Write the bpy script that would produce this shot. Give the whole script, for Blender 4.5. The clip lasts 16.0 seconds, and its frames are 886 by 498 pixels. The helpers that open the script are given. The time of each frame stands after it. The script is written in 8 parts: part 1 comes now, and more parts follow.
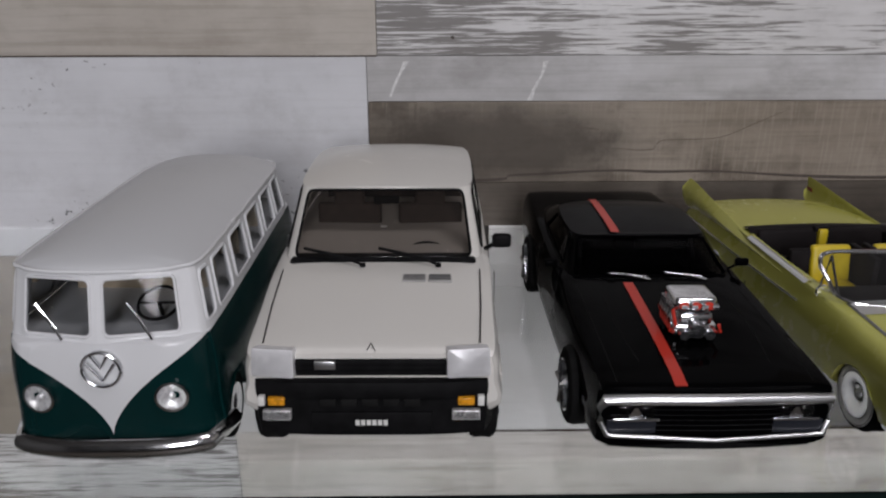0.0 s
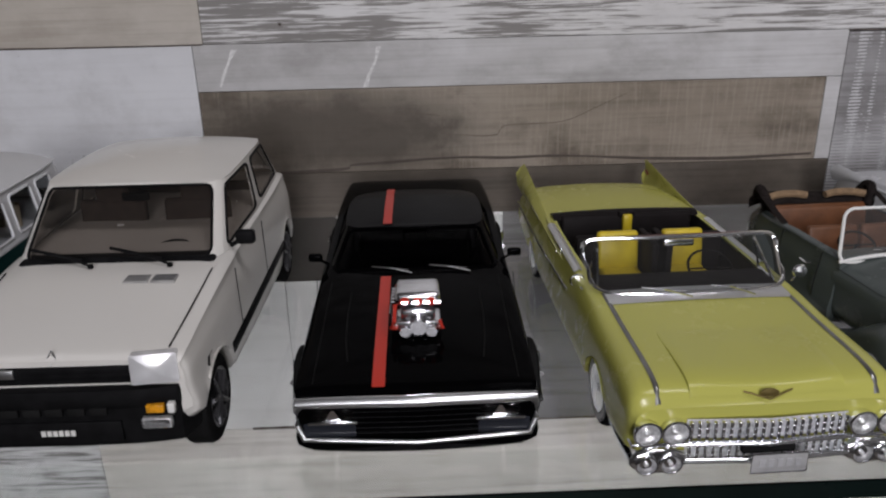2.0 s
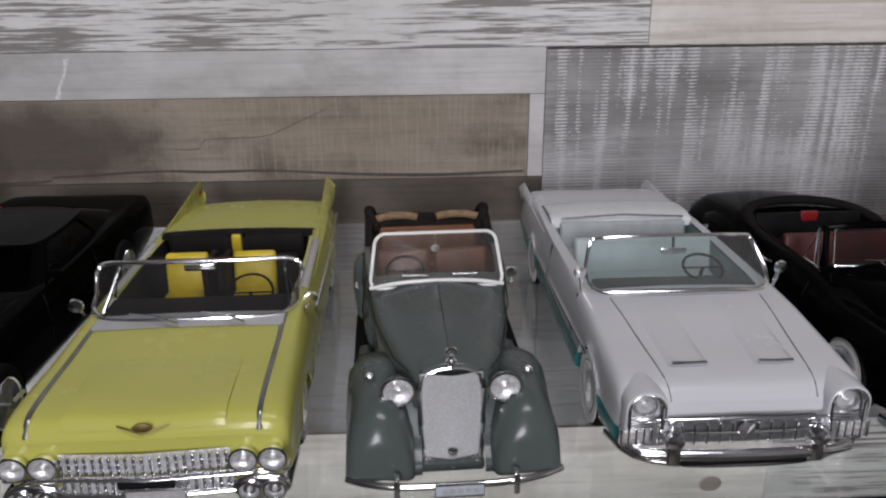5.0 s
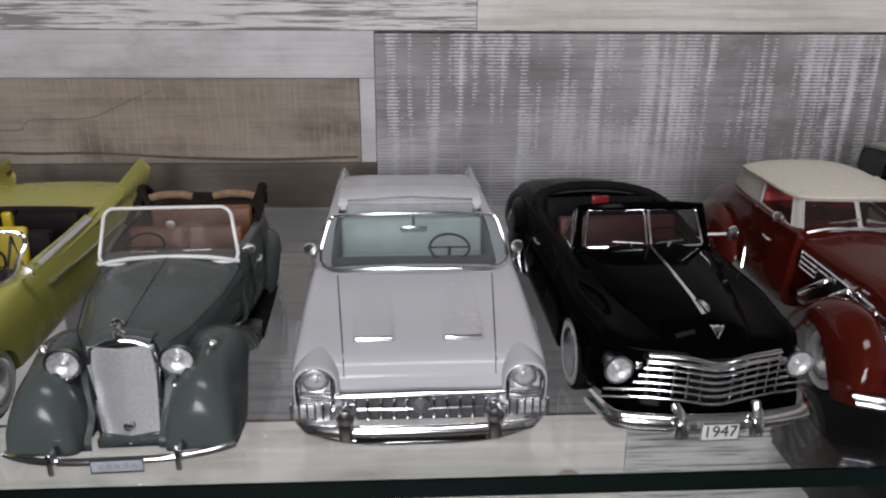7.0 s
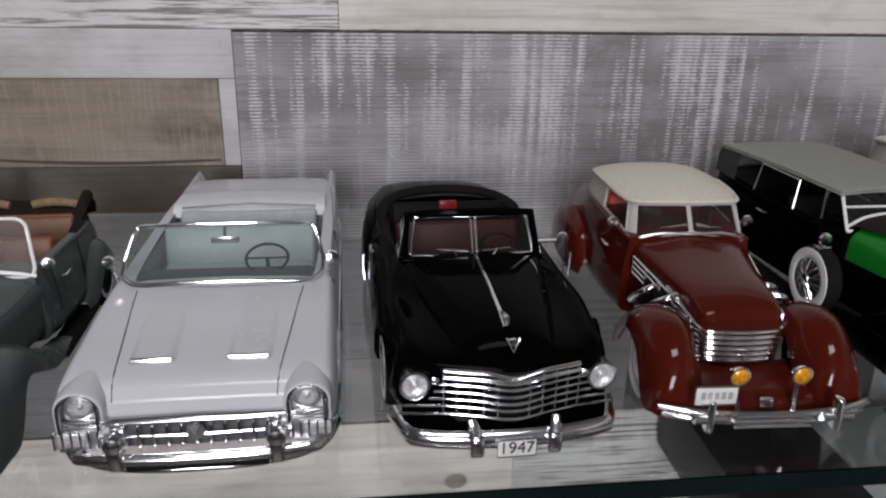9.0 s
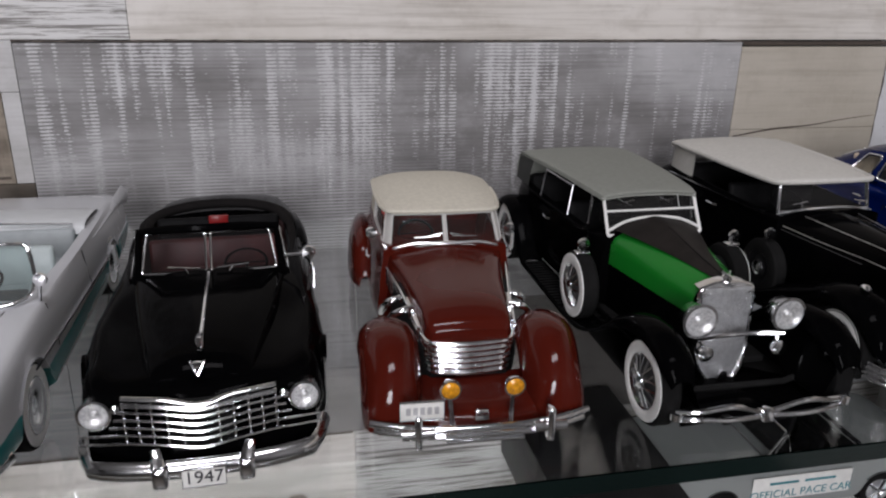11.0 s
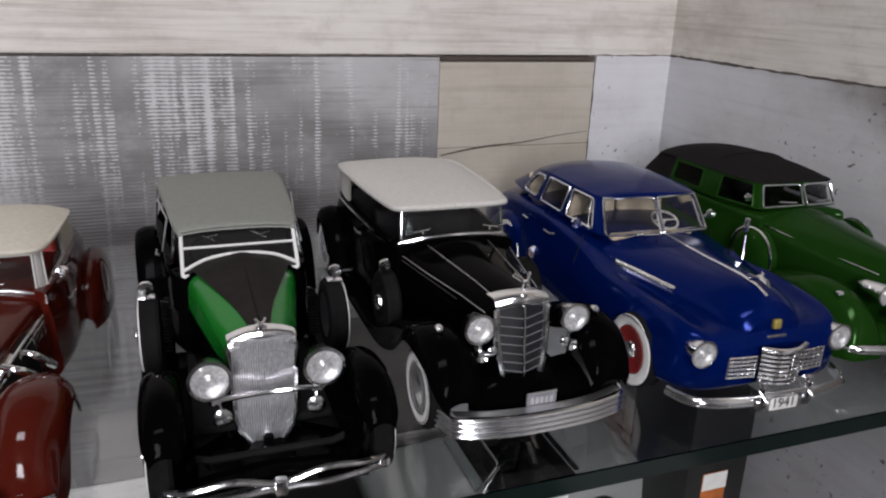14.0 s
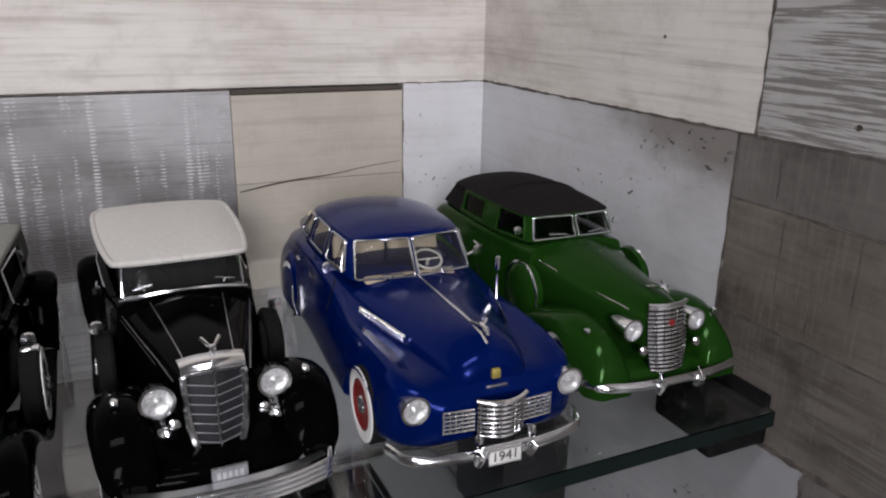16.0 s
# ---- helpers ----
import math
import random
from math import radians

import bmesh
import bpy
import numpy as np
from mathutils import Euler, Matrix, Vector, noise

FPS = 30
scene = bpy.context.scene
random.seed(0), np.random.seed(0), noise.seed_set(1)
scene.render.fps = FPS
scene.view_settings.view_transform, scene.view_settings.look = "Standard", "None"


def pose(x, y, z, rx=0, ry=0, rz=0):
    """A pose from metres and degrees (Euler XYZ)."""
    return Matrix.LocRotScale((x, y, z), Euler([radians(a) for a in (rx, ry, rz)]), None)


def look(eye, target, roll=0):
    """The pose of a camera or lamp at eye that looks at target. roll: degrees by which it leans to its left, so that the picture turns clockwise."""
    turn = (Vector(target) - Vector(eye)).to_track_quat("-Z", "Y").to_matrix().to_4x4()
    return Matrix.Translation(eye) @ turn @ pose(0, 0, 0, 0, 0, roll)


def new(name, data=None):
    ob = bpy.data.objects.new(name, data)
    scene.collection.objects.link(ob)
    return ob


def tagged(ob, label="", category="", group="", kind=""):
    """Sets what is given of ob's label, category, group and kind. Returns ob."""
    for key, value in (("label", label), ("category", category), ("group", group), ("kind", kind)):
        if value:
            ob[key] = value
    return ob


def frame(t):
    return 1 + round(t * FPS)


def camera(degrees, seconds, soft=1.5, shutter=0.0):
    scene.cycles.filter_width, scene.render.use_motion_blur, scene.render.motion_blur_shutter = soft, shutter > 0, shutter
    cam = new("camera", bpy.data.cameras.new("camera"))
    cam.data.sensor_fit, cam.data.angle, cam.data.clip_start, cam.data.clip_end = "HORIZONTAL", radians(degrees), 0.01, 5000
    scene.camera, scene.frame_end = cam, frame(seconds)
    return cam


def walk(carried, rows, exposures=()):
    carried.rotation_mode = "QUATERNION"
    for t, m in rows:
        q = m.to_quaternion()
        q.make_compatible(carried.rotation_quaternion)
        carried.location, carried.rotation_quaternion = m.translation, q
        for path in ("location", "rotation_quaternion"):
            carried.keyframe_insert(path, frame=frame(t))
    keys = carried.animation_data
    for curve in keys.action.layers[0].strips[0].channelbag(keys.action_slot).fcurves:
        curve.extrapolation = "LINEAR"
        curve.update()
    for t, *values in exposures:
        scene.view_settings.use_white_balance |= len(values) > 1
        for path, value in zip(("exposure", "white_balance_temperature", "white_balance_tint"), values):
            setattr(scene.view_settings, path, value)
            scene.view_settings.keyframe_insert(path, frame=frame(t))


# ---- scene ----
cam = camera(60.5, 16.0, 2.2)
# seconds, place in metres, then yaw, pitch and lean in degrees
ROWS = [
    (0.0, 0.0458, -0.0901, 0.2112, -0.73, -20.14, 0.07),
    (0.5, 0.0743, -0.0828, 0.2034, -0.70, -20.29, 0.56),
    (1.0, 0.1024, -0.0804, 0.2074, -1.49, -20.21, 0.66),
    (1.5, 0.1325, -0.0786, 0.2032, -1.54, -20.46, 0.03),
    (2.0, 0.1707, -0.0769, 0.2086, -1.50, -21.20, 1.25),
    (2.5, 0.2119, -0.0736, 0.2014, -2.02, -21.73, 0.52),
    (3.0, 0.2473, -0.0791, 0.2091, -2.38, -21.77, -0.07),
    (3.5, 0.2944, -0.0762, 0.2150, -1.61, -22.39, 1.64),
    (4.0, 0.3312, -0.0792, 0.2109, -2.34, -21.41, 0.67),
    (4.5, 0.3653, -0.0801, 0.2136, -1.94, -21.32, 0.35),
    (5.0, 0.4150, -0.0748, 0.2128, -1.91, -20.97, 0.53),
    (5.2, 0.4331, -0.0780, 0.2076, -1.64, -21.23, 0.44),
    (7.3, 0.5536, -0.0779, 0.1982, -3.63, -20.63, -0.69),
    (7.5, 0.5596, -0.0793, 0.2028, -4.16, -20.53, -0.64),
    (8.0, 0.5789, -0.0744, 0.1998, -4.81, -20.53, -0.77),
    (8.2, 0.5840, -0.0677, 0.2029, -5.73, -21.59, -1.13),
    (10.3, 0.6838, -0.0692, 0.1965, -8.84, -20.18, -0.31),
    (10.5, 0.6953, -0.0709, 0.2033, -9.93, -20.70, -0.36),
    (11.0, 0.7158, -0.0703, 0.1992, -11.71, -20.24, -1.02),
    (11.5, 0.7347, -0.0664, 0.1970, -12.86, -19.89, -1.75),
    (12.0, 0.7730, -0.0598, 0.1920, -15.02, -19.26, -2.24),
    (12.5, 0.8136, -0.0565, 0.1962, -16.38, -19.25, -1.85),
    (13.0, 0.8409, -0.0595, 0.1975, -17.77, -19.69, -1.68),
    (13.5, 0.8612, -0.0642, 0.1990, -18.89, -19.27, -1.71),
    (14.0, 0.8872, -0.0634, 0.1989, -20.59, -19.02, -2.04),
    (14.5, 0.9221, -0.0647, 0.2001, -22.36, -18.56, -1.95),
    (15.0, 0.9448, -0.0704, 0.2059, -23.00, -18.38, -1.46),
    (15.5, 0.9751, -0.0713, 0.2088, -24.99, -18.18, -1.73),
    (16.0, 1.0011, -0.0798, 0.2126, -25.38, -17.92, -0.96),
]


def held(x, y, z, yaw, pitch, lean):
    return pose(x, y, z, 0, 0, yaw) @ pose(0, 0, 0, 90 + pitch) @ pose(0, 0, 0, 0, 0, -lean)


walk(cam, [(r[0], held(*r[1:])) for r in ROWS], [(0.0, -0.1), (4.0, 0.05), (8.0, 0.1), (12.0, 0.2), (16.0, 0.45)])

# ---- light: a dim room, daylight from a wide window behind the viewer, a ceiling lamp ----
world = bpy.data.worlds.new("world")
scene.world = world
world.use_nodes = True
wn = world.node_tree
bg = wn.nodes["Background"]
sky = wn.nodes.new("ShaderNodeTexSky")
sky.sky_type, sky.sun_disc = "NISHITA", False
sky.sun_elevation, sky.sun_rotation = radians(35), radians(200)
wn.links.new(sky.outputs[0], bg.inputs[0])
bg.inputs[1].default_value = 0.08
scene.view_settings.exposure = 0.0


def area_lamp(name, eye, target, sx, sy, power, colour):
    lamp = bpy.data.lights.new(name, "AREA")
    lamp.shape, lamp.size, lamp.size_y, lamp.energy, lamp.color = "RECTANGLE", sx, sy, power, colour
    ob = new(name, lamp)
    ob.matrix_world = look(eye, target)
    return ob


area_lamp("window_light", (0.20, -2.3, 0.80), (0.62, 0.5, 0.0), 0.6, 1.0, 39.5, (0.970, 0.945, 1.0))
area_lamp("ceiling_light", (0.62, -0.35, 1.34), (0.62, 0.3, 0.0), 0.7, 0.3, 7.5, (0.985, 0.945, 1.0))

# ---- geometry helpers: a shape is a pair (vertices, faces) ----
MM = 0.001


def part(name, geo, material, parent=None, label="", smooth=True, at=None):
    """One mesh object from a shape, under its thing or part."""
    me = bpy.data.meshes.new(name)
    me.from_pydata([tuple(v) for v in geo[0]], [], geo[1])
    bm = bmesh.new()
    bm.from_mesh(me)
    bmesh.ops.recalc_face_normals(bm, faces=bm.faces)
    bm.to_mesh(me)
    bm.free()
    me.materials.append(material)
    if smooth:
        me.polygons.foreach_set("use_smooth", [True] * len(me.polygons))
        me.set_sharp_from_angle(angle=radians(38))
    me.update()
    ob = new(name, me)
    if parent is not None:
        ob.parent = parent
    if at is not None:
        ob.location = at
    if label:
        ob["label"] = label
    return ob


def thing(name, at, label, category, group="", turn=0.0, size=1.0):
    ob = new(name)
    ob.empty_display_size = 0.02
    ob.matrix_basis = pose(*at, 0, 0, turn) @ Matrix.Diagonal((size, size, size, 1))
    return tagged(ob, label, category, group)


def join(*geos):
    vs, fs = [], []
    for v, f in geos:
        n = len(vs)
        vs += [tuple(q) for q in v]
        fs += [tuple(i + n for i in face) for face in f]
    return vs, fs


def moved(geo, m):
    return [tuple(m @ Vector(v)) for v in geo[0]], geo[1]


def mirrored(geo):
    return [(-v[0], v[1], v[2]) for v in geo[0]], geo[1]


def both(geo):
    return join(geo, mirrored(geo))


def spline(P, n, closed=False):
    """Catmull-Rom through the rows of P, n steps to a span."""
    P = np.asarray(P, float)
    k = len(P)
    if closed:
        Q = np.concatenate([P[-1:], P, P[:2]])
        spans = k
    else:
        Q = np.concatenate([2 * P[:1] - P[1:2], P, 2 * P[-1:] - P[-2:-1]])
        spans = k - 1
    out = []
    for i in range(spans):
        a, b, c, d = Q[i:i + 4]
        for j in range(n):
            t = j / n
            out.append(0.5 * (2 * b + (c - a) * t + (2 * a - 5 * b + 4 * c - d) * t * t + (3 * b - a - 3 * c + d) * t ** 3))
    if not closed:
        out.append(P[-1])
    return np.array(out)


def sheet(G, wrap=False, caps=False, drop=None):
    """Quads over a grid of points G[i][j]; wrap closes j, caps closes both ends."""
    G = np.asarray(G, float)
    a, b = G.shape[:2]
    fs = []
    for i in range(a - 1):
        for j in range(b if wrap else b - 1):
            q = (i * b + j, i * b + (j + 1) % b, (i + 1) * b + (j + 1) % b, (i + 1) * b + j)
            if drop is None or not drop(*(sum(G.reshape(-1, 3)[k] for k in q) / 4)):
                fs.append(q)
    if caps:
        fs.append(tuple(range(b)))
        fs.append(tuple(reversed(range((a - 1) * b, a * b))))
    return [tuple(v) for v in G.reshape(-1, 3)], fs


def skin(rows, nu=4, nv=4, wrap=False, caps=False, drop=None):
    """A smooth surface through a coarse grid of points."""
    R = np.asarray(rows, float)
    R = np.array([spline(r, nv, wrap) for r in R])
    R = np.swapaxes(np.array([spline(c, nu) for c in np.swapaxes(R, 0, 1)]), 0, 1)
    return sheet(R, wrap, caps, drop)


def tube(points, r, closed=False, n=8, flat=1.0, up=(0, 0, 1)):
    """A round bar along points; flat squeezes it across up."""
    P = np.asarray(points, float)
    k = len(P)
    rad = np.full(k, r) if np.isscalar(r) else np.asarray(r, float)
    T = np.roll(P, -1, 0) - np.roll(P, 1, 0)
    if not closed:
        T[0], T[-1] = P[1] - P[0], P[-1] - P[-2]
    T /= np.linalg.norm(T, axis=1)[:, None] + 1e-12
    u = np.array(up, float)
    rows = []
    for i in range(k):
        s = np.cross(T[i], u)
        if np.linalg.norm(s) < 1e-3:
            s = np.cross(T[i], (1, 0.1, 0))
        s /= np.linalg.norm(s)
        w = np.cross(s, T[i])
        rows.append([P[i] + rad[i] * (math.cos(a) * s * flat + math.sin(a) * w) for a in np.linspace(0, 2 * math.pi, n, endpoint=False)])
    if closed:
        rows.append(rows[0])
    return sheet(rows, wrap=True, caps=not closed)


def lathe(profile, centre=(0, 0, 0), axis="y", n=28):
    """Turns (radius, height) pairs about an axis through centre."""
    rows = []
    for r, h in profile:
        row = []
        for a in np.linspace(0, 2 * math.pi, n, endpoint=False):
            c, s = r * math.cos(a), r * math.sin(a)
            p = {"x": (h, c, s), "y": (c, h, s), "z": (c, s, h)}[axis]
            row.append(np.add(centre, p))
        rows.append(row)
    out = sheet(rows, wrap=True)
    widest = max(r for r, h in profile)
    if profile[0][0] < 0.4 * widest:
        out[1].append(tuple(range(n)))
    if profile[-1][0] < 0.4 * widest:
        out[1].append(tuple(reversed(range((len(rows) - 1) * n, len(rows) * n))))
    return out


def block(x0, x1, y0, y1, z0, z1, bevel=0.0005, seg=2):
    bm = bmesh.new()
    bmesh.ops.create_cube(bm, size=1.0)
    for v in bm.verts:
        v.co = Vector(((x0 + x1) / 2 + v.co.x * (x1 - x0), (y0 + y1) / 2 + v.co.y * (y1 - y0), (z0 + z1) / 2 + v.co.z * (z1 - z0)))
    if bevel:
        bmesh.ops.bevel(bm, geom=bm.edges[:], offset=bevel, segments=seg, affect="EDGES", profile=0.5)
    bm.verts.index_update()
    out = [tuple(v.co) for v in bm.verts], [tuple(v.index for v in f.verts) for f in bm.faces]
    bm.free()
    return out


def rounded(n=8, r=0.25, aspect=1.0):
    """The outline of a rounded unit square, -1..1; r is the corner's radius, aspect its width to height."""
    ru, rv = min(0.99, r / max(aspect, 1e-6)), r
    out = []
    for cx, cy, a0 in ((1, -1, -90), (1, 1, 0), (-1, 1, 90), (-1, -1, 180)):
        for i in range(n):
            a = radians(a0 + 90 * i / (n - 1))
            out.append((cx * (1 - ru) + ru * math.cos(a), cy * (1 - rv) + rv * math.sin(a)))
    return out


def pane(a, b, c, d, r=0.2, bulge=(0, 0, 0), n=7, thick=0.0):
    """A rounded plate in the quad a, b, c, d (anticlockwise from lower left). Returns the plate and its outline."""
    a, b, c, d, bulge = (np.array(q, float) for q in (a, b, c, d, bulge))
    asp = np.linalg.norm(b - a) / np.linalg.norm(d - a)

    def place(u, v):
        s, t = (u + 1) / 2, (v + 1) / 2
        return (a * (1 - s) + b * s) * (1 - t) + (d * (1 - s) + c * s) * t + bulge * (1 - u * u) * (1 - 0.3 * v * v)
    edge = rounded(n, r, asp)
    rows = [[place(u * k, v * k) for u, v in edge] for k in (1.0, 0.8, 0.55, 0.3, 0.05)]
    geo = sheet(rows, wrap=True)
    geo[1].append(tuple(range(4 * len(edge), 5 * len(edge))))
    if thick:
        nrm = np.cross(b - a, d - a)
        nrm = nrm / np.linalg.norm(nrm) * thick
        back = ([tuple(np.array(v) - nrm) for v in geo[0]], [tuple(reversed(f)) for f in geo[1]])
        rim = sheet([[np.array(p) for p in rows[0]], [np.array(p) - nrm for p in rows[0]]], wrap=True)
        geo = join(geo, back, rim)
    return geo, rows[0]

# ---- materials ----


def nodes(name):
    m = bpy.data.materials.new(name)
    m.use_nodes = True
    nt = m.node_tree
    return m, nt, nt.nodes["Principled BSDF"]


def put(nt, kind, **inputs):
    n = nt.nodes.new("ShaderNode" + kind)
    for k, v in inputs.items():
        n.inputs[k.replace("_", " ")].default_value = v
    return n


def mixed(nt, fac, a, b, blend="MIX"):
    """A colour mix; fac, a and b are sockets or values."""
    n = nt.nodes.new("ShaderNodeMix")
    n.data_type, n.blend_type = "RGBA", blend
    for sock, v in ((n.inputs["Factor"], fac), (n.inputs["A"], a), (n.inputs["B"], b)):
        if isinstance(v, bpy.types.NodeSocket):
            nt.links.new(v, sock)
        else:
            sock.default_value = v if not isinstance(v, tuple) else (*v[:3], 1)
    return n.outputs["Result"]


def ramp(nt, fac, lo, hi):
    n = nt.nodes.new("ShaderNodeMapRange")
    n.interpolation_type = "SMOOTHSTEP"
    nt.links.new(fac, n.inputs[0])
    n.inputs[1].default_value, n.inputs[2].default_value = lo, hi
    return n.outputs[0]


def calc(nt, op, a, b=0.0):
    n = nt.nodes.new("ShaderNodeMath")
    n.operation = op
    for sock, v in ((n.inputs[0], a), (n.inputs[1], b)):
        if isinstance(v, bpy.types.NodeSocket):
            nt.links.new(v, sock)
        else:
            sock.default_value = v
    return n.outputs[0]


def grain(nt, scale, stretch=(1, 1, 1), detail=6.0, rough=0.6, shift=0.0):
    """Noise over object space, stretched."""
    c = nt.nodes.new("ShaderNodeTexCoord")
    mp = nt.nodes.new("ShaderNodeMapping")
    mp.inputs["Scale"].default_value = stretch
    mp.inputs["Location"].default_value = (shift, shift * 0.7, shift * 1.3)
    nt.links.new(c.outputs["Object"], mp.inputs[0])
    t = put(nt, "TexNoise", Scale=scale, Detail=detail, Roughness=rough)
    nt.links.new(mp.outputs[0], t.inputs["Vector"])
    return t.outputs["Fac"]


def bump(nt, bsdf, height, strength=0.3, distance=0.0005):
    b = put(nt, "Bump", Strength=strength, Distance=distance)
    nt.links.new(height, b.inputs["Height"])
    nt.links.new(b.outputs[0], bsdf.inputs["Normal"])


def paint(name, colour, rough=0.2, coat=0.25, metal=0.0, dust=0.02):
    """Model-car lacquer with faint dust and orange peel."""
    m, nt, b = nodes(name)
    d = ramp(nt, grain(nt, 30, detail=8, rough=0.7), 0.45, 0.8)
    nt.links.new(mixed(nt, calc(nt, "MULTIPLY", d, dust), colour, (0.4, 0.39, 0.37)), b.inputs["Base Color"])
    nt.links.new(calc(nt, "ADD", calc(nt, "MULTIPLY", d, 0.12), rough), b.inputs["Roughness"])
    b.inputs["Metallic"].default_value = metal
    b.inputs["Coat Weight"].default_value = coat * 0.4
    b.inputs["IOR"].default_value = 1.32
    b.inputs["Coat Roughness"].default_value = 0.1
    bump(nt, b, grain(nt, 700, detail=2), 0.03, 0.0001)
    return m


def plain(name, colour, rough=0.6, metal=0.0, vary=0.15, scale=120, relief=0.15):
    m, nt, b = nodes(name)
    g = grain(nt, scale, detail=6)
    dark = tuple(c * (1 - vary) for c in colour)
    lite = tuple(min(1, c * (1 + vary)) for c in colour)
    nt.links.new(mixed(nt, ramp(nt, g, 0.3, 0.7), dark, lite), b.inputs["Base Color"])
    b.inputs["Roughness"].default_value = rough
    b.inputs["Metallic"].default_value = metal
    if relief:
        bump(nt, b, grain(nt, scale * 5, detail=3), relief, 0.0002)
    return m


def chrome_like(name, colour, rough):
    m, nt, b = nodes(name)
    b.inputs["Base Color"].default_value = (*colour, 1)
    b.inputs["Metallic"].default_value = 1.0
    nt.links.new(calc(nt, "ADD", calc(nt, "MULTIPLY", grain(nt, 200, detail=5), 0.12), rough - 0.04), b.inputs["Roughness"])
    bump(nt, b, grain(nt, 260, detail=2), 0.06, 0.0002)
    return m


def glass(name, colour, rough=0.02, ior=1.45, clear=0.0, flutes=0.0, milky=0.0):
    m, nt, b = nodes(name)
    b.inputs["Base Color"].default_value = (*colour, 1)
    b.inputs["Roughness"].default_value = rough
    b.inputs["IOR"].default_value = ior
    b.inputs["Transmission Weight"].default_value = 1.0
    if clear:
        tr = put(nt, "BsdfTransparent", Color=(*colour, 1))
        gl = put(nt, "BsdfGlossy", Roughness=rough)
        fr = put(nt, "Fresnel", IOR=ior)
        if flutes:
            w = put(nt, "Bump", Strength=flutes, Distance=0.0006)
            nt.links.new(grain(nt, 700, (1.0, 1.0, 0.12), 1, 0.4), w.inputs["Height"])
            nt.links.new(w.outputs[0], gl.inputs["Normal"])
            nt.links.new(w.outputs[0], fr.inputs["Normal"])
        mx = nt.nodes.new("ShaderNodeMixShader")
        nt.links.new(fr.outputs[0], mx.inputs[0])
        nt.links.new(tr.outputs[0], mx.inputs[1])
        nt.links.new(gl.outputs[0], mx.inputs[2])
        out = mx.outputs[0]
        if milky:
            film = put(nt, "BsdfDiffuse", Color=(0.55, 0.54, 0.53, 1))
            dm = nt.nodes.new("ShaderNodeMixShader")
            nt.links.new(calc(nt, "MULTIPLY", ramp(nt, grain(nt, 25, detail=3), -0.5, 0.9), 1.4 * milky), dm.inputs[0])
            nt.links.new(out, dm.inputs[1])
            nt.links.new(film.outputs[0], dm.inputs[2])
            out = dm.outputs[0]
        nt.links.new(out, nt.nodes["Material Output"].inputs[0])
    return m


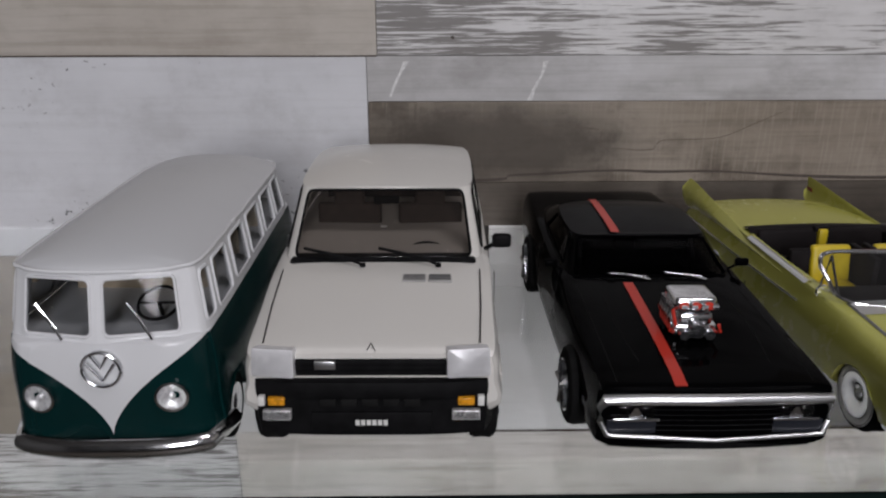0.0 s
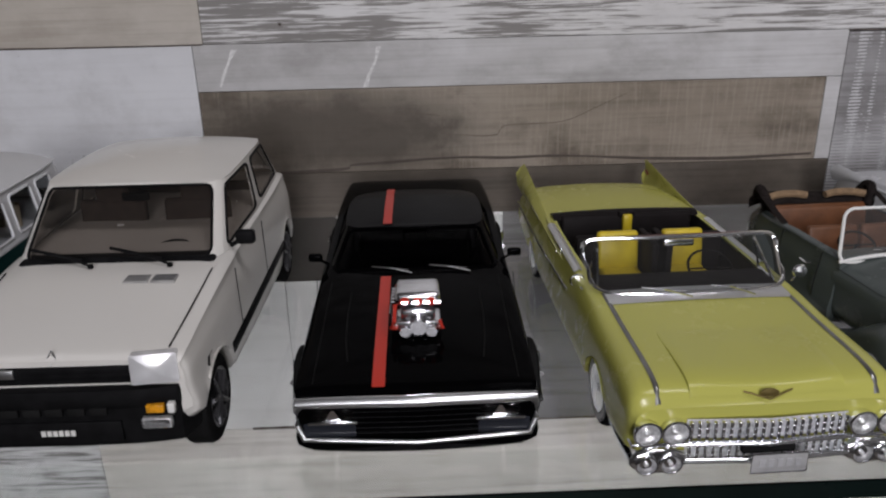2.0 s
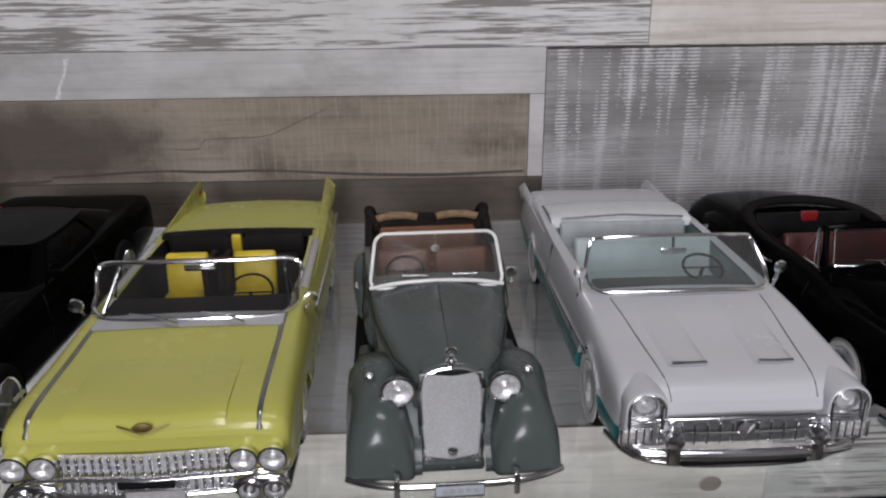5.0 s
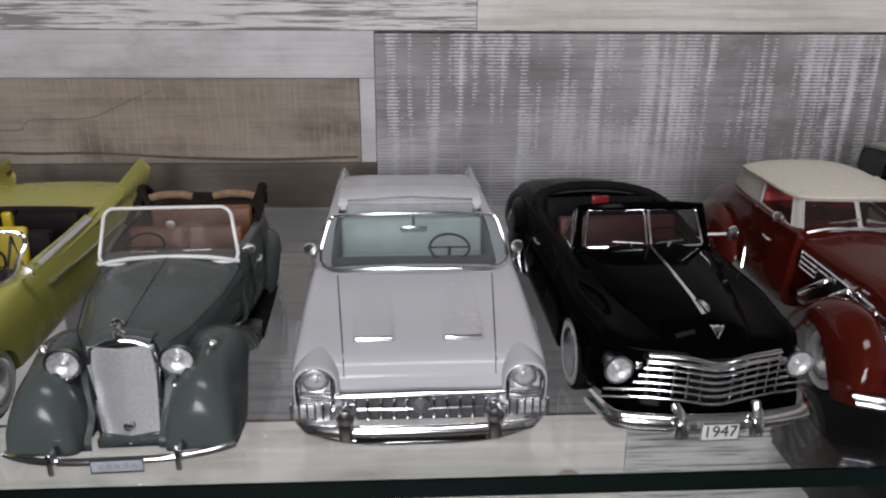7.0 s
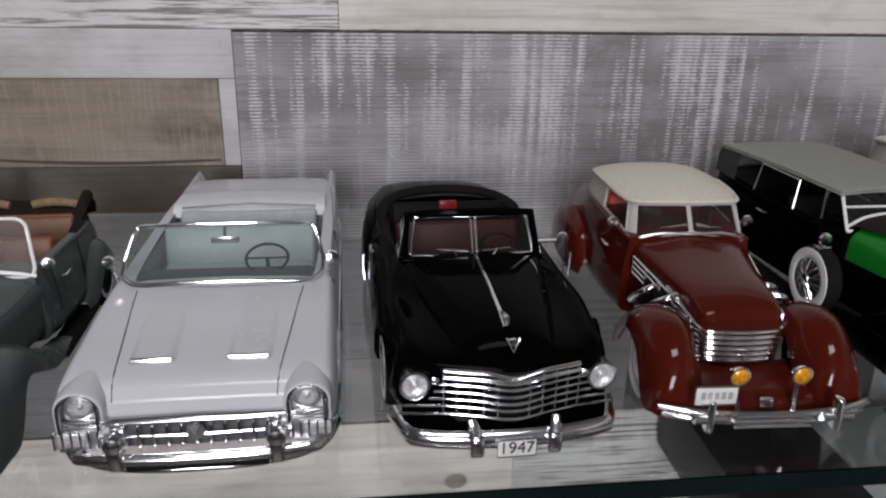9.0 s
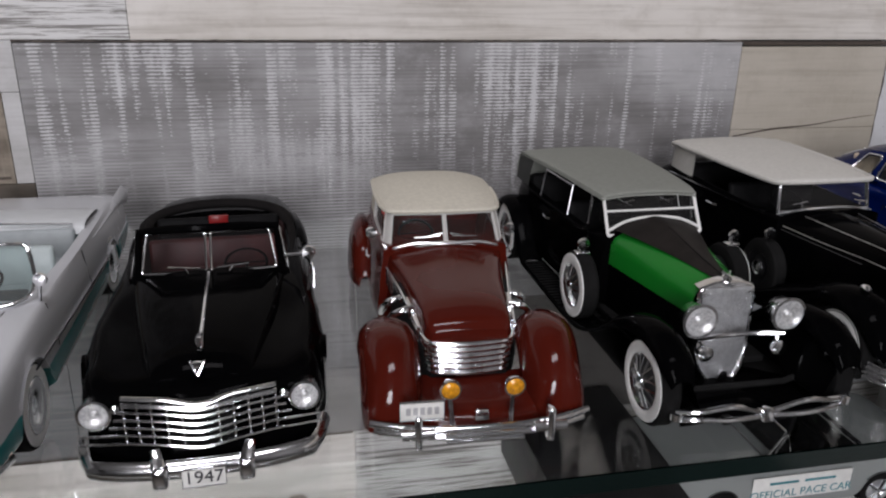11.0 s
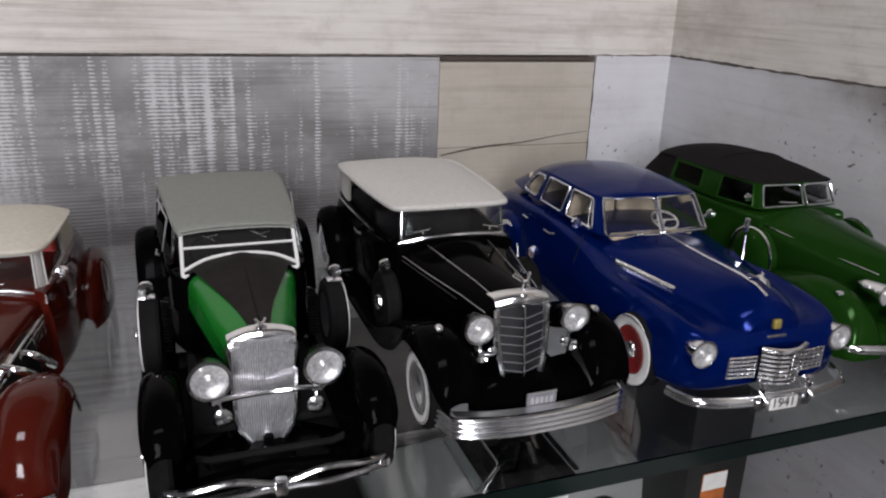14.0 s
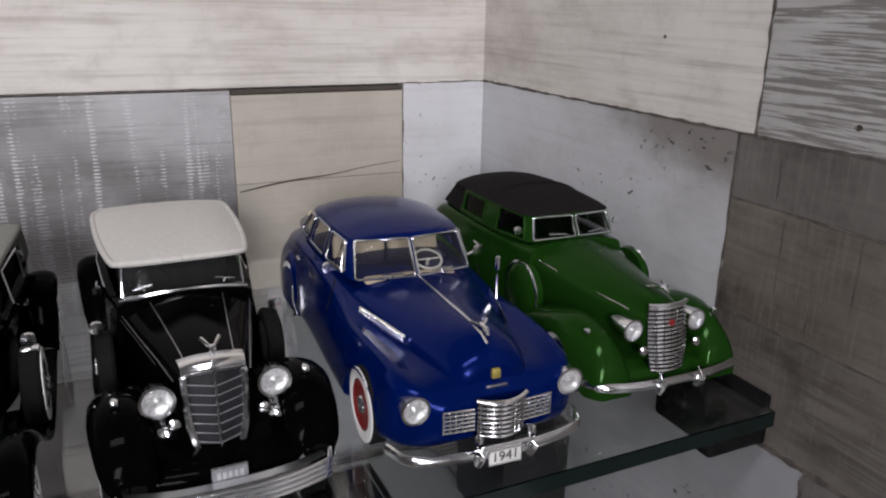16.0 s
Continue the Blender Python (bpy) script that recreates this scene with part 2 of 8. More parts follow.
def board(name, base, dark, light, fine=0.5, stain=0.5, wash=0.0, saw=0.0, bars=0.0, flecks=0.0, seed=0.0, weave=0.0, spot=None, along=0):
    """Printed wood panelling: long soft grain, stains, torn whitewash, saw marks, upright bars of worn paint, black flecks."""
    m, nt, b = nodes(name)

    def over(col, fac, amount, to):
        return mixed(nt, calc(nt, "MULTIPLY", fac, amount), col, to)
    broad = grain(nt, 4.5, (1, 1, 1.8), 4, 0.55, seed)
    long = grain(nt, 24, (0.22, 0.22, 7.0), 8, 0.6, seed + 1.0)
    hair = grain(nt, 120, (0.07, 0.07, 2.2), 5, 0.65, seed + 2.0)
    mottle = grain(nt, 26, (1, 1, 1.2), 8, 0.72, seed + 3.0)
    blotch = grain(nt, 7, (1, 1, 2.0), 7, 0.66, seed + 4.0)
    col = over(base, ramp(nt, broad, 0.35, 0.7), 0.8, light)
    col = over(col, ramp(nt, long, 0.46, 0.74), fine * 0.75, dark)
    col = over(col, ramp(nt, hair, 0.5, 0.75), fine * 0.45, dark)
    col = over(col, ramp(nt, mottle, 0.48, 0.72), 0.18 + stain * 0.25, dark)
    col = over(col, ramp(nt, mottle, 0.50, 0.30), 0.25, light)
    col = over(col, ramp(nt, blotch, 0.50, 0.70), stain, dark)
    if weave:
        w = grain(nt, 420, (1.0, 1.0, 0.06), 2, 0.5, seed + 5.0)
        col = over(col, ramp(nt, w, 0.5, 0.66), weave, light)
    if spot:
        c = nt.nodes.new("ShaderNodeTexCoord")
        sp = nt.nodes.new("ShaderNodeSeparateXYZ")
        nt.links.new(c.outputs["Object"], sp.inputs[0])
        dx = calc(nt, "DIVIDE", calc(nt, "SUBTRACT", sp.outputs[along], spot[0]), spot[2])
        dz = calc(nt, "DIVIDE", calc(nt, "SUBTRACT", sp.outputs[2], spot[1]), spot[3])
        d = calc(nt, "ADD", calc(nt, "ADD", calc(nt, "MULTIPLY", dx, dx), calc(nt, "MULTIPLY", dz, dz)), calc(nt, "MULTIPLY", mottle, 1.6))
        col = over(col, ramp(nt, d, 2.1, 0.9), 0.85, spot[4])
    if saw:
        g = grain(nt, 300, (0.03, 0.03, 1.0), 2, 0.5, seed + 1.3)
        gap = grain(nt, 12, (1.0, 1.0, 3.0), 3, 0.6, seed + 1.7)
        col = over(col, calc(nt, "MULTIPLY", ramp(nt, g, 0.48, 0.60), ramp(nt, gap, 0.35, 0.55)), saw, dark)
    if bars:
        c = nt.nodes.new("ShaderNodeTexCoord")
        sp = nt.nodes.new("ShaderNodeSeparateXYZ")
        nt.links.new(c.outputs["Object"], sp.inputs[0])
        wob = grain(nt, 60, (1.0, 1.0, 0.4), 3, 0.6, seed + 6.6)
        turns = calc(nt, "ADD", calc(nt, "MULTIPLY", sp.outputs[2], 2250.0), calc(nt, "MULTIPLY", wob, 2.6))
        rows = calc(nt, "ADD", calc(nt, "MULTIPLY", calc(nt, "SINE", turns), 0.5), 0.5)
        dim = grain(nt, 14, (1.0, 1.0, 1.6), 4, 0.6, seed + 7.1)
        col = over(col, calc(nt, "MULTIPLY", rows, ramp(nt, dim, 0.40, 0.62)), 0.15, light)
        wide = grain(nt, 17, (1.0, 1.0, 0.05), 2, 0.5, seed + 2.2)
        thin = grain(nt, 105, (1.0, 1.0, 0.030), 2, 0.5, seed + 3.6)
        patch = grain(nt, 26, (1.0, 1.0, 0.6), 4, 0.65, seed + 5.8)
        speck = grain(nt, 420, (1.0, 1.0, 1.0), 2, 0.5, seed + 5.1)
        body = calc(nt, "ADD", calc(nt, "ADD", calc(nt, "MULTIPLY", wide, 0.35), thin), calc(nt, "ADD", calc(nt, "MULTIPLY", rows, 0.20), calc(nt, "ADD", calc(nt, "MULTIPLY", patch, 0.62), calc(nt, "MULTIPLY", speck, 0.25))))
        col = over(col, ramp(nt, body, 1.285, 1.355), bars, light)
        # ruled print lines, deepened towards the bottom to paint in the lower shade
        ruled_shade = calc(nt, "MULTIPLY", ramp(nt, sp.outputs[2], 0.09, 0.01), ramp(nt, rows, 0.35, 0.75))
        col = over(col, ruled_shade, 0.7, dark)
    if wash:
        big = grain(nt, 6, (1, 1, 2.5), 3, 0.5, seed + 5.5)
        tear = grain(nt, 58, (0.30, 0.30, 8.0), 8, 0.66, seed + 6.1)
        fac = ramp(nt, calc(nt, "ADD", tear, calc(nt, "MULTIPLY", big, 0.6)), 0.77, 0.86)
        col = over(col, fac, wash, dark)
    if flecks:
        f = grain(nt, 210, (0.7, 0.7, 1), 3, 0.6, seed + 8.2)
        where = ramp(nt, grain(nt, 9, (1, 1, 1.5), 2, 0.5, seed + 9.9), 0.52, 0.64)
        col = over(col, calc(nt, "MULTIPLY", ramp(nt, f, 0.64, 0.69), where), flecks, (0.03, 0.03, 0.03))
    nt.links.new(col, b.inputs["Base Color"])
    nt.links.new(calc(nt, "ADD", calc(nt, "MULTIPLY", mottle, 0.25), 0.42), b.inputs["Roughness"])
    b.inputs["Specular IOR Level"].default_value = 0.3
    bump(nt, b, long, 0.25, 0.0005)
    return m


CHROME = chrome_like("chrome", (0.90, 0.91, 0.93), 0.14)
SATIN = chrome_like("satin_metal", (0.72, 0.73, 0.74), 0.32)
RUBBER = plain("rubber", (0.010, 0.010, 0.010), 0.75)
BLACKPLASTIC = plain("black_plastic", (0.008, 0.008, 0.0085), 0.5, vary=0.25)
WHITEWALL = plain("whitewall", (0.80, 0.80, 0.78), 0.6, vary=0.05)
WINDOW = glass("model_window", (0.80, 0.82, 0.82), 0.02, 1.13, clear=1, milky=0.02)
SMOKED = glass("smoked_window", (0.30, 0.30, 0.31), 0.02, 1.15, clear=1)
LENS = glass("lamp_lens", (0.95, 0.95, 0.95), 0.04, 1.45, clear=1, flutes=0.15)
AMBER = plain("amber_lens", (0.62, 0.27, 0.015), 0.2, vary=0.3, scale=500)
SHELFGLASS = glass("shelf_glass", (0.92, 0.945, 0.935), 0.0, 1.47)
GLASSEDGE = plain("glass_edge", (0.004, 0.010, 0.009), 0.12, vary=0.2, scale=20, relief=0)
DARK = plain("dark_inside", (0.012, 0.012, 0.012), 0.7)
for soft_black in (RUBBER, BLACKPLASTIC, DARK):
    soft_black.node_tree.nodes["Principled BSDF"].inputs["IOR"].default_value = 1.12
PLATE = plain("plate_white", (0.72, 0.72, 0.69), 0.45, vary=0.06)
INK = plain("ink", (0.03, 0.03, 0.035), 0.5)
WHITEPAINT = paint("white_frame", (0.74, 0.74, 0.72), 0.25, 0.3)

P_BEIGE = board("board_beige", (0.455, 0.42, 0.37), (0.26, 0.225, 0.185), (0.55, 0.52, 0.475), 0.6, 0.3, seed=1.0)
P_STREAK = board("board_streaked", (0.62, 0.615, 0.61), (0.15, 0.14, 0.13), (0.72, 0.72, 0.715), 0.2, 0.06, wash=0.85, seed=2.0)
P_WHITE = board("board_white", (0.56, 0.565, 0.58), (0.36, 0.355, 0.35), (0.68, 0.69, 0.71), 0.22, 0.35, flecks=0.85, seed=3.0)
P_FLECKED = board("board_flecked", (0.50, 0.505, 0.52), (0.30, 0.296, 0.29), (0.60, 0.61, 0.63), 0.22, 0.35, flecks=0.95, seed=3.0, spot=(0.262, 0.150, 0.10, 0.040, (0.17, 0.15, 0.13)), along=1)
# the white flecked board again, its colour dimmed for shade under the shelf
P_FLECKSHADE = board("board_flecked_shaded", (0.30, 0.303, 0.312), (0.19, 0.187, 0.185), (0.38, 0.385, 0.40), 0.22, 0.45, flecks=0.8, seed=3.6)
P_STRIP = board("board_whitened", (0.43, 0.425, 0.42), (0.25, 0.24, 0.23), (0.66, 0.66, 0.67), 0.4, 0.55, saw=0.1, seed=4.0)
# spot: the printed stain, widened and deepened to paint in the hatchback's shadow
P_BROWN = board("board_brown", (0.245, 0.208, 0.165), (0.085, 0.067, 0.05), (0.35, 0.308, 0.255), 0.5, 0.8, saw=0.12, weave=0.30, seed=5.0, spot=(0.095, 0.070, 0.135, 0.044, (0.048, 0.039, 0.030)))
P_DARK = board("board_dark", (0.085, 0.071, 0.056), (0.030, 0.025, 0.02), (0.14, 0.12, 0.10), 0.7, 0.6, seed=6.0)
P_DARKGREY = board("board_dark_grey", (0.075, 0.07, 0.066), (0.03, 0.028, 0.026), (0.12, 0.113, 0.107), 0.3, 0.6, saw=0.2, seed=18.0)
P_VOID = board("board_charred", (0.016, 0.015, 0.014), (0.008, 0.007, 0.007), (0.03, 0.028, 0.026), 0.5, 0.5, seed=6.5)
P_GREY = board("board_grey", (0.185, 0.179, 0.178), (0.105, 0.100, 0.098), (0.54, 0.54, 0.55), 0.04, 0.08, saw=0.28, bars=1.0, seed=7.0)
P_TAN = board("board_tan", (0.42, 0.385, 0.325), (0.27, 0.235, 0.19), (0.52, 0.485, 0.425), 0.4, 0.3, weave=0.12, seed=8.0)
P_PALE = board("board_pale", (0.62, 0.615, 0.60), (0.42, 0.41, 0.39), (0.72, 0.72, 0.71), 0.35, 0.3, seed=9.0)
P_SAWN = board("board_sawn", (0.50, 0.49, 0.47), (0.12, 0.11, 0.10), (0.62, 0.61, 0.6), 0.4, 0.1, saw=0.9, seed=10.0)
P_MOTTLED = board("board_mottled", (0.105, 0.091, 0.076), (0.03, 0.025, 0.02), (0.21, 0.187, 0.16), 0.3, 1.0, saw=0.15, weave=0.25, seed=11.0)
P_LOW = board("board_sandy", (0.62, 0.59, 0.545), (0.30, 0.265, 0.225), (0.74, 0.715, 0.68), 0.7, 0.42, seed=15.0)
# grey saw-lined print without bars, also toned down for shade under the shelf
P_LINEDIM = board("board_lined_dimmed", (0.175, 0.171, 0.171), (0.09, 0.088, 0.087), (0.28, 0.276, 0.276), 0.15, 0.3, saw=0.5, seed=16.0)
P_SMOKY = board("board_smoky", (0.135, 0.127, 0.116), (0.05, 0.046, 0.042), (0.24, 0.227, 0.214), 0.25, 0.95, weave=0.15, seed=13.0)
P_ROUGH = board("board_rough", (0.115, 0.103, 0.088), (0.04, 0.034, 0.028), (0.19, 0.172, 0.154), 0.4, 0.9, saw=0.35, weave=0.3, seed=14.0)
P_WORN = board("board_worn", (0.40, 0.39, 0.38), (0.14, 0.13, 0.12), (0.50, 0.495, 0.485), 0.25, 0.2, wash=0.8, seed=17.0)
CEILING = plain("ceiling_paint", (0.12, 0.115, 0.11), 0.8, vary=0.05, scale=6)
ROOMWALL = plain("room_wall", (0.08, 0.077, 0.074), 0.8, vary=0.05, scale=6)
ROOMFLOOR = plain("room_floor", (0.10, 0.085, 0.07), 0.5, vary=0.2, scale=10)

# ---- the setting ----
WALL_Y, CORNER_X = 0.55, 1.338
wall_back = tagged(part("wall_back", block(-1.7, 1.50, WALL_Y + 0.012, WALL_Y + 0.15, -1.3, 1.4, 0), ROOMWALL), "wall clad with wood-look boards behind the shelf", "wall", kind="structure")
wall_right = tagged(part("wall_right", block(CORNER_X + 0.012, CORNER_X + 0.16, -2.6, WALL_Y + 0.012, -1.3, 1.4, 0), ROOMWALL), "side wall clad with wood-look boards", "wall", kind="structure")
tagged(part("wall_left", block(-1.7, -1.55, -2.6, WALL_Y + 0.012, -1.3, 1.4, 0), ROOMWALL), "plain wall", "wall", kind="structure")
tagged(part("wall_front", join(block(-1.7, -0.15, -2.75, -2.6, -1.3, 1.4, 0), block(0.55, 1.5, -2.75, -2.6, -1.3, 1.4, 0), block(-0.15, 0.55, -2.75, -2.6, -1.3, 0.2, 0), block(-0.15, 0.55, -2.75, -2.6, 1.36, 1.4, 0)), ROOMWALL), "plain wall with a wide window opening", "wall", kind="structure")
tagged(part("floor", block(-1.7, 1.5, -2.75, WALL_Y + 0.15, -1.36, -1.3, 0), ROOMFLOOR), "brown floor of the room", "floor", kind="structure")
tagged(part("ceiling", block(-1.7, 1.5, -2.75, WALL_Y + 0.15, 1.4, 1.46, 0), CEILING), "plain ceiling", "ceiling", kind="structure")


def plank(x0, x1, z0, z1, mat, proud=0.0):
    """A board on the back wall."""
    part("plank", block(x0 + 0.0002, x1 - (0.0002 if x1 < CORNER_X else 0), WALL_Y - proud, WALL_Y + 0.0118, z0 + 0.0002, z1 - 0.0002, 0.0004 if x1 < CORNER_X else 0, 1), mat, wall_back, smooth=False)


def side_plank(y0, y1, z0, z1, mat):
    """A board on the side wall."""
    part("plank", block(CORNER_X, CORNER_X + 0.0118, y0 + 0.0002, y1 - (0.0002 if y1 < WALL_Y else 0), z0 + 0.0002, z1 - 0.0002, 0.0004 if y1 < WALL_Y else 0, 1), mat, wall_right, smooth=False)


TOP = 0.1455
for row in (
    (-1.2, 0.0, TOP, 0.33, P_BEIGE), (0.0, 0.603, TOP, 0.33, P_STREAK), (0.603, CORNER_X, TOP, 0.33, P_LOW),
    (-1.2, -0.009, -0.035, TOP, P_WHITE),
    (-0.009, 0.521, 0.108, TOP, P_STRIP), (0.508, 0.521, 0.038, 0.108, P_STRIP),
    (-0.009, 0.508, 0.038, 0.108, P_BROWN), (-0.009, 0.521, -0.005, 0.038, P_DARK),
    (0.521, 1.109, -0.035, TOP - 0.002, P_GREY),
    (1.109, 1.258, 0.066, TOP - 0.006, P_TAN), (1.109, 1.258, -0.035, 0.066, P_TAN),
    (1.258, CORNER_X, -0.035, TOP, P_WHITE),
):
    plank(*row)
for row in (  # below the shelf, and above the view
    (-1.2, -0.2, -0.22, -0.035, P_BROWN), (-0.2, 0.045, -0.22, -0.035, P_PALE), (0.045, 0.095, -0.068, -0.005, P_VOID), (0.045, 0.24, -0.22, -0.068, P_PALE), (0.095, 0.24, -0.068, -0.005, P_PALE),
    (0.24, 0.521, -0.22, -0.005, P_LINEDIM), (0.521, 0.87, -0.22, -0.035, P_LINEDIM), (0.87, 1.13, -0.092, -0.035, P_LINEDIM), (0.87, 1.13, -0.22, -0.092, P_DARKGREY), (1.13, CORNER_X, -0.22, -0.035, P_FLECKSHADE),
    (-1.2, -0.15, -0.41, -0.22, P_STREAK), (-0.15, 0.762, -0.41, -0.22, P_LOW), (0.762, CORNER_X, -0.41, -0.22, P_SAWN),
    (-1.2, 0.3, -0.6, -0.41, P_BEIGE), (0.3, CORNER_X, -0.6, -0.41, P_PALE),
    (-1.2, 0.4, 0.33, 0.52, P_PALE), (0.4, CORNER_X, 0.33, 0.52, P_TAN),
):
    plank(*row)
for row in (
    (0.227, WALL_Y, TOP, 0.33, P_LOW), (-0.6, 0.227, TOP, 0.33, P_WORN),
    (0.239, WALL_Y, -0.03, TOP, P_FLECKED), (-0.6, 0.239, 0.108, TOP, P_SMOKY), (-0.6, 0.239, 0.040, 0.108, P_MOTTLED), (-0.6, 0.239, -0.03, 0.040, P_ROUGH),
    (-0.6, 0.161, -0.22, -0.03, P_SMOKY), (0.161, WALL_Y, -0.22, -0.03, P_FLECKSHADE), (-0.6, WALL_Y, -0.41, -0.22, P_PALE), (-0.6, WALL_Y, 0.33, 0.52, P_TAN),
):
    side_plank(*row)

# the glass shelf, resting in black clips
shelf = thing("glass_shelf", (0, 0, 0), "clear glass shelf with a dark green polished edge, held in clips", "shelf")
pane_ob = part("glass_plate", block(-0.75, 1.330, 0.1795, 0.5557, -0.010, -0.0003, 0), SHELFGLASS, shelf, smooth=False)
pane_ob.visible_shadow = False
part("front_edge", block(-0.75, 1.330, 0.1788, 0.1793, -0.0095, -0.0008, 0), GLASSEDGE, shelf, "dark green polished front edge", smooth=False)
for y in (0.19,):
    clip = thing("shelf_clip", (CORNER_X, y, 0), "black plastic clip under the corner of the glass shelf", "bracket")
    part("body", join(block(-0.044, -0.0005, -0.002, 0.046, -0.028, -0.0102, 0.003, 3), block(-0.006, -0.0005, -0.002, 0.046, -0.028, 0.004, 0.002)), BLACKPLASTIC, clip)
    part("screw", lathe([(0.0005, -0.0283), (0.005, -0.0283), (0.005, -0.030), (0.001, -0.031)], (-0.03, 0.03, 0), "z", 14), SATIN, clip)


def wall_mark(name, pts, width, mat, label):
    """A thin printed line or scratch on the back wall, through (x, z) points."""
    P = spline([(x, WALL_Y - 0.0003, z) for x, z in pts], 4)
    W = np.interp(np.linspace(0, 1, len(P)), np.linspace(0, 1, len(width)), width)
    rows = [[p + np.array((0, 0, w / 2)), p - np.array((0, 0, w / 2))] for p, w in zip(P, W)] if abs(P[-1][0] - P[0][0]) > abs(P[-1][2] - P[0][2]) else [[p + np.array((w / 2, 0, 0)), p - np.array((w / 2, 0, 0))] for p, w in zip(P, W)]
    part(name, sheet(rows), mat, wall_back, label, smooth=False)


CRACK = plain("crack_dark", (0.07, 0.055, 0.045), 0.8)
HAIRLINE = plain("crack_faint", (0.12, 0.095, 0.075), 0.8)
CHALK = plain("chalk_white", (0.62, 0.62, 0.61), 0.7, vary=0.2, scale=300)
wall_mark("crack", [(0.150, 0.0925), (0.1556, 0.0919), (0.165, 0.0875), (0.187, 0.0840)], (0.00036, 0.00072, 0.00054, 0.00084), HAIRLINE, "dark crack in the brown board")
wall_mark("crack", [(0.1895, 0.0836), (0.1885, 0.0760), (0.1890, 0.0715), (0.1928, 0.0680)], (0.00048, 0.00078, 0.0006, 0.00084), HAIRLINE, "dark crack in the brown board")
wall_mark("crack", [(0.1925, 0.0679), (0.2091, 0.0672), (0.222, 0.0660), (0.2348, 0.0668)], (0.00072, 0.00048, 0.00078, 0.00096), HAIRLINE, "dark crack in the brown board")
wall_mark("crack", [(0.2348, 0.0668), (0.2411, 0.0742), (0.262, 0.0752), (0.2912, 0.0769), (0.318, 0.088), (0.345, 0.100)], (0.00084, 0.00054, 0.00072, 0.0006, 0.00072, 0.0003), HAIRLINE, "dark crack in the brown board")
wall_mark("crack", [(-0.005, 0.037), (0.06, 0.039), (0.1058, 0.041), (0.1124, 0.0442), (0.1447, 0.0456), (0.1769, 0.0475), (0.2091, 0.0481), (0.2414, 0.0469), (0.2922, 0.0471), (0.36, 0.043), (0.43, 0.041), (0.505, 0.043)], (0.0012, 0.003, 0.0016, 0.0024, 0.0016, 0.0026, 0.0016, 0.003, 0.002), CRACK, "dark seam between the brown boards")
wall_mark("crack", [(1.112, 0.060), (1.15, 0.066), (1.19, 0.069), (1.225, 0.074), (1.255, 0.077)], (0.0012, 0.0018, 0.0010, 0.0008, 0.0004), CRACK, "dark crack in the tan board")
wall_mark("dark_edge", [(1.110, 0.1425), (1.18, 0.1425), (1.257, 0.1425)], (0.0034, 0.0028, 0.0034), CRACK, "dark gap over the tan board")
wall_mark("scratch", [(0.127, 0.109), (0.130, 0.118), (0.136, 0.130), (0.139, 0.141)], (0.0045, 0.003, 0.0022, 0.004), CHALK, "white scratch")
wall_mark("scratch", [(0.010, 0.112), (0.014, 0.122), (0.019, 0.132), (0.024, 0.141)], (0.002, 0.003, 0.0022, 0.005), CHALK, "white scratch")
wall_mark("dark_edge", [(-0.35, 0.1455), (-0.2, 0.1458), (-0.05, 0.1452), (0.0, 0.1455)], (0.0012, 0.0016, 0.001, 0.0012), CRACK, "dark gap between boards")
wall_mark("dark_edge", [(0.0, -0.2195), (0.3, -0.2198), (0.76, -0.2195)], (0.003, 0.0026, 0.003), CRACK, "dark gap between boards")
wall_mark("nail_mark", [(0.0618, 0.1610), (0.0622, 0.1585)], (0.0030, 0.0016), CRACK, "small dark mark in the board")
part("nail_mark", lathe([(0.0002, 0.0), (0.0016, 0.0), (0.0014, -0.0004)], (CORNER_X - 0.0002, 0.1655, 0.1589), "x", 10), CRACK, wall_right, "small dark mark in the board")
part("nail_mark", lathe([(0.0002, 0.0), (0.0012, 0.0), (0.0010, -0.0004)], (CORNER_X - 0.0002, 0.3095, 0.195), "x", 10), CRACK, wall_right, "small dark mark in the board")
knot = part("knot", sheet([[(0.705 + r * 1.0 * math.cos(a), WALL_Y - 0.0003 - 0.0002 * (0.012 - r) / 0.012, -0.297 + r * 0.8 * math.sin(a)) for a in np.linspace(0, 2 * math.pi, 20, endpoint=False)] for r in (0.0115, 0.008, 0.0005)], wrap=True), board("knot_wood", (0.24, 0.20, 0.17), (0.06, 0.05, 0.04), (0.34, 0.30, 0.26), 0.8, 0.9, seed=12.0), wall_back, "dark knot in the board", smooth=False)

# the lower glass shelf and what stands on it
LOW = -0.252
lower = thing("glass_shelf", (0, 0, 0), "clear glass shelf below, with model car and boxes", "shelf")
low_ob = part("glass_plate", block(-0.75, 1.330, 0.1795, 0.5557, LOW - 0.008, LOW - 0.0003, 0), SHELFGLASS, lower, smooth=False)
low_ob.visible_shadow = False


# grimy joints between the boards near the corner
SEAM = plain("seam_grime", (0.10, 0.085, 0.075), 0.85, vary=0.4, scale=120)
rng_seam = random.Random(11)


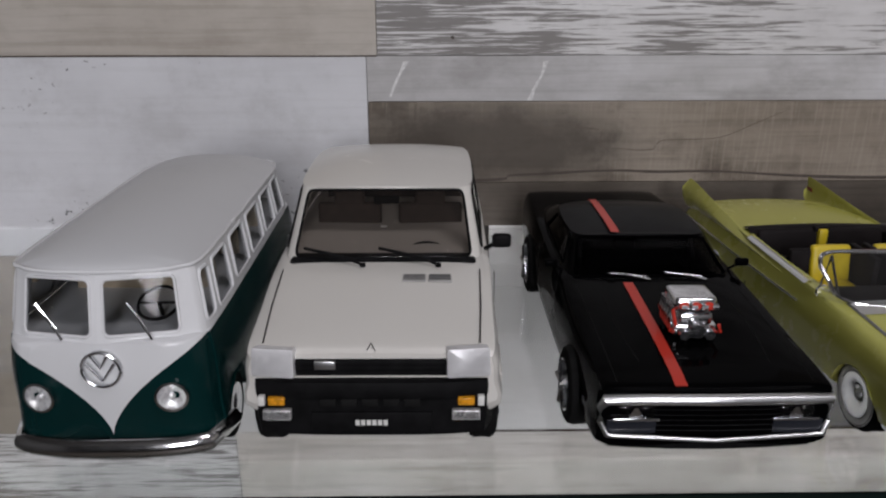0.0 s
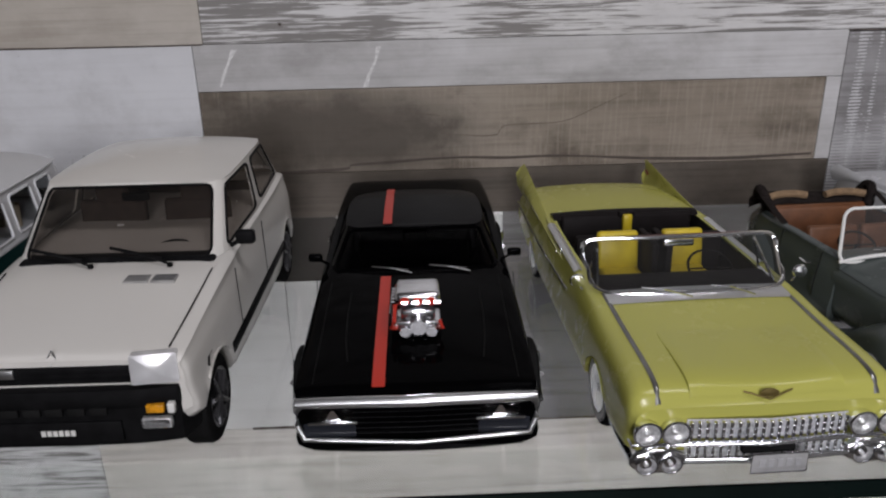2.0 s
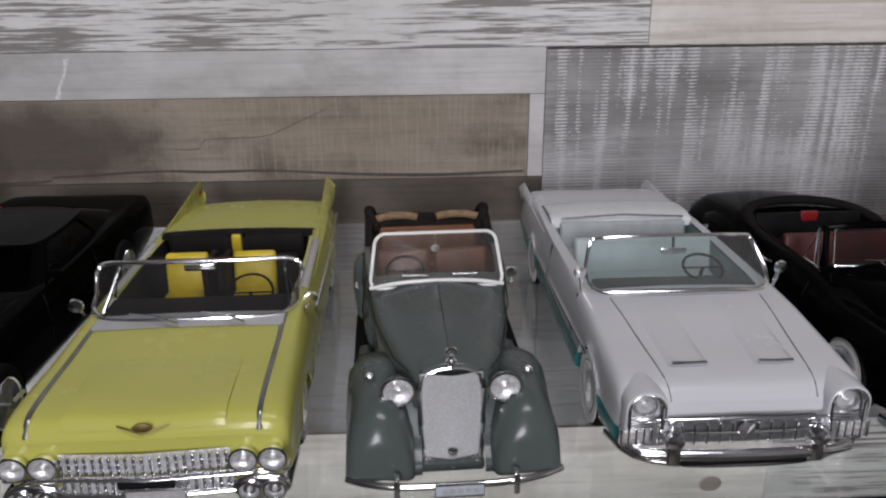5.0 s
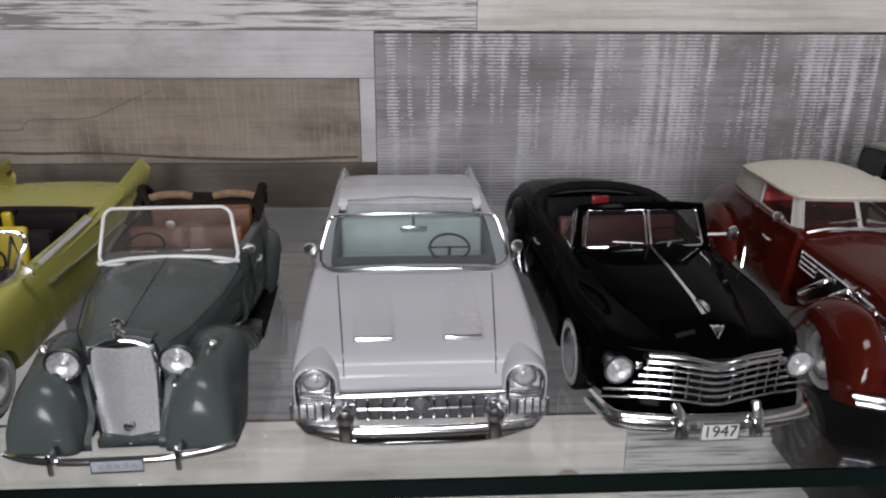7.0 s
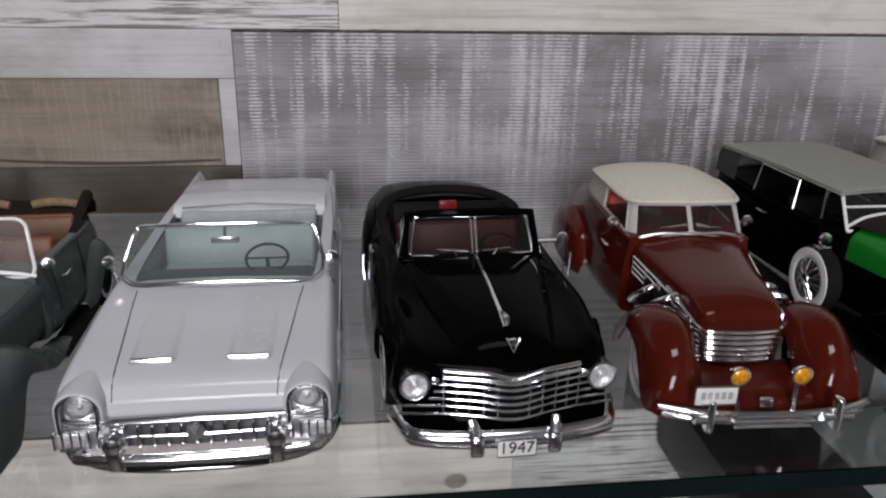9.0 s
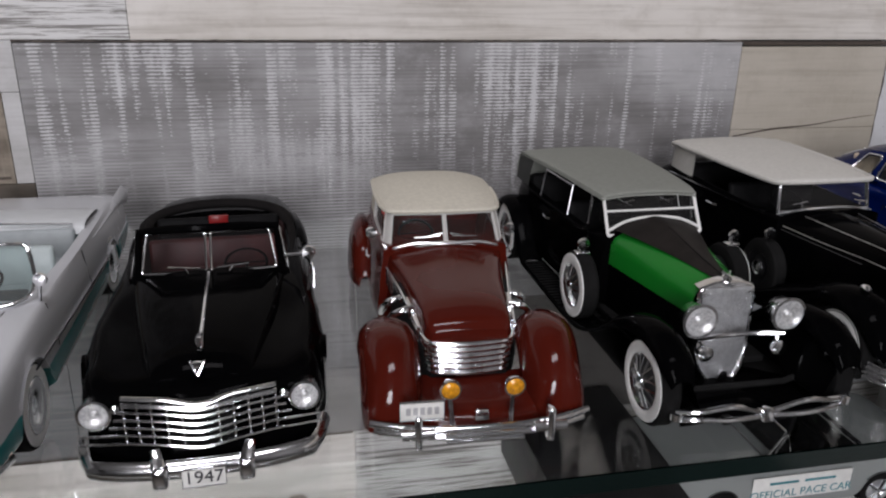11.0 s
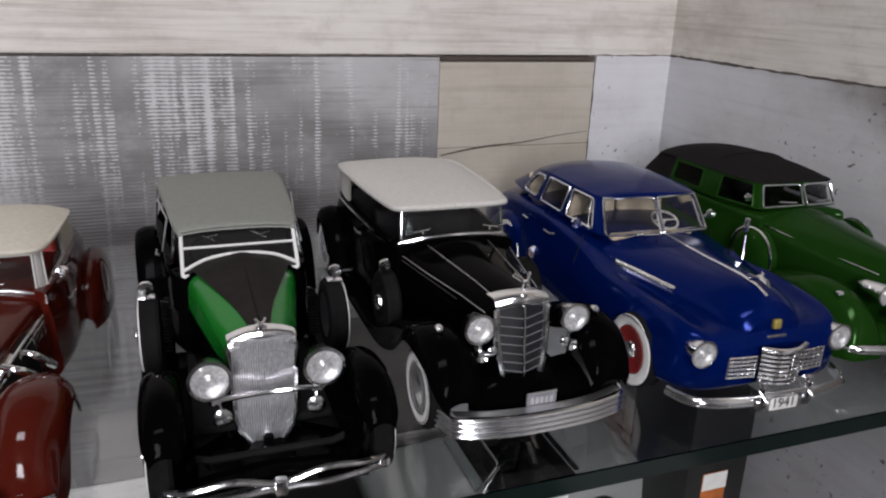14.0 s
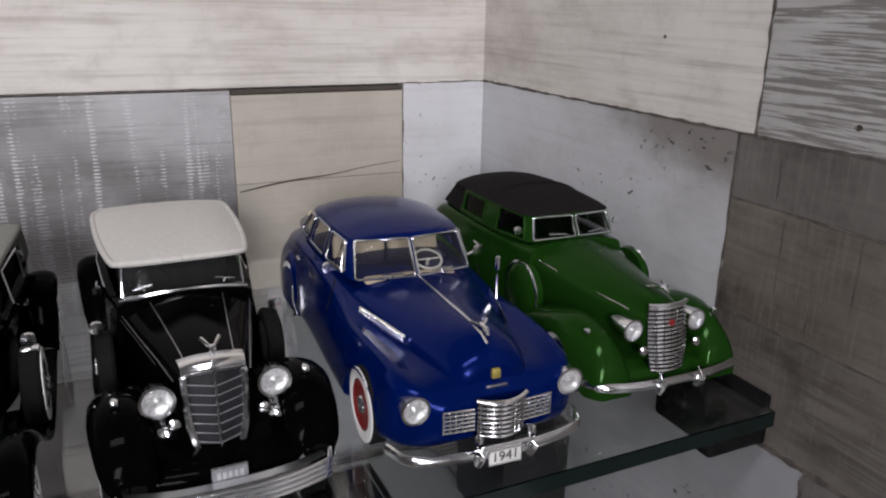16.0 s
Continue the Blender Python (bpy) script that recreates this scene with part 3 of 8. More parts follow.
def seam(a, b, wall, wide=0.0013):
    """A dark joint of uneven width from a to b on the face of a wall."""
    a, b = np.array(a, float), np.array(b, float)
    n = max(4, int(np.linalg.norm(b - a) / 0.006))
    flat = abs(b[2] - a[2]) < 0.01
    off = np.array((0, 0, 1.0)) if flat else (np.array((1.0, 0, 0)) if wall is wall_back else np.array((0, 1.0, 0)))
    rows = []
    for k in range(n + 1):
        p = a + (b - a) * k / n + off * rng_seam.uniform(-0.0004, 0.0004)
        w = wide * rng_seam.uniform(0.4, 1.5)
        rows.append([p + off * w / 2, p - off * w / 2])
    part("joint", sheet(rows), SEAM, wall, smooth=False)


seam((0.521, WALL_Y - 0.0003, TOP - 0.0006), (1.11, WALL_Y - 0.0003, TOP - 0.0006), wall_back)
seam((1.258, WALL_Y - 0.0003, TOP), (CORNER_X, WALL_Y - 0.0003, TOP), wall_back, 0.0010)
seam((1.258, WALL_Y - 0.0003, 0.0), (1.258, WALL_Y - 0.0003, TOP - 0.001), wall_back, 0.0012)
seam((CORNER_X - 0.0003, WALL_Y, TOP), (CORNER_X - 0.0003, 0.10, TOP), wall_right, 0.0018)
seam((CORNER_X - 0.0003, 0.227, TOP), (CORNER_X - 0.0003, 0.227, 0.33), wall_right, 0.0018)
seam((CORNER_X - 0.0003, 0.239, 0.0), (CORNER_X - 0.0003, 0.239, TOP), wall_right, 0.0018)
seam((CORNER_X - 0.0003, WALL_Y, -0.03), (CORNER_X - 0.0003, 0.05, -0.03), wall_right, 0.004)
seam((CORNER_X - 0.0003, 0.161, -0.2), (CORNER_X - 0.0003, 0.161, -0.032), wall_right, 0.003)
for y, z0, z1 in ((0.199, 0.058, 0.104), (0.176, 0.046, 0.082), (0.152, 0.060, 0.106), (0.207, 0.112, 0.142)):
    seam((CORNER_X - 0.0003, y, z0), (CORNER_X - 0.0003, y, z1), wall_right, 0.0008)
seam((CORNER_X - 0.0003, 0.239, 0.108), (CORNER_X - 0.0003, 0.10, 0.108), wall_right, 0.0014)
seam((CORNER_X - 0.0003, 0.239, 0.040), (CORNER_X - 0.0003, 0.10, 0.040), wall_right, 0.0016)

# ---- parts that the model cars share (millimetres, nose at y = 0, wheels at z = 0) ----
from mathutils.bvhtree import BVHTree

SHELF_CARS = "model cars on the glass shelf"


def mm(geo):
    return [(x * MM, y * MM, z * MM) for x, y, z in geo[0]], geo[1]


def add(name, geo, material, parent, label=""):
    return part(name, mm(geo), material, parent, label)


def pair(name, geo, material, parent, label=""):
    """The same part on both sides."""
    return add(name, geo, material, parent, label), add(name, mirrored(geo), material, parent, label)


def hull(stations, arches=(), drop=None, nu=8, nv=4):
    """A body lofted through stations (y, z and half-width of: underside, flank, shoulder, bonnet edge; height of the crown)."""
    rows = []
    for y, zb, wb, zm, wm, zs, ws, zt, wt, zc in stations:
        half = [(wb, zb), (wm, zm), (ws, zs), (wt, zt)]
        loop = [(0, zb)] + half + [(0, zc)] + [(-x, z) for x, z in reversed(half)]
        rows.append([(x, y, z) for x, z in loop])
    R = np.array([spline(r, nv, True) for r in np.array(rows, float)])
    R = np.swapaxes(np.array([spline(c, nu) for c in np.swapaxes(R, 0, 1)]), 0, 1)
    for yc, zc, r in arches:
        for row in R:
            d = r * r - (row[0][1] - yc) ** 2
            if d > 0:
                row[:, 2] = np.maximum(row[:, 2], np.minimum(zc + math.sqrt(d), row[:, 2].max() - 3))
    return sheet(R, wrap=True, caps=True, drop=drop)


def dome(stations, side=1, nu=6, n=9):
    """A wing: half-rounds (y, x, half-width, lower edge, top) along the car."""
    rows = []
    for y, x, w, zb, zt in stations:
        rows.append([(side * (x + w * math.cos(a)), y, zb + (zt - zb) * math.sin(a) ** 0.8) for a in np.linspace(0, math.pi, n)])
    R = np.array(rows, float)
    R = np.swapaxes(np.array([spline(c, nu) for c in np.swapaxes(R, 0, 1)]), 0, 1)
    inner = R.copy()
    mid = R.mean(1, keepdims=True)
    inner[:, :, 0] = mid[:, :, 0] + (R[:, :, 0] - mid[:, :, 0]) * 0.9
    inner[:, :, 2] = np.maximum(R[:, :, 2] - 1.2, R[:, :1, 2])
    return sheet(np.concatenate([R, inner[:, ::-1]], axis=1), wrap=True, caps=True)


def wheel(car, x, y, r, w, style="cap", white=0, zc=None, spin=0.0):
    """One wheel: hub with its tyre, whitewall and trim."""
    s = 1 if x > 0 else -1
    zc = r if zc is None else zc
    o = s * w / 2
    hub = add("wheel", lathe([(0.5, -o * 0.9), (r * 0.64, -o * 0.9), (r * 0.66, o * 0.6), (r * 0.5, o * 0.5), (0.5, o * 0.45)], (x, y, zc), "x", 24), SATIN if style != "wire" else GUNMETAL, car)
    add("tyre", lathe([(r * 0.62, -w * 0.48), (r * 0.82, -w * 0.52), (r * 0.95, -w * 0.44), (r, -w * 0.28), (r * 0.985, -w * 0.1), (r * 0.985, w * 0.1), (r, w * 0.28), (r * 0.95, w * 0.44), (r * 0.82, w * 0.52), (r * 0.62, w * 0.48)], (x, y, zc), "x", 32), RUBBER, hub)
    if white:
        add("whitewall", lathe([(r * 0.64, o * 0.94), (r * 0.66, o * 1.02), (r * 0.76, o * 1.08), (r * white, o * 1.0), (r * white, o * 0.9)], (x, y, zc), "x", 32), WHITEWALL, hub, "white tyre wall")
    if style == "cap":
        add("hubcap", lathe([(r * 0.64, o * 0.92), (r * 0.62, o * 1.06), (r * 0.5, o * 0.98), (r * 0.34, o * 1.1), (r * 0.2, o * 1.22), (0.3, o * 1.26)], (x, y, zc), "x", 26), CHROME, hub, "chrome hubcap")
    elif style == "red":
        add("rim", lathe([(r * 0.64, o * 0.95), (r * 0.6, o * 1.05), (r * 0.5, o * 0.9), (0.3, o * 0.85)], (x, y, zc), "x", 26), RED_RIM, hub, "red painted rim")
        add("hubcap", lathe([(r * 0.24, o * 0.85), (r * 0.21, o * 1.05), (r * 0.1, o * 1.15), (0.3, o * 1.17)], (x, y, zc), "x", 22), CHROME, hub, "chrome hubcap")
    elif style == "wire":
        bars = []
        for k in range(18):
            a = 2 * math.pi * k / 18
            b = a + (0.5 if k % 2 else -0.5)
            bars.append(tube([(x + o * 1.25, y + r * 0.13 * math.cos(b), zc + r * 0.13 * math.sin(b)), (x + o * 0.75, y + r * 0.63 * math.cos(a), zc + r * 0.63 * math.sin(a))], 0.58, n=5))
        add("spokes", join(*bars), CHROME, hub, "chrome wire spokes")
        add("rim", lathe([(r * 0.66, o * 0.9), (r * 0.64, o * 1.02), (r * 0.58, o * 0.8), (r * 0.58, -o * 0.5), (r * 0.62, -o * 0.5)], (x, y, zc), "x", 28), CHROME, hub)
        add("hubcap", lathe([(r * 0.17, o * 1.0), (r * 0.16, o * 1.35), (r * 0.08, o * 1.5), (0.2, o * 1.52)], (x, y, zc), "x", 16), CHROME, hub)
    elif style == "five":
        arms = []
        for k in range(5):
            a = 2 * math.pi * k / 5 + spin
            arms.append(tube([(x + o * 0.95, y + r * 0.1 * math.cos(a), zc + r * 0.1 * math.sin(a)), (x + o * 1.0, y + r * 0.62 * math.cos(a), zc + r * 0.62 * math.sin(a))], 1.7, n=6, flat=1.6))
        add("spokes", join(*arms), CHROME, hub, "five bright spokes")
        add("rim", lathe([(r * 0.66, o * 0.9), (r * 0.66, o * 1.04), (r * 0.6, o * 1.0), (r * 0.58, o * 0.4)], (x, y, zc), "x", 28), CHROME, hub)
    elif style == "alloy":
        arms = []
        for k in range(9):
            a = 2 * math.pi * k / 9
            arms.append(tube([(x + o * 0.9, y + r * 0.14 * math.cos(a), zc + r * 0.14 * math.sin(a)), (x + o * 0.98, y + r * 0.6 * math.cos(a), zc + r * 0.6 * math.sin(a))], 1.3, n=6, flat=1.3))
        add("spokes", join(*arms, lathe([(0.3, o * 1.0), (r * 0.16, o * 0.95), (r * 0.18, o * 0.6)], (x, y, zc), "x", 16)), GUNMETAL, hub, "dark grey alloy spokes")
        add("rim", lathe([(r * 0.66, o * 0.9), (r * 0.66, o * 1.02), (r * 0.58, o * 0.96), (r * 0.56, o * 0.4)], (x, y, zc), "x", 28), GUNMETAL, hub)
    elif style == "steel":
        add("rim", lathe([(r * 0.64, o * 0.9), (r * 0.6, o * 1.0), (r * 0.4, o * 0.6), (r * 0.3, o * 0.9), (0.3, o * 0.95)], (x, y, zc), "x", 24), BLACKPLASTIC, hub)
    return hub


def four_wheels(car, tx, y1, y2, r, w, style="cap", white=0, rear=None):
    for y in (y1, y2):
        for s in (-1, 1):
            wheel(car, s * (tx if y == y1 or rear is None else rear), y, r, w, style, white)


def lay(geo, points, lift=0.2):
    """Drops points onto the top of a shape."""
    tree = BVHTree.FromPolygons([Vector(v) for v in geo[0]], geo[1])
    out = []
    for x, y in points:
        hit = tree.ray_cast(Vector((x, y, 200.0)), Vector((0, 0, -1)))[0]
        out.append((x, y, (hit.z if hit else 0.0) + lift))
    return out


def front(geo, x, z):
    """How far back the front of a shape lies at a place."""
    tree = BVHTree.FromPolygons([Vector(v) for v in geo[0]], geo[1])
    hit = tree.ray_cast(Vector((x, -200.0, z)), Vector((0, 1, 0)))[0]
    return hit.y if hit else 20.0


def deep(m, ior=1.15):
    """Takes the sheen off a dark cloth or lacquer."""
    m.node_tree.nodes["Principled BSDF"].inputs["IOR"].default_value = ior
    return m


def squash(car, k, x=1.0, keep=("wheel", "tyre", "whitewall", "hubcap", "rim", "spokes")):
    """Lowers a whole body, but for its wheels."""
    for ob in car.children_recursive:
        if ob.type == "MESH" and ob.name.split(".")[0] not in keep:
            for v in ob.data.vertices:
                v.co.z *= k
                v.co.x *= x


class Band:
    """The window band of a closed car: a lower and an upper outline (x, y, z), from the front's middle to the rear's middle."""

    def __init__(self, low, high, n=8):
        self.low, self.high, self.n = spline(low, n), spline(high, n), n

    def at(self, s, t, side=1, out=0.0):
        if s < 0:
            return self.at(-s, t, -side, out)

        def pick(C):
            q = min(max(s * self.n, 0), len(C) - 1)
            i = min(int(q), len(C) - 2)
            return C[i] * (1 - q + i) + C[i + 1] * (q - i)
        p = pick(self.low) * (1 - t) + pick(self.high) * t
        if out:
            e = 0.02
            d = (pick(self.high) - pick(self.low))
            s2 = s
            s = s2 + e
            a = pick(self.low)
            s = s2 - e
            b = pick(self.low)
            nrm = np.cross(a - b, d)
            nrm /= np.linalg.norm(nrm) + 1e-9
            p = p + nrm * out
        return np.array((side * p[0], p[1], p[2]))

    def cell(self, s0, s1, hole=None, r=0.3, m=8):
        """A stretch of wall from s0 to s1, with a rounded hole (s, s, t, t). Returns the wall, and the outline in (s, t)."""
        if hole is None:
            k = max(2, int((s1 - s0) * 8))
            G = [[self.at(s, t) for t in (0, 0.33, 0.66, 1)] for s in np.linspace(s0, s1, k)]
            I = [[self.at(s, t, out=-1.2) for t in (0, 0.33, 0.66, 1)] for s in np.linspace(s0, s1, k)]
            return join(sheet(G), sheet(I)), None
        h0, h1, t0, t1 = hole
        w = np.linalg.norm(self.at(h1, 0.5) - self.at(h0, 0.5))
        h = np.linalg.norm(self.at((h0 + h1) / 2, t1) - self.at((h0 + h1) / 2, t0))
        edge, rim = [], []
        for u, v in rounded(m, r, max(w / h, 0.1)):
            edge.append(((h0 + h1) / 2 + u * (h1 - h0) / 2, (t0 + t1) / 2 + v * (t1 - t0) / 2))
        # walk the outer rectangle so that every corner of it is met
        corners = [(s1, 0.0), (s1, 1.0), (s0, 1.0), (s0, 0.0)]
        for k in range(4):
            for i in range(m):
                c = corners[k]
                f = i / (m - 1)
                e = edge[k * m + i]
                if k == 0:
                    rim.append((e[0], 0.0) if f < 0.35 else ((s1, e[1]) if f > 0.65 else c))
                elif k == 1:
                    rim.append((s1, e[1]) if f < 0.35 else ((e[0], 1.0) if f > 0.65 else c))
                elif k == 2:
                    rim.append((e[0], 1.0) if f < 0.35 else ((s0, e[1]) if f > 0.65 else c))
                else:
                    rim.append((s0, e[1]) if f < 0.35 else ((e[0], 0.0) if f > 0.65 else c))
        rows = [[self.at(*p) for p in rim], [self.at(*p) for p in edge], [self.at(*p, out=-1.2) for p in edge]]
        return sheet(rows, wrap=True), edge

    def windows(self, car, cells, shell_mat, pane_mat, trim_mat=None, trim_r=0.5, shell="window_surround", names=("side_window",)):
        """Both sides of a band: cells are (s0, s1, hole or None, corner radius, name)."""
        for s0, s1, hole, r, name in cells:
            wall, edge = self.cell(s0, s1, hole, r)
            centre = s0 < 0
            add(shell, wall, shell_mat, car)
            if not centre:
                add(shell, mirrored(wall), shell_mat, car)
            if edge:
                for flip in ((False,) if centre else (False, True)):
                    g = self.fill(edge)
                    w = add(name, mirrored(g) if flip else g, pane_mat, car)
                    w.visible_shadow = False
                    if trim_mat:
                        g = self.trim(edge, trim_r)
                        add("window_frame", mirrored(g) if flip else g, trim_mat, w)
    def fill(self, edge, out=-0.6):
        """The pane in an outline."""
        c = np.mean(edge, 0)
        rows = [[self.at(c[0] + (s - c[0]) * k, c[1] + (t - c[1]) * k, out=out) for s, t in edge] for k in (1.0, 0.75, 0.5, 0.25, 0.03)]
        return sheet(rows, wrap=True)

    def trim(self, edge, r=0.5, out=0.2):
        return tube([self.at(s, t, out=out) for s, t in edge], r, closed=True, n=6)

    def roof(self, crown, n=12, grow=0.0, power=2.0):
        """The roof over the upper outline."""
        k = len(self.high)
        R = []
        ys = self.high[:, 1]
        for i, p in enumerate(self.high):
            f = (ys[i] - ys[0]) / (ys[-1] - ys[0])
            c = crown * max(0.0, 4 * f * (1 - f)) ** 0.45
            row = []
            for u in np.linspace(-1, 1, n):
                row.append((u * (p[0] + grow), p[1], p[2] + c * (1 - abs(u) ** power)))
            R.append(row)
        R = np.array(R)
        return sheet(R)


def lamp(car, x, y, z, r, name="headlight", deep=4.0, bezel=None, yaw=0.0, lens=None, bowl_mat=None):
    """A round lamp that looks ahead: chrome bowl, bright reflector, glass."""
    m = Matrix.Translation((x, y, z)) @ Matrix.Rotation(radians(yaw), 4, "Z") @ Matrix.Translation((-x, -y, -z))
    bowl = lathe([(r * 0.25, deep), (r * 0.7, deep * 0.7), (r * 0.98, 0.6), (r * 1.02, -0.4), (r * 0.86, -0.6), (r * 0.86, 0.2)], (x, y, z), "y", 24)
    body = add(name, moved(bowl, m), bezel or CHROME, car)
    add("reflector", moved(lathe([(r * 0.87, -0.1), (r * 0.72, 0.8), (r * 0.5, 1.5), (r * 0.25, 1.9), (0.1, 2.0)], (x, y, z), "y", 20), m), bowl_mat or REFLECTOR, body)
    add("bulb", moved(lathe([(r * 0.22, 2.0), (r * 0.20, 0.1), (r * 0.12, -0.3), (0.1, -0.4)], (x, y, z), "y", 14), m), bowl_mat or REFLECTOR, body)
    add("lens", moved(lathe([(r * 0.88, -0.3), (r * 0.7, -1.0), (r * 0.4, -1.5), (0.1, -1.7)], (x, y, z), "y", 20), m), lens or LENS, body, "clear ribbed glass")
    return body


def seat(car, x0, x1, y0, y1, z0, z1, material, name="seat", lean=6.0):
    """A bench or bucket seat: cushion and a leaning back with soft edges."""
    s = add(name, block(x0, x1, y0, y1, z0, z0 + (z1 - z0) * 0.42, 3.0, 3), material, car)
    g = block(x0, x1, y1 - 5, y1, z0, z1, 2.2, 3)
    g = [(x, y + lean * (z - z0) / (z1 - z0), z) for x, y, z in g[0]], g[1]
    add("backrest", g, material, s)
    return s


def steering(car, x, y, z, r, material, tilt=55):
    m = Matrix.Translation((x, y, z)) @ Matrix.Rotation(radians(tilt), 4, "X")
    ring = tube([(r * math.cos(a), r * math.sin(a), 0) for a in np.linspace(0, 2 * math.pi, 26, endpoint=False)], 0.75, closed=True, n=6)
    bars = tube([(-r, 0, 0), (r, 0, 0)], 0.5, n=5)
    post = tube([(0, 0, 0), (0, 0, -14)], 1.0, n=6)
    return add("steering_wheel", moved(join(ring, bars, post), m), material, car)


def wiper(car, a, b, pivot, material=None):
    add("wiper", join(tube([a, b], 0.45, n=5), tube([pivot, tuple((np.array(a) + np.array(b)) / 2)], 0.5, n=5)), material or CHROME, car)


def lettering(parent, text, at, size, material, turn=(90, 0, 0), depth=0.15):
    """Raised characters, centred, in the plane given by turn."""
    cu = bpy.data.curves.new("lettering", "FONT")
    cu.body, cu.size, cu.align_x, cu.align_y, cu.extrude = text, size * MM, "CENTER", "CENTER", depth * MM
    tmp = bpy.data.objects.new("lettering", cu)
    me = bpy.data.meshes.new_from_object(tmp)
    bpy.data.objects.remove(tmp)
    bpy.data.curves.remove(cu)
    me.materials.clear()
    me.materials.append(material)
    ob = new("lettering", me)
    ob.parent = parent
    ob.matrix_basis = pose(at[0] * MM, at[1] * MM, at[2] * MM, *turn)
    return ob


FADED = plain("faded_ink", (0.40, 0.40, 0.41), 0.5)


def number_plate(car, x, y, z, w, h, text=None, face=None, frame_mat=None, tilt=0):
    body = add("number_plate", block(x - w / 2, x + w / 2, y - 0.5, y + 0.5, z - h / 2, z + h / 2, 0.4), face or PLATE, car)
    fr = [(x - w / 2, y - 0.5, z - h / 2), (x + w / 2, y - 0.5, z - h / 2), (x + w / 2, y - 0.5, z + h / 2), (x - w / 2, y - 0.5, z + h / 2)]
    add("plate_frame", tube(fr, 0.45, closed=True, n=5), frame_mat or CHROME, body)
    if text:
        lettering(body, text, (x, y - 0.62, z), h * 0.95, INK)
    else:
        add("marks", join(*[block(x - w * 0.36 + i * w * 0.16, x - w * 0.36 + i * w * 0.16 + w * 0.1, y - 0.75, y - 0.5, z - h * 0.2, z + h * 0.2, 0) for i in range(5)]), FADED, body)
    return body


def ribbon(points, high, thick, bulge=0.5):
    """A bumper blade: an upright rounded section along points."""
    P = np.asarray(points, float)
    rows = []
    T = np.gradient(P, axis=0)
    for p, t in zip(P, T):
        t = t / np.linalg.norm(t)
        o = np.array((t[1], -t[0], 0))
        o /= np.linalg.norm(o) + 1e-9
        if o[1] > 0 and abs(t[0]) > 0.3:
            o = -o
        sec = [(0.0, -0.5), (0.55, -0.42), (0.9, -0.2), (1.0, 0.0), (0.9, 0.2), (0.55, 0.42), (0.0, 0.5)]
        rows.append([p + o * thick * a + np.array((0, 0, high * b)) for a, b in sec])
    return sheet(rows, wrap=True, caps=True)


GUNMETAL = plain("gunmetal", (0.07, 0.07, 0.075), 0.35, metal=0.5)
RED_RIM = paint("red_rim", (0.20, 0.012, 0.012), 0.3, 0.4)
REFLECTOR = plain("reflector", (0.78, 0.79, 0.80), 0.28, metal=0.6, vary=0.3, scale=700, relief=0.4)
IVORY = plain("ivory_cloth", (0.60, 0.57, 0.50), 0.8, vary=0.08, scale=300)
TAN_LEATHER = plain("tan_leather", (0.135, 0.050, 0.017), 0.5, vary=0.2)
RED_LEATHER = plain("red_leather", (0.75, 0.055, 0.045), 0.5, vary=0.2)
BEIGE_CLOTH = plain("beige_cloth", (0.52, 0.43, 0.31), 0.8, vary=0.12, scale=200)
BROWN_CLOTH = plain("brown_cloth", (0.045, 0.034, 0.028), 0.85, vary=0.2, scale=200)
BLACK_PAINT = paint("black_lacquer", (0.0012, 0.0012, 0.0014), 0.06, 0.0, dust=0.003)
BLACK_PAINT.node_tree.nodes["Principled BSDF"].inputs["IOR"].default_value = 1.07


# ---- the van ----
def two_tone(name, upper, lower, tip, rise, width, power, side_z=None):
    """Lacquer in two colours, parted by a line that rises from the middle of the nose to the flanks."""
    m = paint(name, upper)
    nt = m.node_tree
    b = nt.nodes["Principled BSDF"]
    c = nt.nodes.new("ShaderNodeTexCoord")
    sp = nt.nodes.new("ShaderNodeSeparateXYZ")
    nt.links.new(c.outputs["Object"], sp.inputs[0])
    ax = calc(nt, "MINIMUM", calc(nt, "DIVIDE", calc(nt, "ABSOLUTE", sp.outputs[0]), width * MM), 1.0)
    line = calc(nt, "ADD", calc(nt, "MULTIPLY", calc(nt, "POWER", ax, power), rise * MM), tip * MM)
    fac = ramp(nt, calc(nt, "SUBTRACT", sp.outputs[2], line), -0.0002, 0.0002)
    nt.links.new(mixed(nt, fac, lower, upper), b.inputs["Base Color"])
    return m


van = thing("model_van", (-0.0925, 0.186, 0), "dark green and white model van with a split windscreen", "model van", SHELF_CARS, size=0.925)
VAN_WHITE = paint("van_white", (0.70, 0.71, 0.72), 0.22, 0.4)
VAN_TWO = two_tone("van_two_tone", (0.70, 0.71, 0.72), (0.002, 0.020, 0.020), 25, 47, 45, 0.62)
add("body", hull([(6, 22, 30, 40, 33, 62, 31, 66, 24, 66.5), (9, 18, 38, 40, 41.5, 62, 39, 66.5, 32, 67), (18, 15, 43, 38, 46.5, 62, 45, 67, 38, 67), (40, 14, 45, 38, 48.5, 62, 47, 67, 40, 67),
                  (200, 14, 45, 38, 48.5, 62, 47, 67, 40, 67), (226, 17, 43, 38, 46.5, 62, 45, 67, 38, 67), (238, 24, 36, 38, 40, 62, 38, 66, 30, 66)], [(46, 16, 21), (186, 16, 21)]), VAN_TWO, van, "white upper and dark green lower body with a pointed white nose")
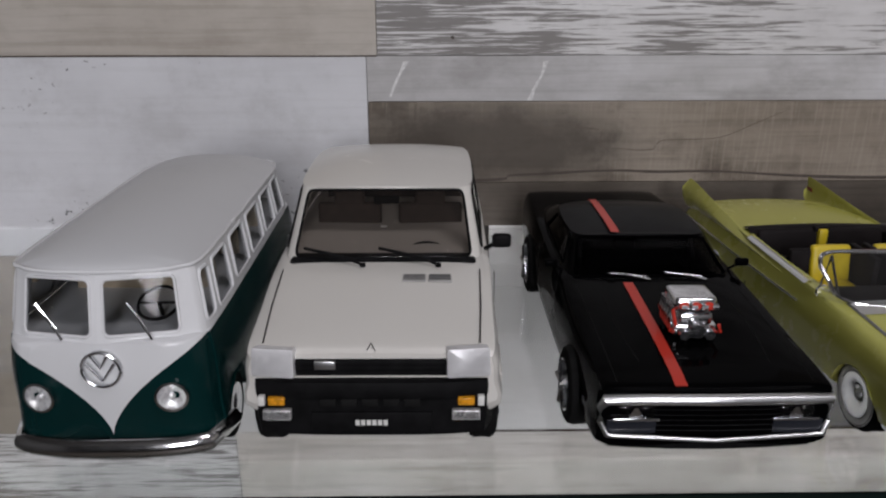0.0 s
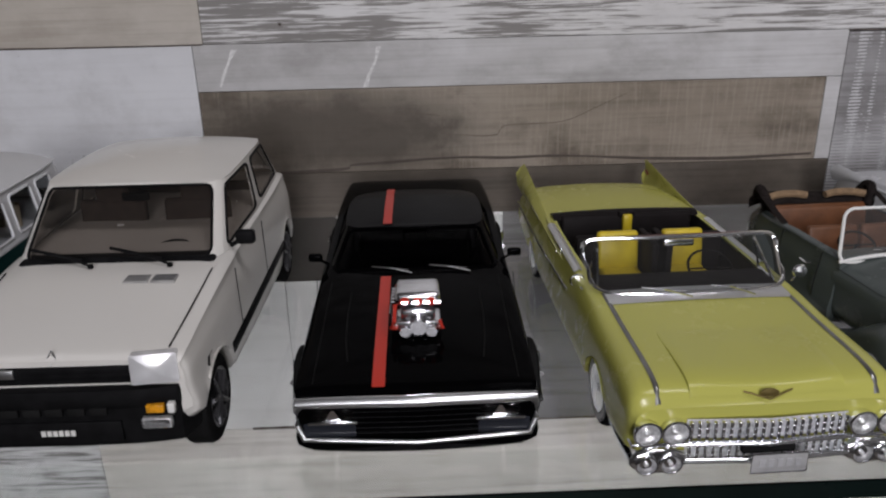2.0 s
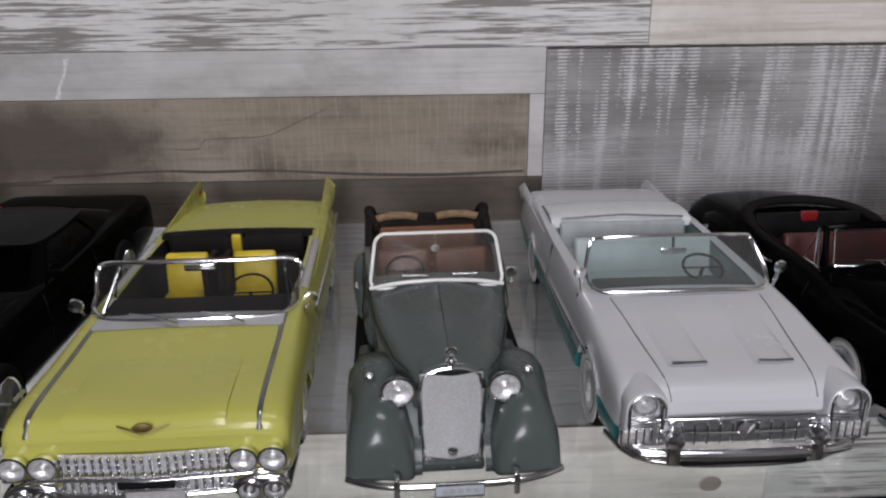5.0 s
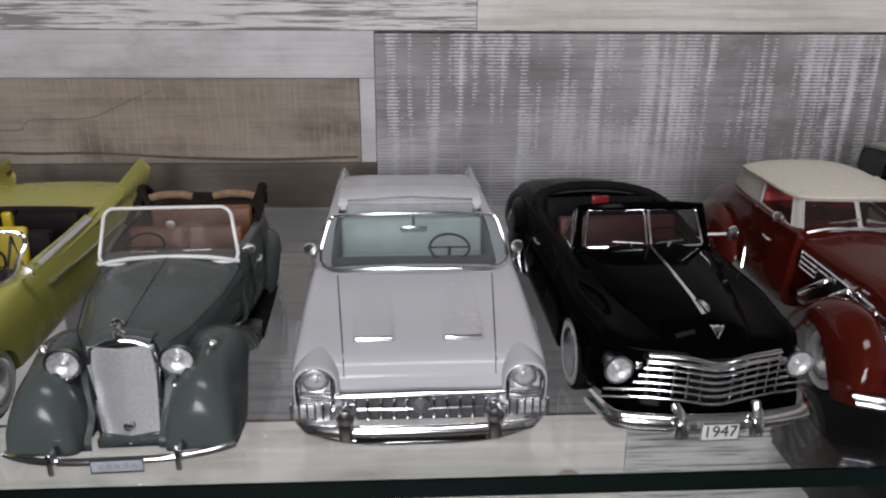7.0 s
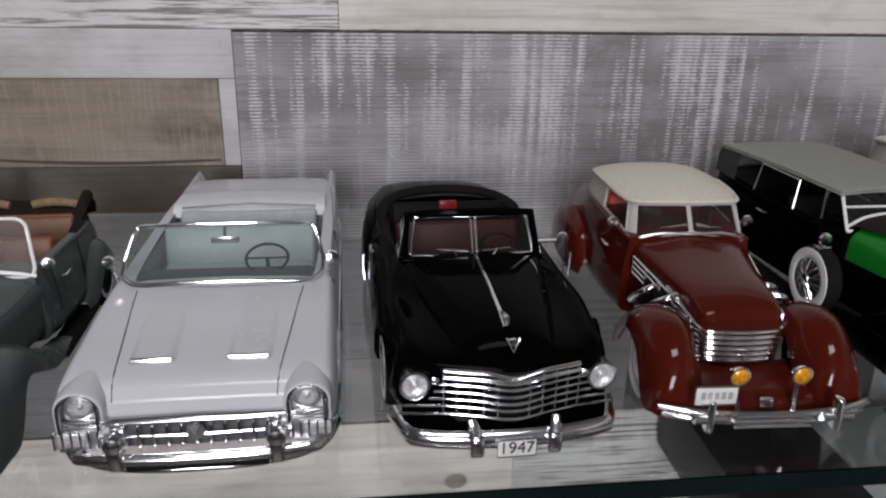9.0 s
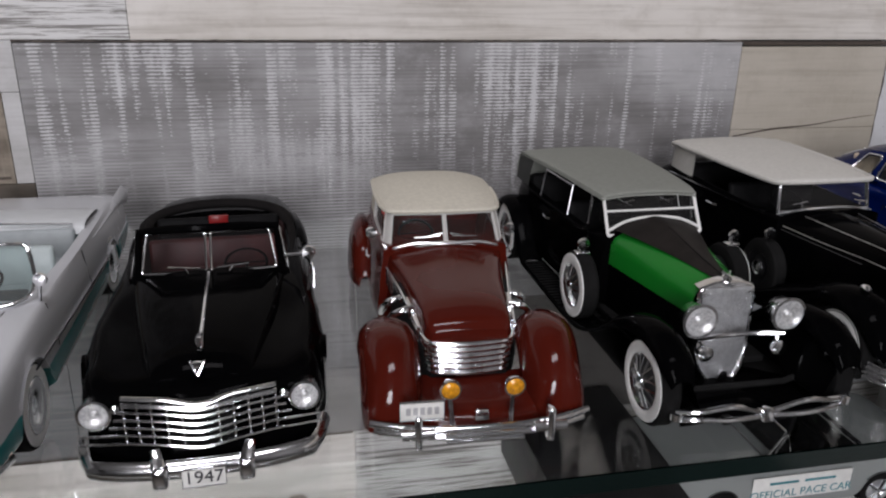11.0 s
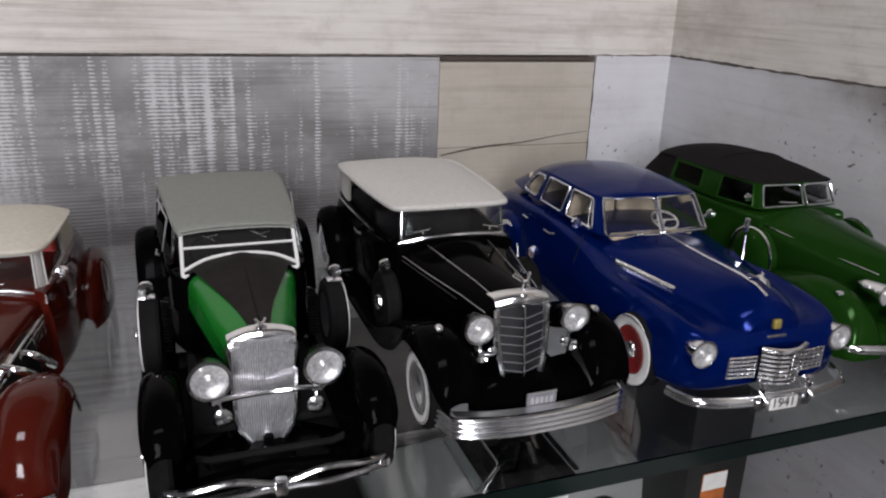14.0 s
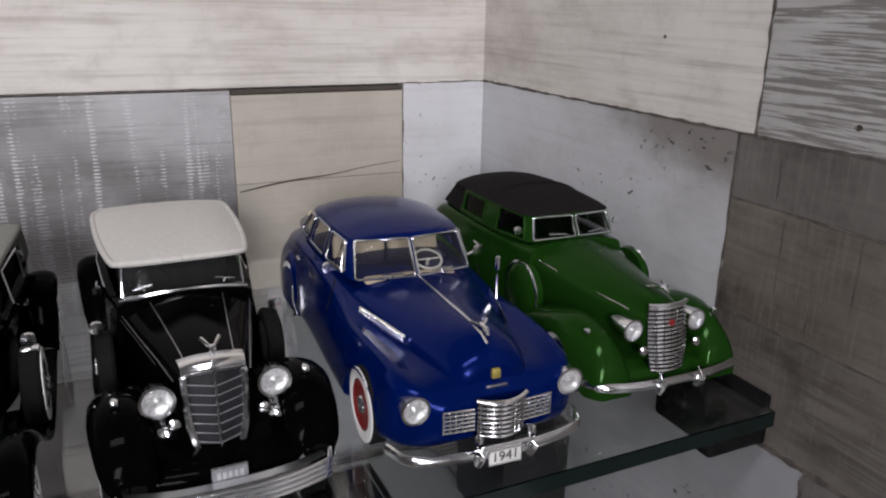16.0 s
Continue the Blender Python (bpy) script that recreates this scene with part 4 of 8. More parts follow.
vb = Band([(0, 5.5, 66), (22, 7.5, 66), (38, 14, 66), (46, 27, 66), (46.5, 95, 66), (46.5, 160, 66), (46, 210, 66), (36, 232, 66), (0, 238, 66)],
          [(0, 14, 93), (21, 15.5, 93), (35, 21, 93), (41.5, 33, 93), (42.5, 95, 93), (42.5, 160, 93), (41.5, 204, 93), (33, 222, 93), (0, 228, 93)])
vb.windows(van, [(0, 1.98, (0.13, 1.78, 0.1, 0.9), 0.22, "windscreen"), (1.98, 2.72, None, 0, ""), (2.72, 3.14, (2.8, 3.1, 0.12, 0.86), 0.25, "side_window"), (3.14, 3.62, (3.2, 3.57, 0.12, 0.86), 0.25, "side_window"),
                 (3.62, 4.15, (3.69, 4.1, 0.14, 0.86), 0.25, "side_window"), (4.15, 4.72, (4.22, 4.66, 0.14, 0.86), 0.25, "side_window"), (4.72, 5.3, (4.78, 5.24, 0.14, 0.86), 0.25, "side_window"),
                 (5.3, 5.9, (5.37, 5.83, 0.14, 0.86), 0.25, "side_window"), (5.9, 7.05, None, 0, ""), (7.05, 8, (7.2, 7.9, 0.2, 0.85), 0.3, "rear_window")], VAN_WHITE, glass("van_window", (0.46, 0.47, 0.48), 0.015, 1.27, clear=1), VAN_WHITE, 0.7)
add("roof", vb.roof(11, 16, 0.4, 2.6), paint("van_roof", (0.56, 0.57, 0.58), 0.35, 0.15), van, "pale grey-white roof")
pair("roof_gutter", (tube([vb.at(s, 1.0, out=0.5) for s in np.linspace(0, 8, 60)], 0.9, n=6)), VAN_WHITE, van)
for s in (-1, 1):
    lamp(van, s * 30, 4.0, 46.5, 7.4, deep=5.5, yaw=s * 8)
    wiper(van, (s * 20 - 6, 9.2, 82), (s * 20 + 1.5, 8.0, 72), (s * 20 + 4, 6.5, 67.5))
badge = [(8.6 * math.cos(a), 4.4, 60.5 + 8.6 * math.sin(a)) for a in np.linspace(0, 2 * math.pi, 32, endpoint=False)]
b1 = add("badge", tube(badge, 0.85, closed=True, n=8), CHROME, van, "round chrome nose badge")
add("badge_bar", join(tube([(-6.4, 4.3, 63.6), (0, 4.1, 55.0), (6.4, 4.3, 63.6)], 0.75, n=6), tube([(-3.6, 4.2, 67.4), (0, 4.1, 61.4), (3.6, 4.2, 67.4)], 0.75, n=6)), CHROME, b1)
add("bumper", ribbon([(u * 50.5, 1.5 + 9 * abs(u) ** 3 + 18 * max(0, abs(u) - 0.88) / 0.12, 21) for u in np.linspace(-1, 1, 31)], 9.5, 3.6), CHROME, van, "curved chrome front bumper")
add("rear_bumper", ribbon([(-u * 47, 241 - 6 * abs(u) ** 3, 22) for u in np.linspace(-1, 1, 21)], 7, 2), CHROME, van)
four_wheels(van, 41, 46, 186, 17.5, 11, "cap")
for y0 in (46, 95, 145):
    seat(van, -36, 36, y0, y0 + 22, 42, 80, BEIGE_CLOTH, "bench_seat")
steering(van, 20, 30, 74, 9.5, BLACKPLASTIC, 25)
add("cab_floor", block(-42, 42, 14, 228, 30, 33, 0.5), DARK, van)
for ob in van.children_recursive:  # a tall body over low bumpers
    if ob.type == "MESH" and ob.name.split(".")[0] not in ("wheel", "tyre", "hubcap", "bumper", "rear_bumper", "headlight", "reflector", "bulb", "lens", "badge", "badge_bar"):
        for v in ob.data.vertices:
            v.co.z = max(v.co.z, 0.022 + (v.co.z - 0.022) * 1.15)


# ---- the hatchback ----
hatch = thing("model_hatchback", (0.0187, 0.190, 0), "cream-white model hatchback with black plastic bumper, larger than the others", "model car", SHELF_CARS, turn=-0.6)
CREAM = paint("cream_lacquer", (0.66, 0.645, 0.605), 0.2, 0.5)
HB = [(7, 34, 50, 46, 52.5, 55, 51.5, 58, 46, 59), (13, 28, 52, 45, 55, 57.5, 53.5, 61, 47, 61.8), (40, 20, 52, 44, 56.5, 60, 54.2, 65, 47.5, 66.5), (78, 18, 52, 44, 57, 63, 54.8, 70, 49, 71), (130, 16, 52, 44, 57, 65, 54.8, 72, 49, 72),
      (205, 16, 52, 44, 57, 65, 54.8, 72, 49, 72), (244, 18, 51, 44, 56, 65, 53.5, 71, 47, 71), (256, 26, 48, 44, 52, 60, 50, 66, 44, 66)]
add("body", hull(HB, [(39, 20, 24), (222, 20, 24)]), CREAM, hatch)
hb = Band([(0, 77, 71.5), (26, 79, 71.5), (44, 85, 71), (51.5, 97, 71), (53, 135, 71.5), (53, 190, 72), (51, 232, 72), (42, 251, 72), (0, 255, 72)],
          [(0, 114, 101.5), (25, 115, 101.5), (40, 118.5, 101), (46, 127, 101), (47.5, 150, 101.5), (47.5, 188, 101.5), (45.5, 214, 100.5), (38, 224, 100), (0, 228, 100)])
hb.windows(hatch, [(-2.3, 2.3, (-2.14, 2.14, 0.04, 0.96), 0.26, "windscreen"), (2.3, 2.75, None, 0, ""), (2.75, 4.55, (2.95, 4.45, 0.08, 0.9), 0.22, "side_window"), (4.55, 6.3, (4.65, 6.0, 0.1, 0.9), 0.3, "side_window"), (6.3, 6.9, None, 0, ""),
                   (6.9, 8, (7.0, 8.0, 0.1, 0.9), 0.15, "rear_window")], CREAM, glass("bronze_window", (0.37, 0.335, 0.31), 0.015, 1.2, clear=1, milky=0.01), BLACKPLASTIC, 0.75)
add("roof", hb.roof(4.5, 16, 0.3, 2.4), CREAM, hatch, "cream roof with a thin seam")
# bonnet panel lines and vent
pair("bonnet_seam", tube([(46.5, 12, 61.6), (48.2, 40, 66.2), (49.2, 74, 70.6)], 0.35, n=5), DARK, hatch)
vent = add("bonnet_vent", join(block(11, 22.5, 60.5, 68.5, 68.9, 70.3, 0.3), block(23.5, 35, 60.5, 68.5, 68.8, 70.1, 0.3)), plain("vent_grey", (0.30, 0.295, 0.285), 0.6), hatch, "grey bonnet air vent")
add("slat", join(*[block(11.6 + 12.5 * k, 21.9 + 12.5 * k, 61.5 + 1.5 * i, 61.9 + 1.5 * i, 70, 70.5, 0) for k in (0, 1) for i in range(5)]), plain("slat_grey", (0.10, 0.10, 0.10), 0.7), vent)
# front: grille, lamps, deep bumper
grille = add("grille", block(-40, 40, 6.2, 9, 48.5, 56.5, 0.8), BLACKPLASTIC, hatch, "black plastic grille")
add("slat", join(*[block(-40, 40, 5.6, 6.6, 49.5 + 2.4 * i, 50.6 + 2.4 * i, 0.2) for i in range(3)]), BLACKPLASTIC, grille)
add("grille_badge", block(-24, -15, 5.0, 6.2, 52.2, 56, 0.3), SATIN, grille, "small bright badge with unreadable letters")
for s in (-1, 1):
    a = [(s * 32.5, 2.6, 49.5), (s * 51.0, 5.2, 49.5), (s * 50.5, 7.4, 61.5), (s * 32.5, 4.2, 62)]
    a = a if s > 0 else [a[1], a[0], a[3], a[2]]
    g, o = pane(*a, r=0.14, bulge=(0, -1.5, 0), thick=5)
    hl = add("headlight", g, plain("lamp_silver", (0.82, 0.82, 0.83), 0.3, metal=0.3, vary=0.12, scale=160), hatch, "large square headlight")
    g, o = pane(*[(x, y - 1.2, z) for x, y, z in a], r=0.14, bulge=(0, -1.5, 0))
    add("lens", g, LENS, hl)
bumper_rows = []
for u in np.linspace(-1, 1, 33):
    yy = 1.5 + 5.5 * abs(u) ** 4 + 22 * max(0, abs(u) - 0.9) / 0.1
    xx = u * 56.5
    bumper_rows.append([(xx, yy + 6, 47.5), (xx, yy + 1.0, 47.2), (xx, yy, 44), (xx, yy + 0.4, 40), (xx, yy + 1.6, 38.5), (xx * 0.998, yy + 1.0, 30), (xx * 0.99, yy + 2, 21), (xx * 0.96, yy + 8, 18.5)])
add("bumper", sheet(bumper_rows), BLACKPLASTIC, hatch, "deep black plastic bumper")
for s in (-1, 1):
    fog = add("indicator", block(s * 40.5 - 3.6, s * 40.5 + 3.6, 1.2, 4, 37.0, 40.6, 0.5), AMBER, hatch, "amber and white indicator")
    add("side_lens", block(s * 46.9 - 1.4, s * 46.9 + 1.4, 1.6, 4.4, 36.6, 41.0, 0.3), PLATE, fog)
    fog = add("fog_light", block(s * 40.5 - 6, s * 40.5 + 6, 0.8, 4, 30.0, 34.6, 0.5), REFLECTOR, hatch, "bright rectangular fog light")
    add("lens", block(s * 40.5 - 5.4, s * 40.5 + 5.4, 0.2, 0.8, 30.4, 34.2, 0.2), LENS, fog)
add("intake", join(*[block(-22 + 9 * i, -15 + 9 * i, 1.4, 3.2, 36.4, 39.8, 0.4) for i in range(5)]), DARK, hatch)
np_ = add("number_plate", block(-26, 26, 1.3, 3.2, 24, 33.5, 0.6), BLACKPLASTIC, hatch, "black plate with small white bars")
add("marks", join(*[block(-7 + 2.4 * i, -5.2 + 2.4 * i, 0.9, 1.4, 27.5, 30, 0) for i in range(6)]), PLATE, np_)
add("badge", join(tube([(-1.8, 8.3, 59.6), (0, 9.3, 62.6), (1.8, 8.3, 59.6), (0, 7.0, 57.0)], 0.45, closed=True, n=5)), SATIN, hatch, "small diamond-shaped bonnet badge")
for x in (-22, 16):
    add("wiper", join(tube([(x - 18, 84.0, 78.4), (x - 4, 81.2, 76.2), (x + 8, 78.6, 74.2)], 0.8, n=6), tube([(x + 12.5, 76.0, 72.2), (x + 4, 79.0, 74.8), (x - 5, 81.0, 76.4)], 0.7, n=6), lathe([(0.2, 0), (1.4, 0), (1.4, 1.6), (0.2, 2.0)], (x + 12.5, 76.0, 71.4), "z", 10)), BLACKPLASTIC, hatch, "black wiper with its arm")
add("wing_mirror", join(block(56.5, 66.5, 92, 97, 75, 82.5, 2.0, 3), tube([(53, 98, 73), (58.5, 95, 77)], 1.3, n=6)), BLACKPLASTIC, hatch, "black door mirror")
pair("side_strip", block(56.6, 58.2, 62, 204, 30, 36, 0.8), BLACKPLASTIC, hatch, "black rubbing strip")
pair("door_seam", tube([(57.2, 84, 66), (57.9, 84, 30), (53.6, 84, 18)], 0.3, n=4), DARK, hatch)
pair("door_seam", tube([(57.2, 150, 68), (57.9, 150, 30), (53.6, 150, 18)], 0.3, n=4), DARK, hatch)
for x0, x1, y0 in ((-42, -5, 118), (5, 42, 118)):
    st = seat(hatch, x0, x1, y0, y0 + 26, 34, 84, BROWN_CLOTH)
    add("headrest", block((x0 + x1) / 2 - 9, (x0 + x1) / 2 + 9, y0 + 27, y0 + 32, 82, 93, 2.5, 3), BROWN_CLOTH, st)
seat(hatch, -44, 44, 172, 198, 34, 78, BROWN_CLOTH, "rear_bench")
steering(hatch, 22, 98, 66, 13, BLACKPLASTIC, 30)
add("dashboard", block(-48, 48, 82, 95, 60, 72.5, 2.5, 3), BLACKPLASTIC, hatch)
add("floor_pan", block(-50, 50, 30, 245, 24, 28, 0.5), DARK, hatch)
add("rear_view_mirror", block(-7, 7, 119, 122, 91, 95.5, 1), BLACKPLASTIC, hatch)
four_wheels(hatch, 49, 39, 222, 21, 13, "alloy")


# ---- the muscle car ----
muscle = thing("model_muscle_car", (0.1655, 0.184, 0), "glossy black model muscle car with red stripe and chrome blower", "model car", SHELF_CARS)
MB_ = [(4, 22, 46, 33, 49, 45, 49.5, 49.5, 45, 48.5), (12, 18, 48, 32, 52, 48, 51.5, 52, 45, 51.5), (60, 14, 49, 32, 54.5, 50, 52.5, 55, 44, 56), (110, 13, 49, 32, 55, 52, 52.5, 57, 45, 58), (170, 13, 49, 32, 55, 53, 52.5, 57.5, 46, 58),
       (225, 14, 49, 34, 55.5, 55, 53, 59, 44, 59.5), (282, 20, 47, 36, 53, 54, 51, 58, 42, 58), (293, 28, 45, 38, 50, 50, 48, 53, 40, 53)]
MBODY = hull(MB_, [(54, 18, 22), (217, 18, 22)])
add("body", MBODY, BLACK_PAINT, muscle, "black body with a creased flank")
mb = Band([(0, 104, 57), (28, 106, 57), (44, 113, 56.5), (48, 132, 56.5), (48.5, 165, 57), (47.5, 205, 58), (42, 240, 59), (26, 252, 59), (0, 254, 59)],
          [(0, 139, 74.5), (26, 140, 74.5), (36.5, 143.5, 74), (40, 153, 74), (41, 172, 74), (40, 192, 74), (36.5, 206, 73), (25, 212, 73), (0, 214, 73)])
mb.windows(muscle, [(-2.35, 2.35, (-2.1, 2.1, 0.08, 0.92), 0.2, "windscreen"), (2.35, 2.8, None, 0, ""), (2.8, 5.0, (2.95, 4.9, 0.1, 0.88), 0.25, "side_window"), (5.0, 6.6, None, 0, ""), (6.6, 8, (6.8, 8.0, 0.1, 0.9), 0.2, "rear_window")], BLACK_PAINT, SMOKED, BLACK_PAINT, 0.45)
# roof lighter and duller than the body: its sheen is put into the colour
add("roof", mb.roof(2.6, 14, 0.2, 2.6), deep(plain("black_roof_sheen", (0.008, 0.008, 0.0085), 0.3, vary=0.3, scale=60), 1.10), muscle, "black roof in a duller, lighter tone")
STRIPE = paint("stripe_red", (0.50, 0.035, 0.02), 0.3, 0.3)


def draped(x0, x1, ys, zs, lift=0.25):
    return sheet([[(x, y, z + lift) for x in np.linspace(x0, x1, 4)] for y, z in zip(ys, zs)])


add("stripe", draped(-18.5, -13, (6, 14, 30, 50, 75, 103), (50.3, 52.0, 53.7, 55.3, 56.6, 58.0), 0.7), STRIPE, muscle, "matt red stripe along the bonnet")
add("stripe", draped(-18, -13, (140, 150, 165, 180, 195, 208), (76.2, 77.0, 77.2, 77.2, 76.8, 75.6), 0.35), STRIPE, muscle, "matt red stripe over the roof")
GREYBOWL = plain("grey_bowl", (0.16, 0.16, 0.165), 0.25, metal=0.2, vary=0.5, scale=300)
GREYLENS = glass("grey_lens", (0.80, 0.81, 0.83), 0.1, 1.5, clear=1, flutes=0.4)
# front: one chrome ring round a dark grille with hidden lamps
ring = [(u * 49, 3.2 - 3.2 * (1 - abs(u)) , 47.5 - 1.5 * abs(u)) for u in np.linspace(-1, 1, 15)] + [(50.8, 6, 40), (50.5, 5.4, 33)] + [(u * 48, 2.6 - 2.2 * (1 - abs(u)), 25.4 + 1.6 * abs(u)) for u in np.linspace(1, -1, 15)] + [(-50.5, 5.4, 33), (-50.8, 6, 40)]
add("grille_ring", tube(ring, [2.6] * 15 + [1.6] * 2 + [1.1] * 15 + [1.6] * 2, closed=True, n=10), SATIN, muscle, "chrome loop bumper round the grille")
grl = add("grille", sheet([[(u * 48.5, 4.6 + 0.5 * abs(u), z) for z in (25.5, 32, 39, 46.5)] for u in np.linspace(-1, 1, 13)]), DARK, muscle, "recessed black grille")
add("slat", join(*[tube([(-27, 4.0, 28.5 + 2.8 * i), (0, 3.4, 28.5 + 2.8 * i), (27, 4.0, 28.5 + 2.8 * i)], 0.3, n=4) for i in range(6)]), BLACKPLASTIC, grl)
for s in (-1, 1):
    for x, y in ((30.5, 4.6), (40.5, 5.0)):
        lamp(muscle, s * x, y, 38.4, 4.9, deep=2.5, bezel=BLACKPLASTIC, lens=GREYLENS, bowl_mat=GREYBOWL)
    add("lamp_shelf", join(block(s * 35.5 - 10.5, s * 35.5 + 10.5, 2.2, 4.8, 34.6, 36.0, 0.4), sheet([[(s * 35.5 - w, 3.4, z), (s * 35.5 + w, 3.4, z)] for w, z in ((3.2, 36.0), (0.7, 41.0))])), CHROME, grl, "bright ledge under the lamps")
    add("lamp_panel", block(s * 37 - 11, s * 37 + 11, 3.6, 4.8, 27, 34.4, 0.4), paint("dark_gloss", (0.02, 0.022, 0.028), 0.1, 0.8), grl, "glossy dark panel under the lamps")
add("front_valance", sheet([[(u * 46, 5 + 3 * u * u, z) for z in (24, 21, 17)] for u in np.linspace(-1, 1, 11)]), BLACKPLASTIC, muscle)
# blower through the bonnet
BLOWN = chrome_like("brushed_alloy", (0.74, 0.74, 0.76), 0.18)
BX, BY, BZ = -2.5, -9.0, 0.5


def blower_part(name, geo, *rest):
    return add(name, ([(x + BX, y + BY, z + BZ) for x, y, z in geo[0]], geo[1]), *rest)


blow = blower_part("engine_blower", join(block(-6.5, 14.5, 52, 66, 56, 62, 1.2), block(-4, 12, 52, 66, 62, 68, 1.4)), BLOWN, muscle, "polished engine blower with red details")
blower_part("scoop", join(block(-6.5, 14.5, 54, 72, 68.5, 76, 2.4, 3), *[tube([(-3.5 + 5 * k, 53.6, 71.5), (-0.5 + 5 * k, 53.6, 71.5)], 1.6, n=8) for k in range(4)]), BLOWN, blow, "chrome intake scoop")
blower_part("butterfly", join(*[lathe([(0.2, 0), (2.2, 0), (2.2, -0.6), (0.2, -0.8)], (-2 + 6 * k, 53.6, 72), "y", 14) for k in range(3)]), STRIPE, blow, "red intake flaps")
blower_part("pulley", join(lathe([(0.3, -2), (4.0, -2), (4.0, 1.5), (0.3, 1.5)], (4, 50, 60.5), "y", 18), lathe([(0.3, -2), (2.6, -2), (2.6, 1.5), (0.3, 1.5)], (10, 49.5, 58.5), "y", 16), lathe([(0.3, -2), (2.6, -2), (2.6, 1.5), (0.3, 1.5)], (-2, 49.5, 58.5), "y", 16)), BLOWN, blow)
blower_part("hose", join(tube([(-6, 53, 58), (-8.5, 50, 60), (-7, 48, 64), (-6.5, 56, 69)], 0.9, n=6), tube([(13.5, 53, 58), (15, 49, 60), (14, 49, 64)], 0.9, n=6)), STRIPE, blow, "red hose")
blower_part("belt_guard", join(*[tube([(-7.2, 54 + 3.5 * k, 58), (-8.6, 54 + 3.5 * k, 66), (-7.4, 54 + 3.5 * k, 72)], 1.0, n=6) for k in range(5)]), BLOWN, blow)
pair("bonnet_seam", tube(lay(MBODY, [(43.5 + 0.01 * y, y) for y in (9, 20, 40, 60, 80, 104)], 0.0), 0.3, n=4), DARK, muscle)
pair("bonnet_seam", tube(lay(MBODY, [(30, 24), (32, 40), (33, 60), (33, 75), (33, 88)], 0.0), 0.35, n=4), DARK, muscle)
wiper(muscle, (-24, 113, 60.5), (-4, 110, 59.3), (-2, 107, 58.5))
wiper(muscle, (8, 113, 60.5), (28, 110, 59.3), (30, 107, 58.5))
pair("wing_mirror", join(block(52, 60, 122, 126, 60, 65, 1.6, 3), tube([(49, 126, 57), (54, 124, 61)], 0.8, n=6)), BLACK_PAINT, muscle)
pair("door_seam", tube([(54, 112, 55), (56, 112, 34), (52, 112, 15)], 0.3, n=4), DARK, muscle)
pair("door_seam", tube([(54, 178, 55), (56, 178, 34), (52, 178, 15)], 0.3, n=4), DARK, muscle)
for x in (-23, 23):
    seat(muscle, x - 16, x + 16, 150, 172, 26, 66, BLACKPLASTIC)
add("dashboard", block(-42, 42, 118, 128, 46, 56, 2), BLACKPLASTIC, muscle)
pair("roll_cage", tube([(36, 135, 40), (34, 150, 68), (34, 185, 68), (38, 205, 40)], 1.3, n=6), BLACKPLASTIC, muscle)
squash(muscle, 0.905, 0.965)
for y, r in ((54, 19.5), (217, 20.5)):
    for s in (-1, 1):
        wheel(muscle, s * 48.5, y, r, 15, "five")


# ---- the finned convertible ----
finned = thing("model_convertible", (0.3062, 0.1725, 0), "yellow-green finned model convertible with chrome grille and yellow seats", "model car", SHELF_CARS, turn=1.6)
LIME = paint("lime_lacquer", (0.455, 0.448, 0.105), 0.24, 0.4)
FN = [(6, 20, 48, 30, 53, 38, 52.5, 41, 43, 41), (16, 17, 51, 30, 56, 46, 54.5, 49.5, 41, 47.5), (60, 13, 51, 30, 56.5, 48, 53.5, 51, 40, 51), (95, 12, 51, 30, 56.5, 49, 53, 52, 44, 53), (170, 12, 51, 30, 56.5, 49, 52.5, 51.5, 46, 51.5),
      (225, 12, 51, 30, 56, 48, 51, 51, 44, 51.5), (270, 13, 50, 30, 55, 46, 49, 49, 38, 50), (305, 16, 48, 30, 53, 41, 48, 44, 36, 45.5), (316, 22, 46, 30, 50, 36, 45, 38, 34, 39)]
FBODY = hull(FN, [(58, 15, 18.5), (233, 13, 16)], drop=lambda x, y, z: abs(x) < 45 and 99 < y < 214 and z > 46)
add("body", FBODY, LIME, finned, "yellow-green body panels")
add("tub", join(sheet([[(-45.5, y, 50.5), (-45, y, 22), (45, y, 22), (45.5, y, 50.5)] for y in (98, 215)]), sheet([[(x, 98, z) for z in (50, 22)] for x in (-45, 45)]), sheet([[(x, 215, z) for z in (50, 22)] for x in (-45, 45)])), plain("black_trim", (0.02, 0.018, 0.016), 0.7), finned, "dark interior trim")
fin = [[(x, y, z) for x, z in ((51.5, zb), (53.5, zb + (zt - zb) * 0.45), (xo + 0.6, zt - 0.6), (xo, zt), (xo - 0.6, zt - 0.6), (48.2, zb + (zt - zb) * 0.4), (45.5, zb + 1))] for y, zb, zt, xo in
       ((150, 46, 50.0, 50), (190, 45, 50.5, 49.5), (225, 44, 52, 49), (260, 43, 54.4, 48.6), (290, 41, 57, 48.2), (308, 39, 58.4, 48), (318, 40, 58.8, 48), (321, 46, 58.6, 48))]
pair("tail_fin", skin(fin, 4, 2, wrap=True, caps=True), LIME, finned, "tall pointed tail fin")
pair("tail_light", join(lathe([(0.2, -3), (2.6, -3), (2.6, 4), (1.6, 7), (0.2, 9)], (50, 316, 44), "y", 14), lathe([(0.2, -3), (2.6, -3), (2.6, 4), (1.6, 7), (0.2, 9)], (50, 316, 49.5), "y", 14)), RED_RIM, finned)
spear = [lay(FBODY, [(x, y) for y in (7, 11, 16, 25, 40, 60, 80, 96)], 0.35) for x in (43.6, 44.7, 45.8)]
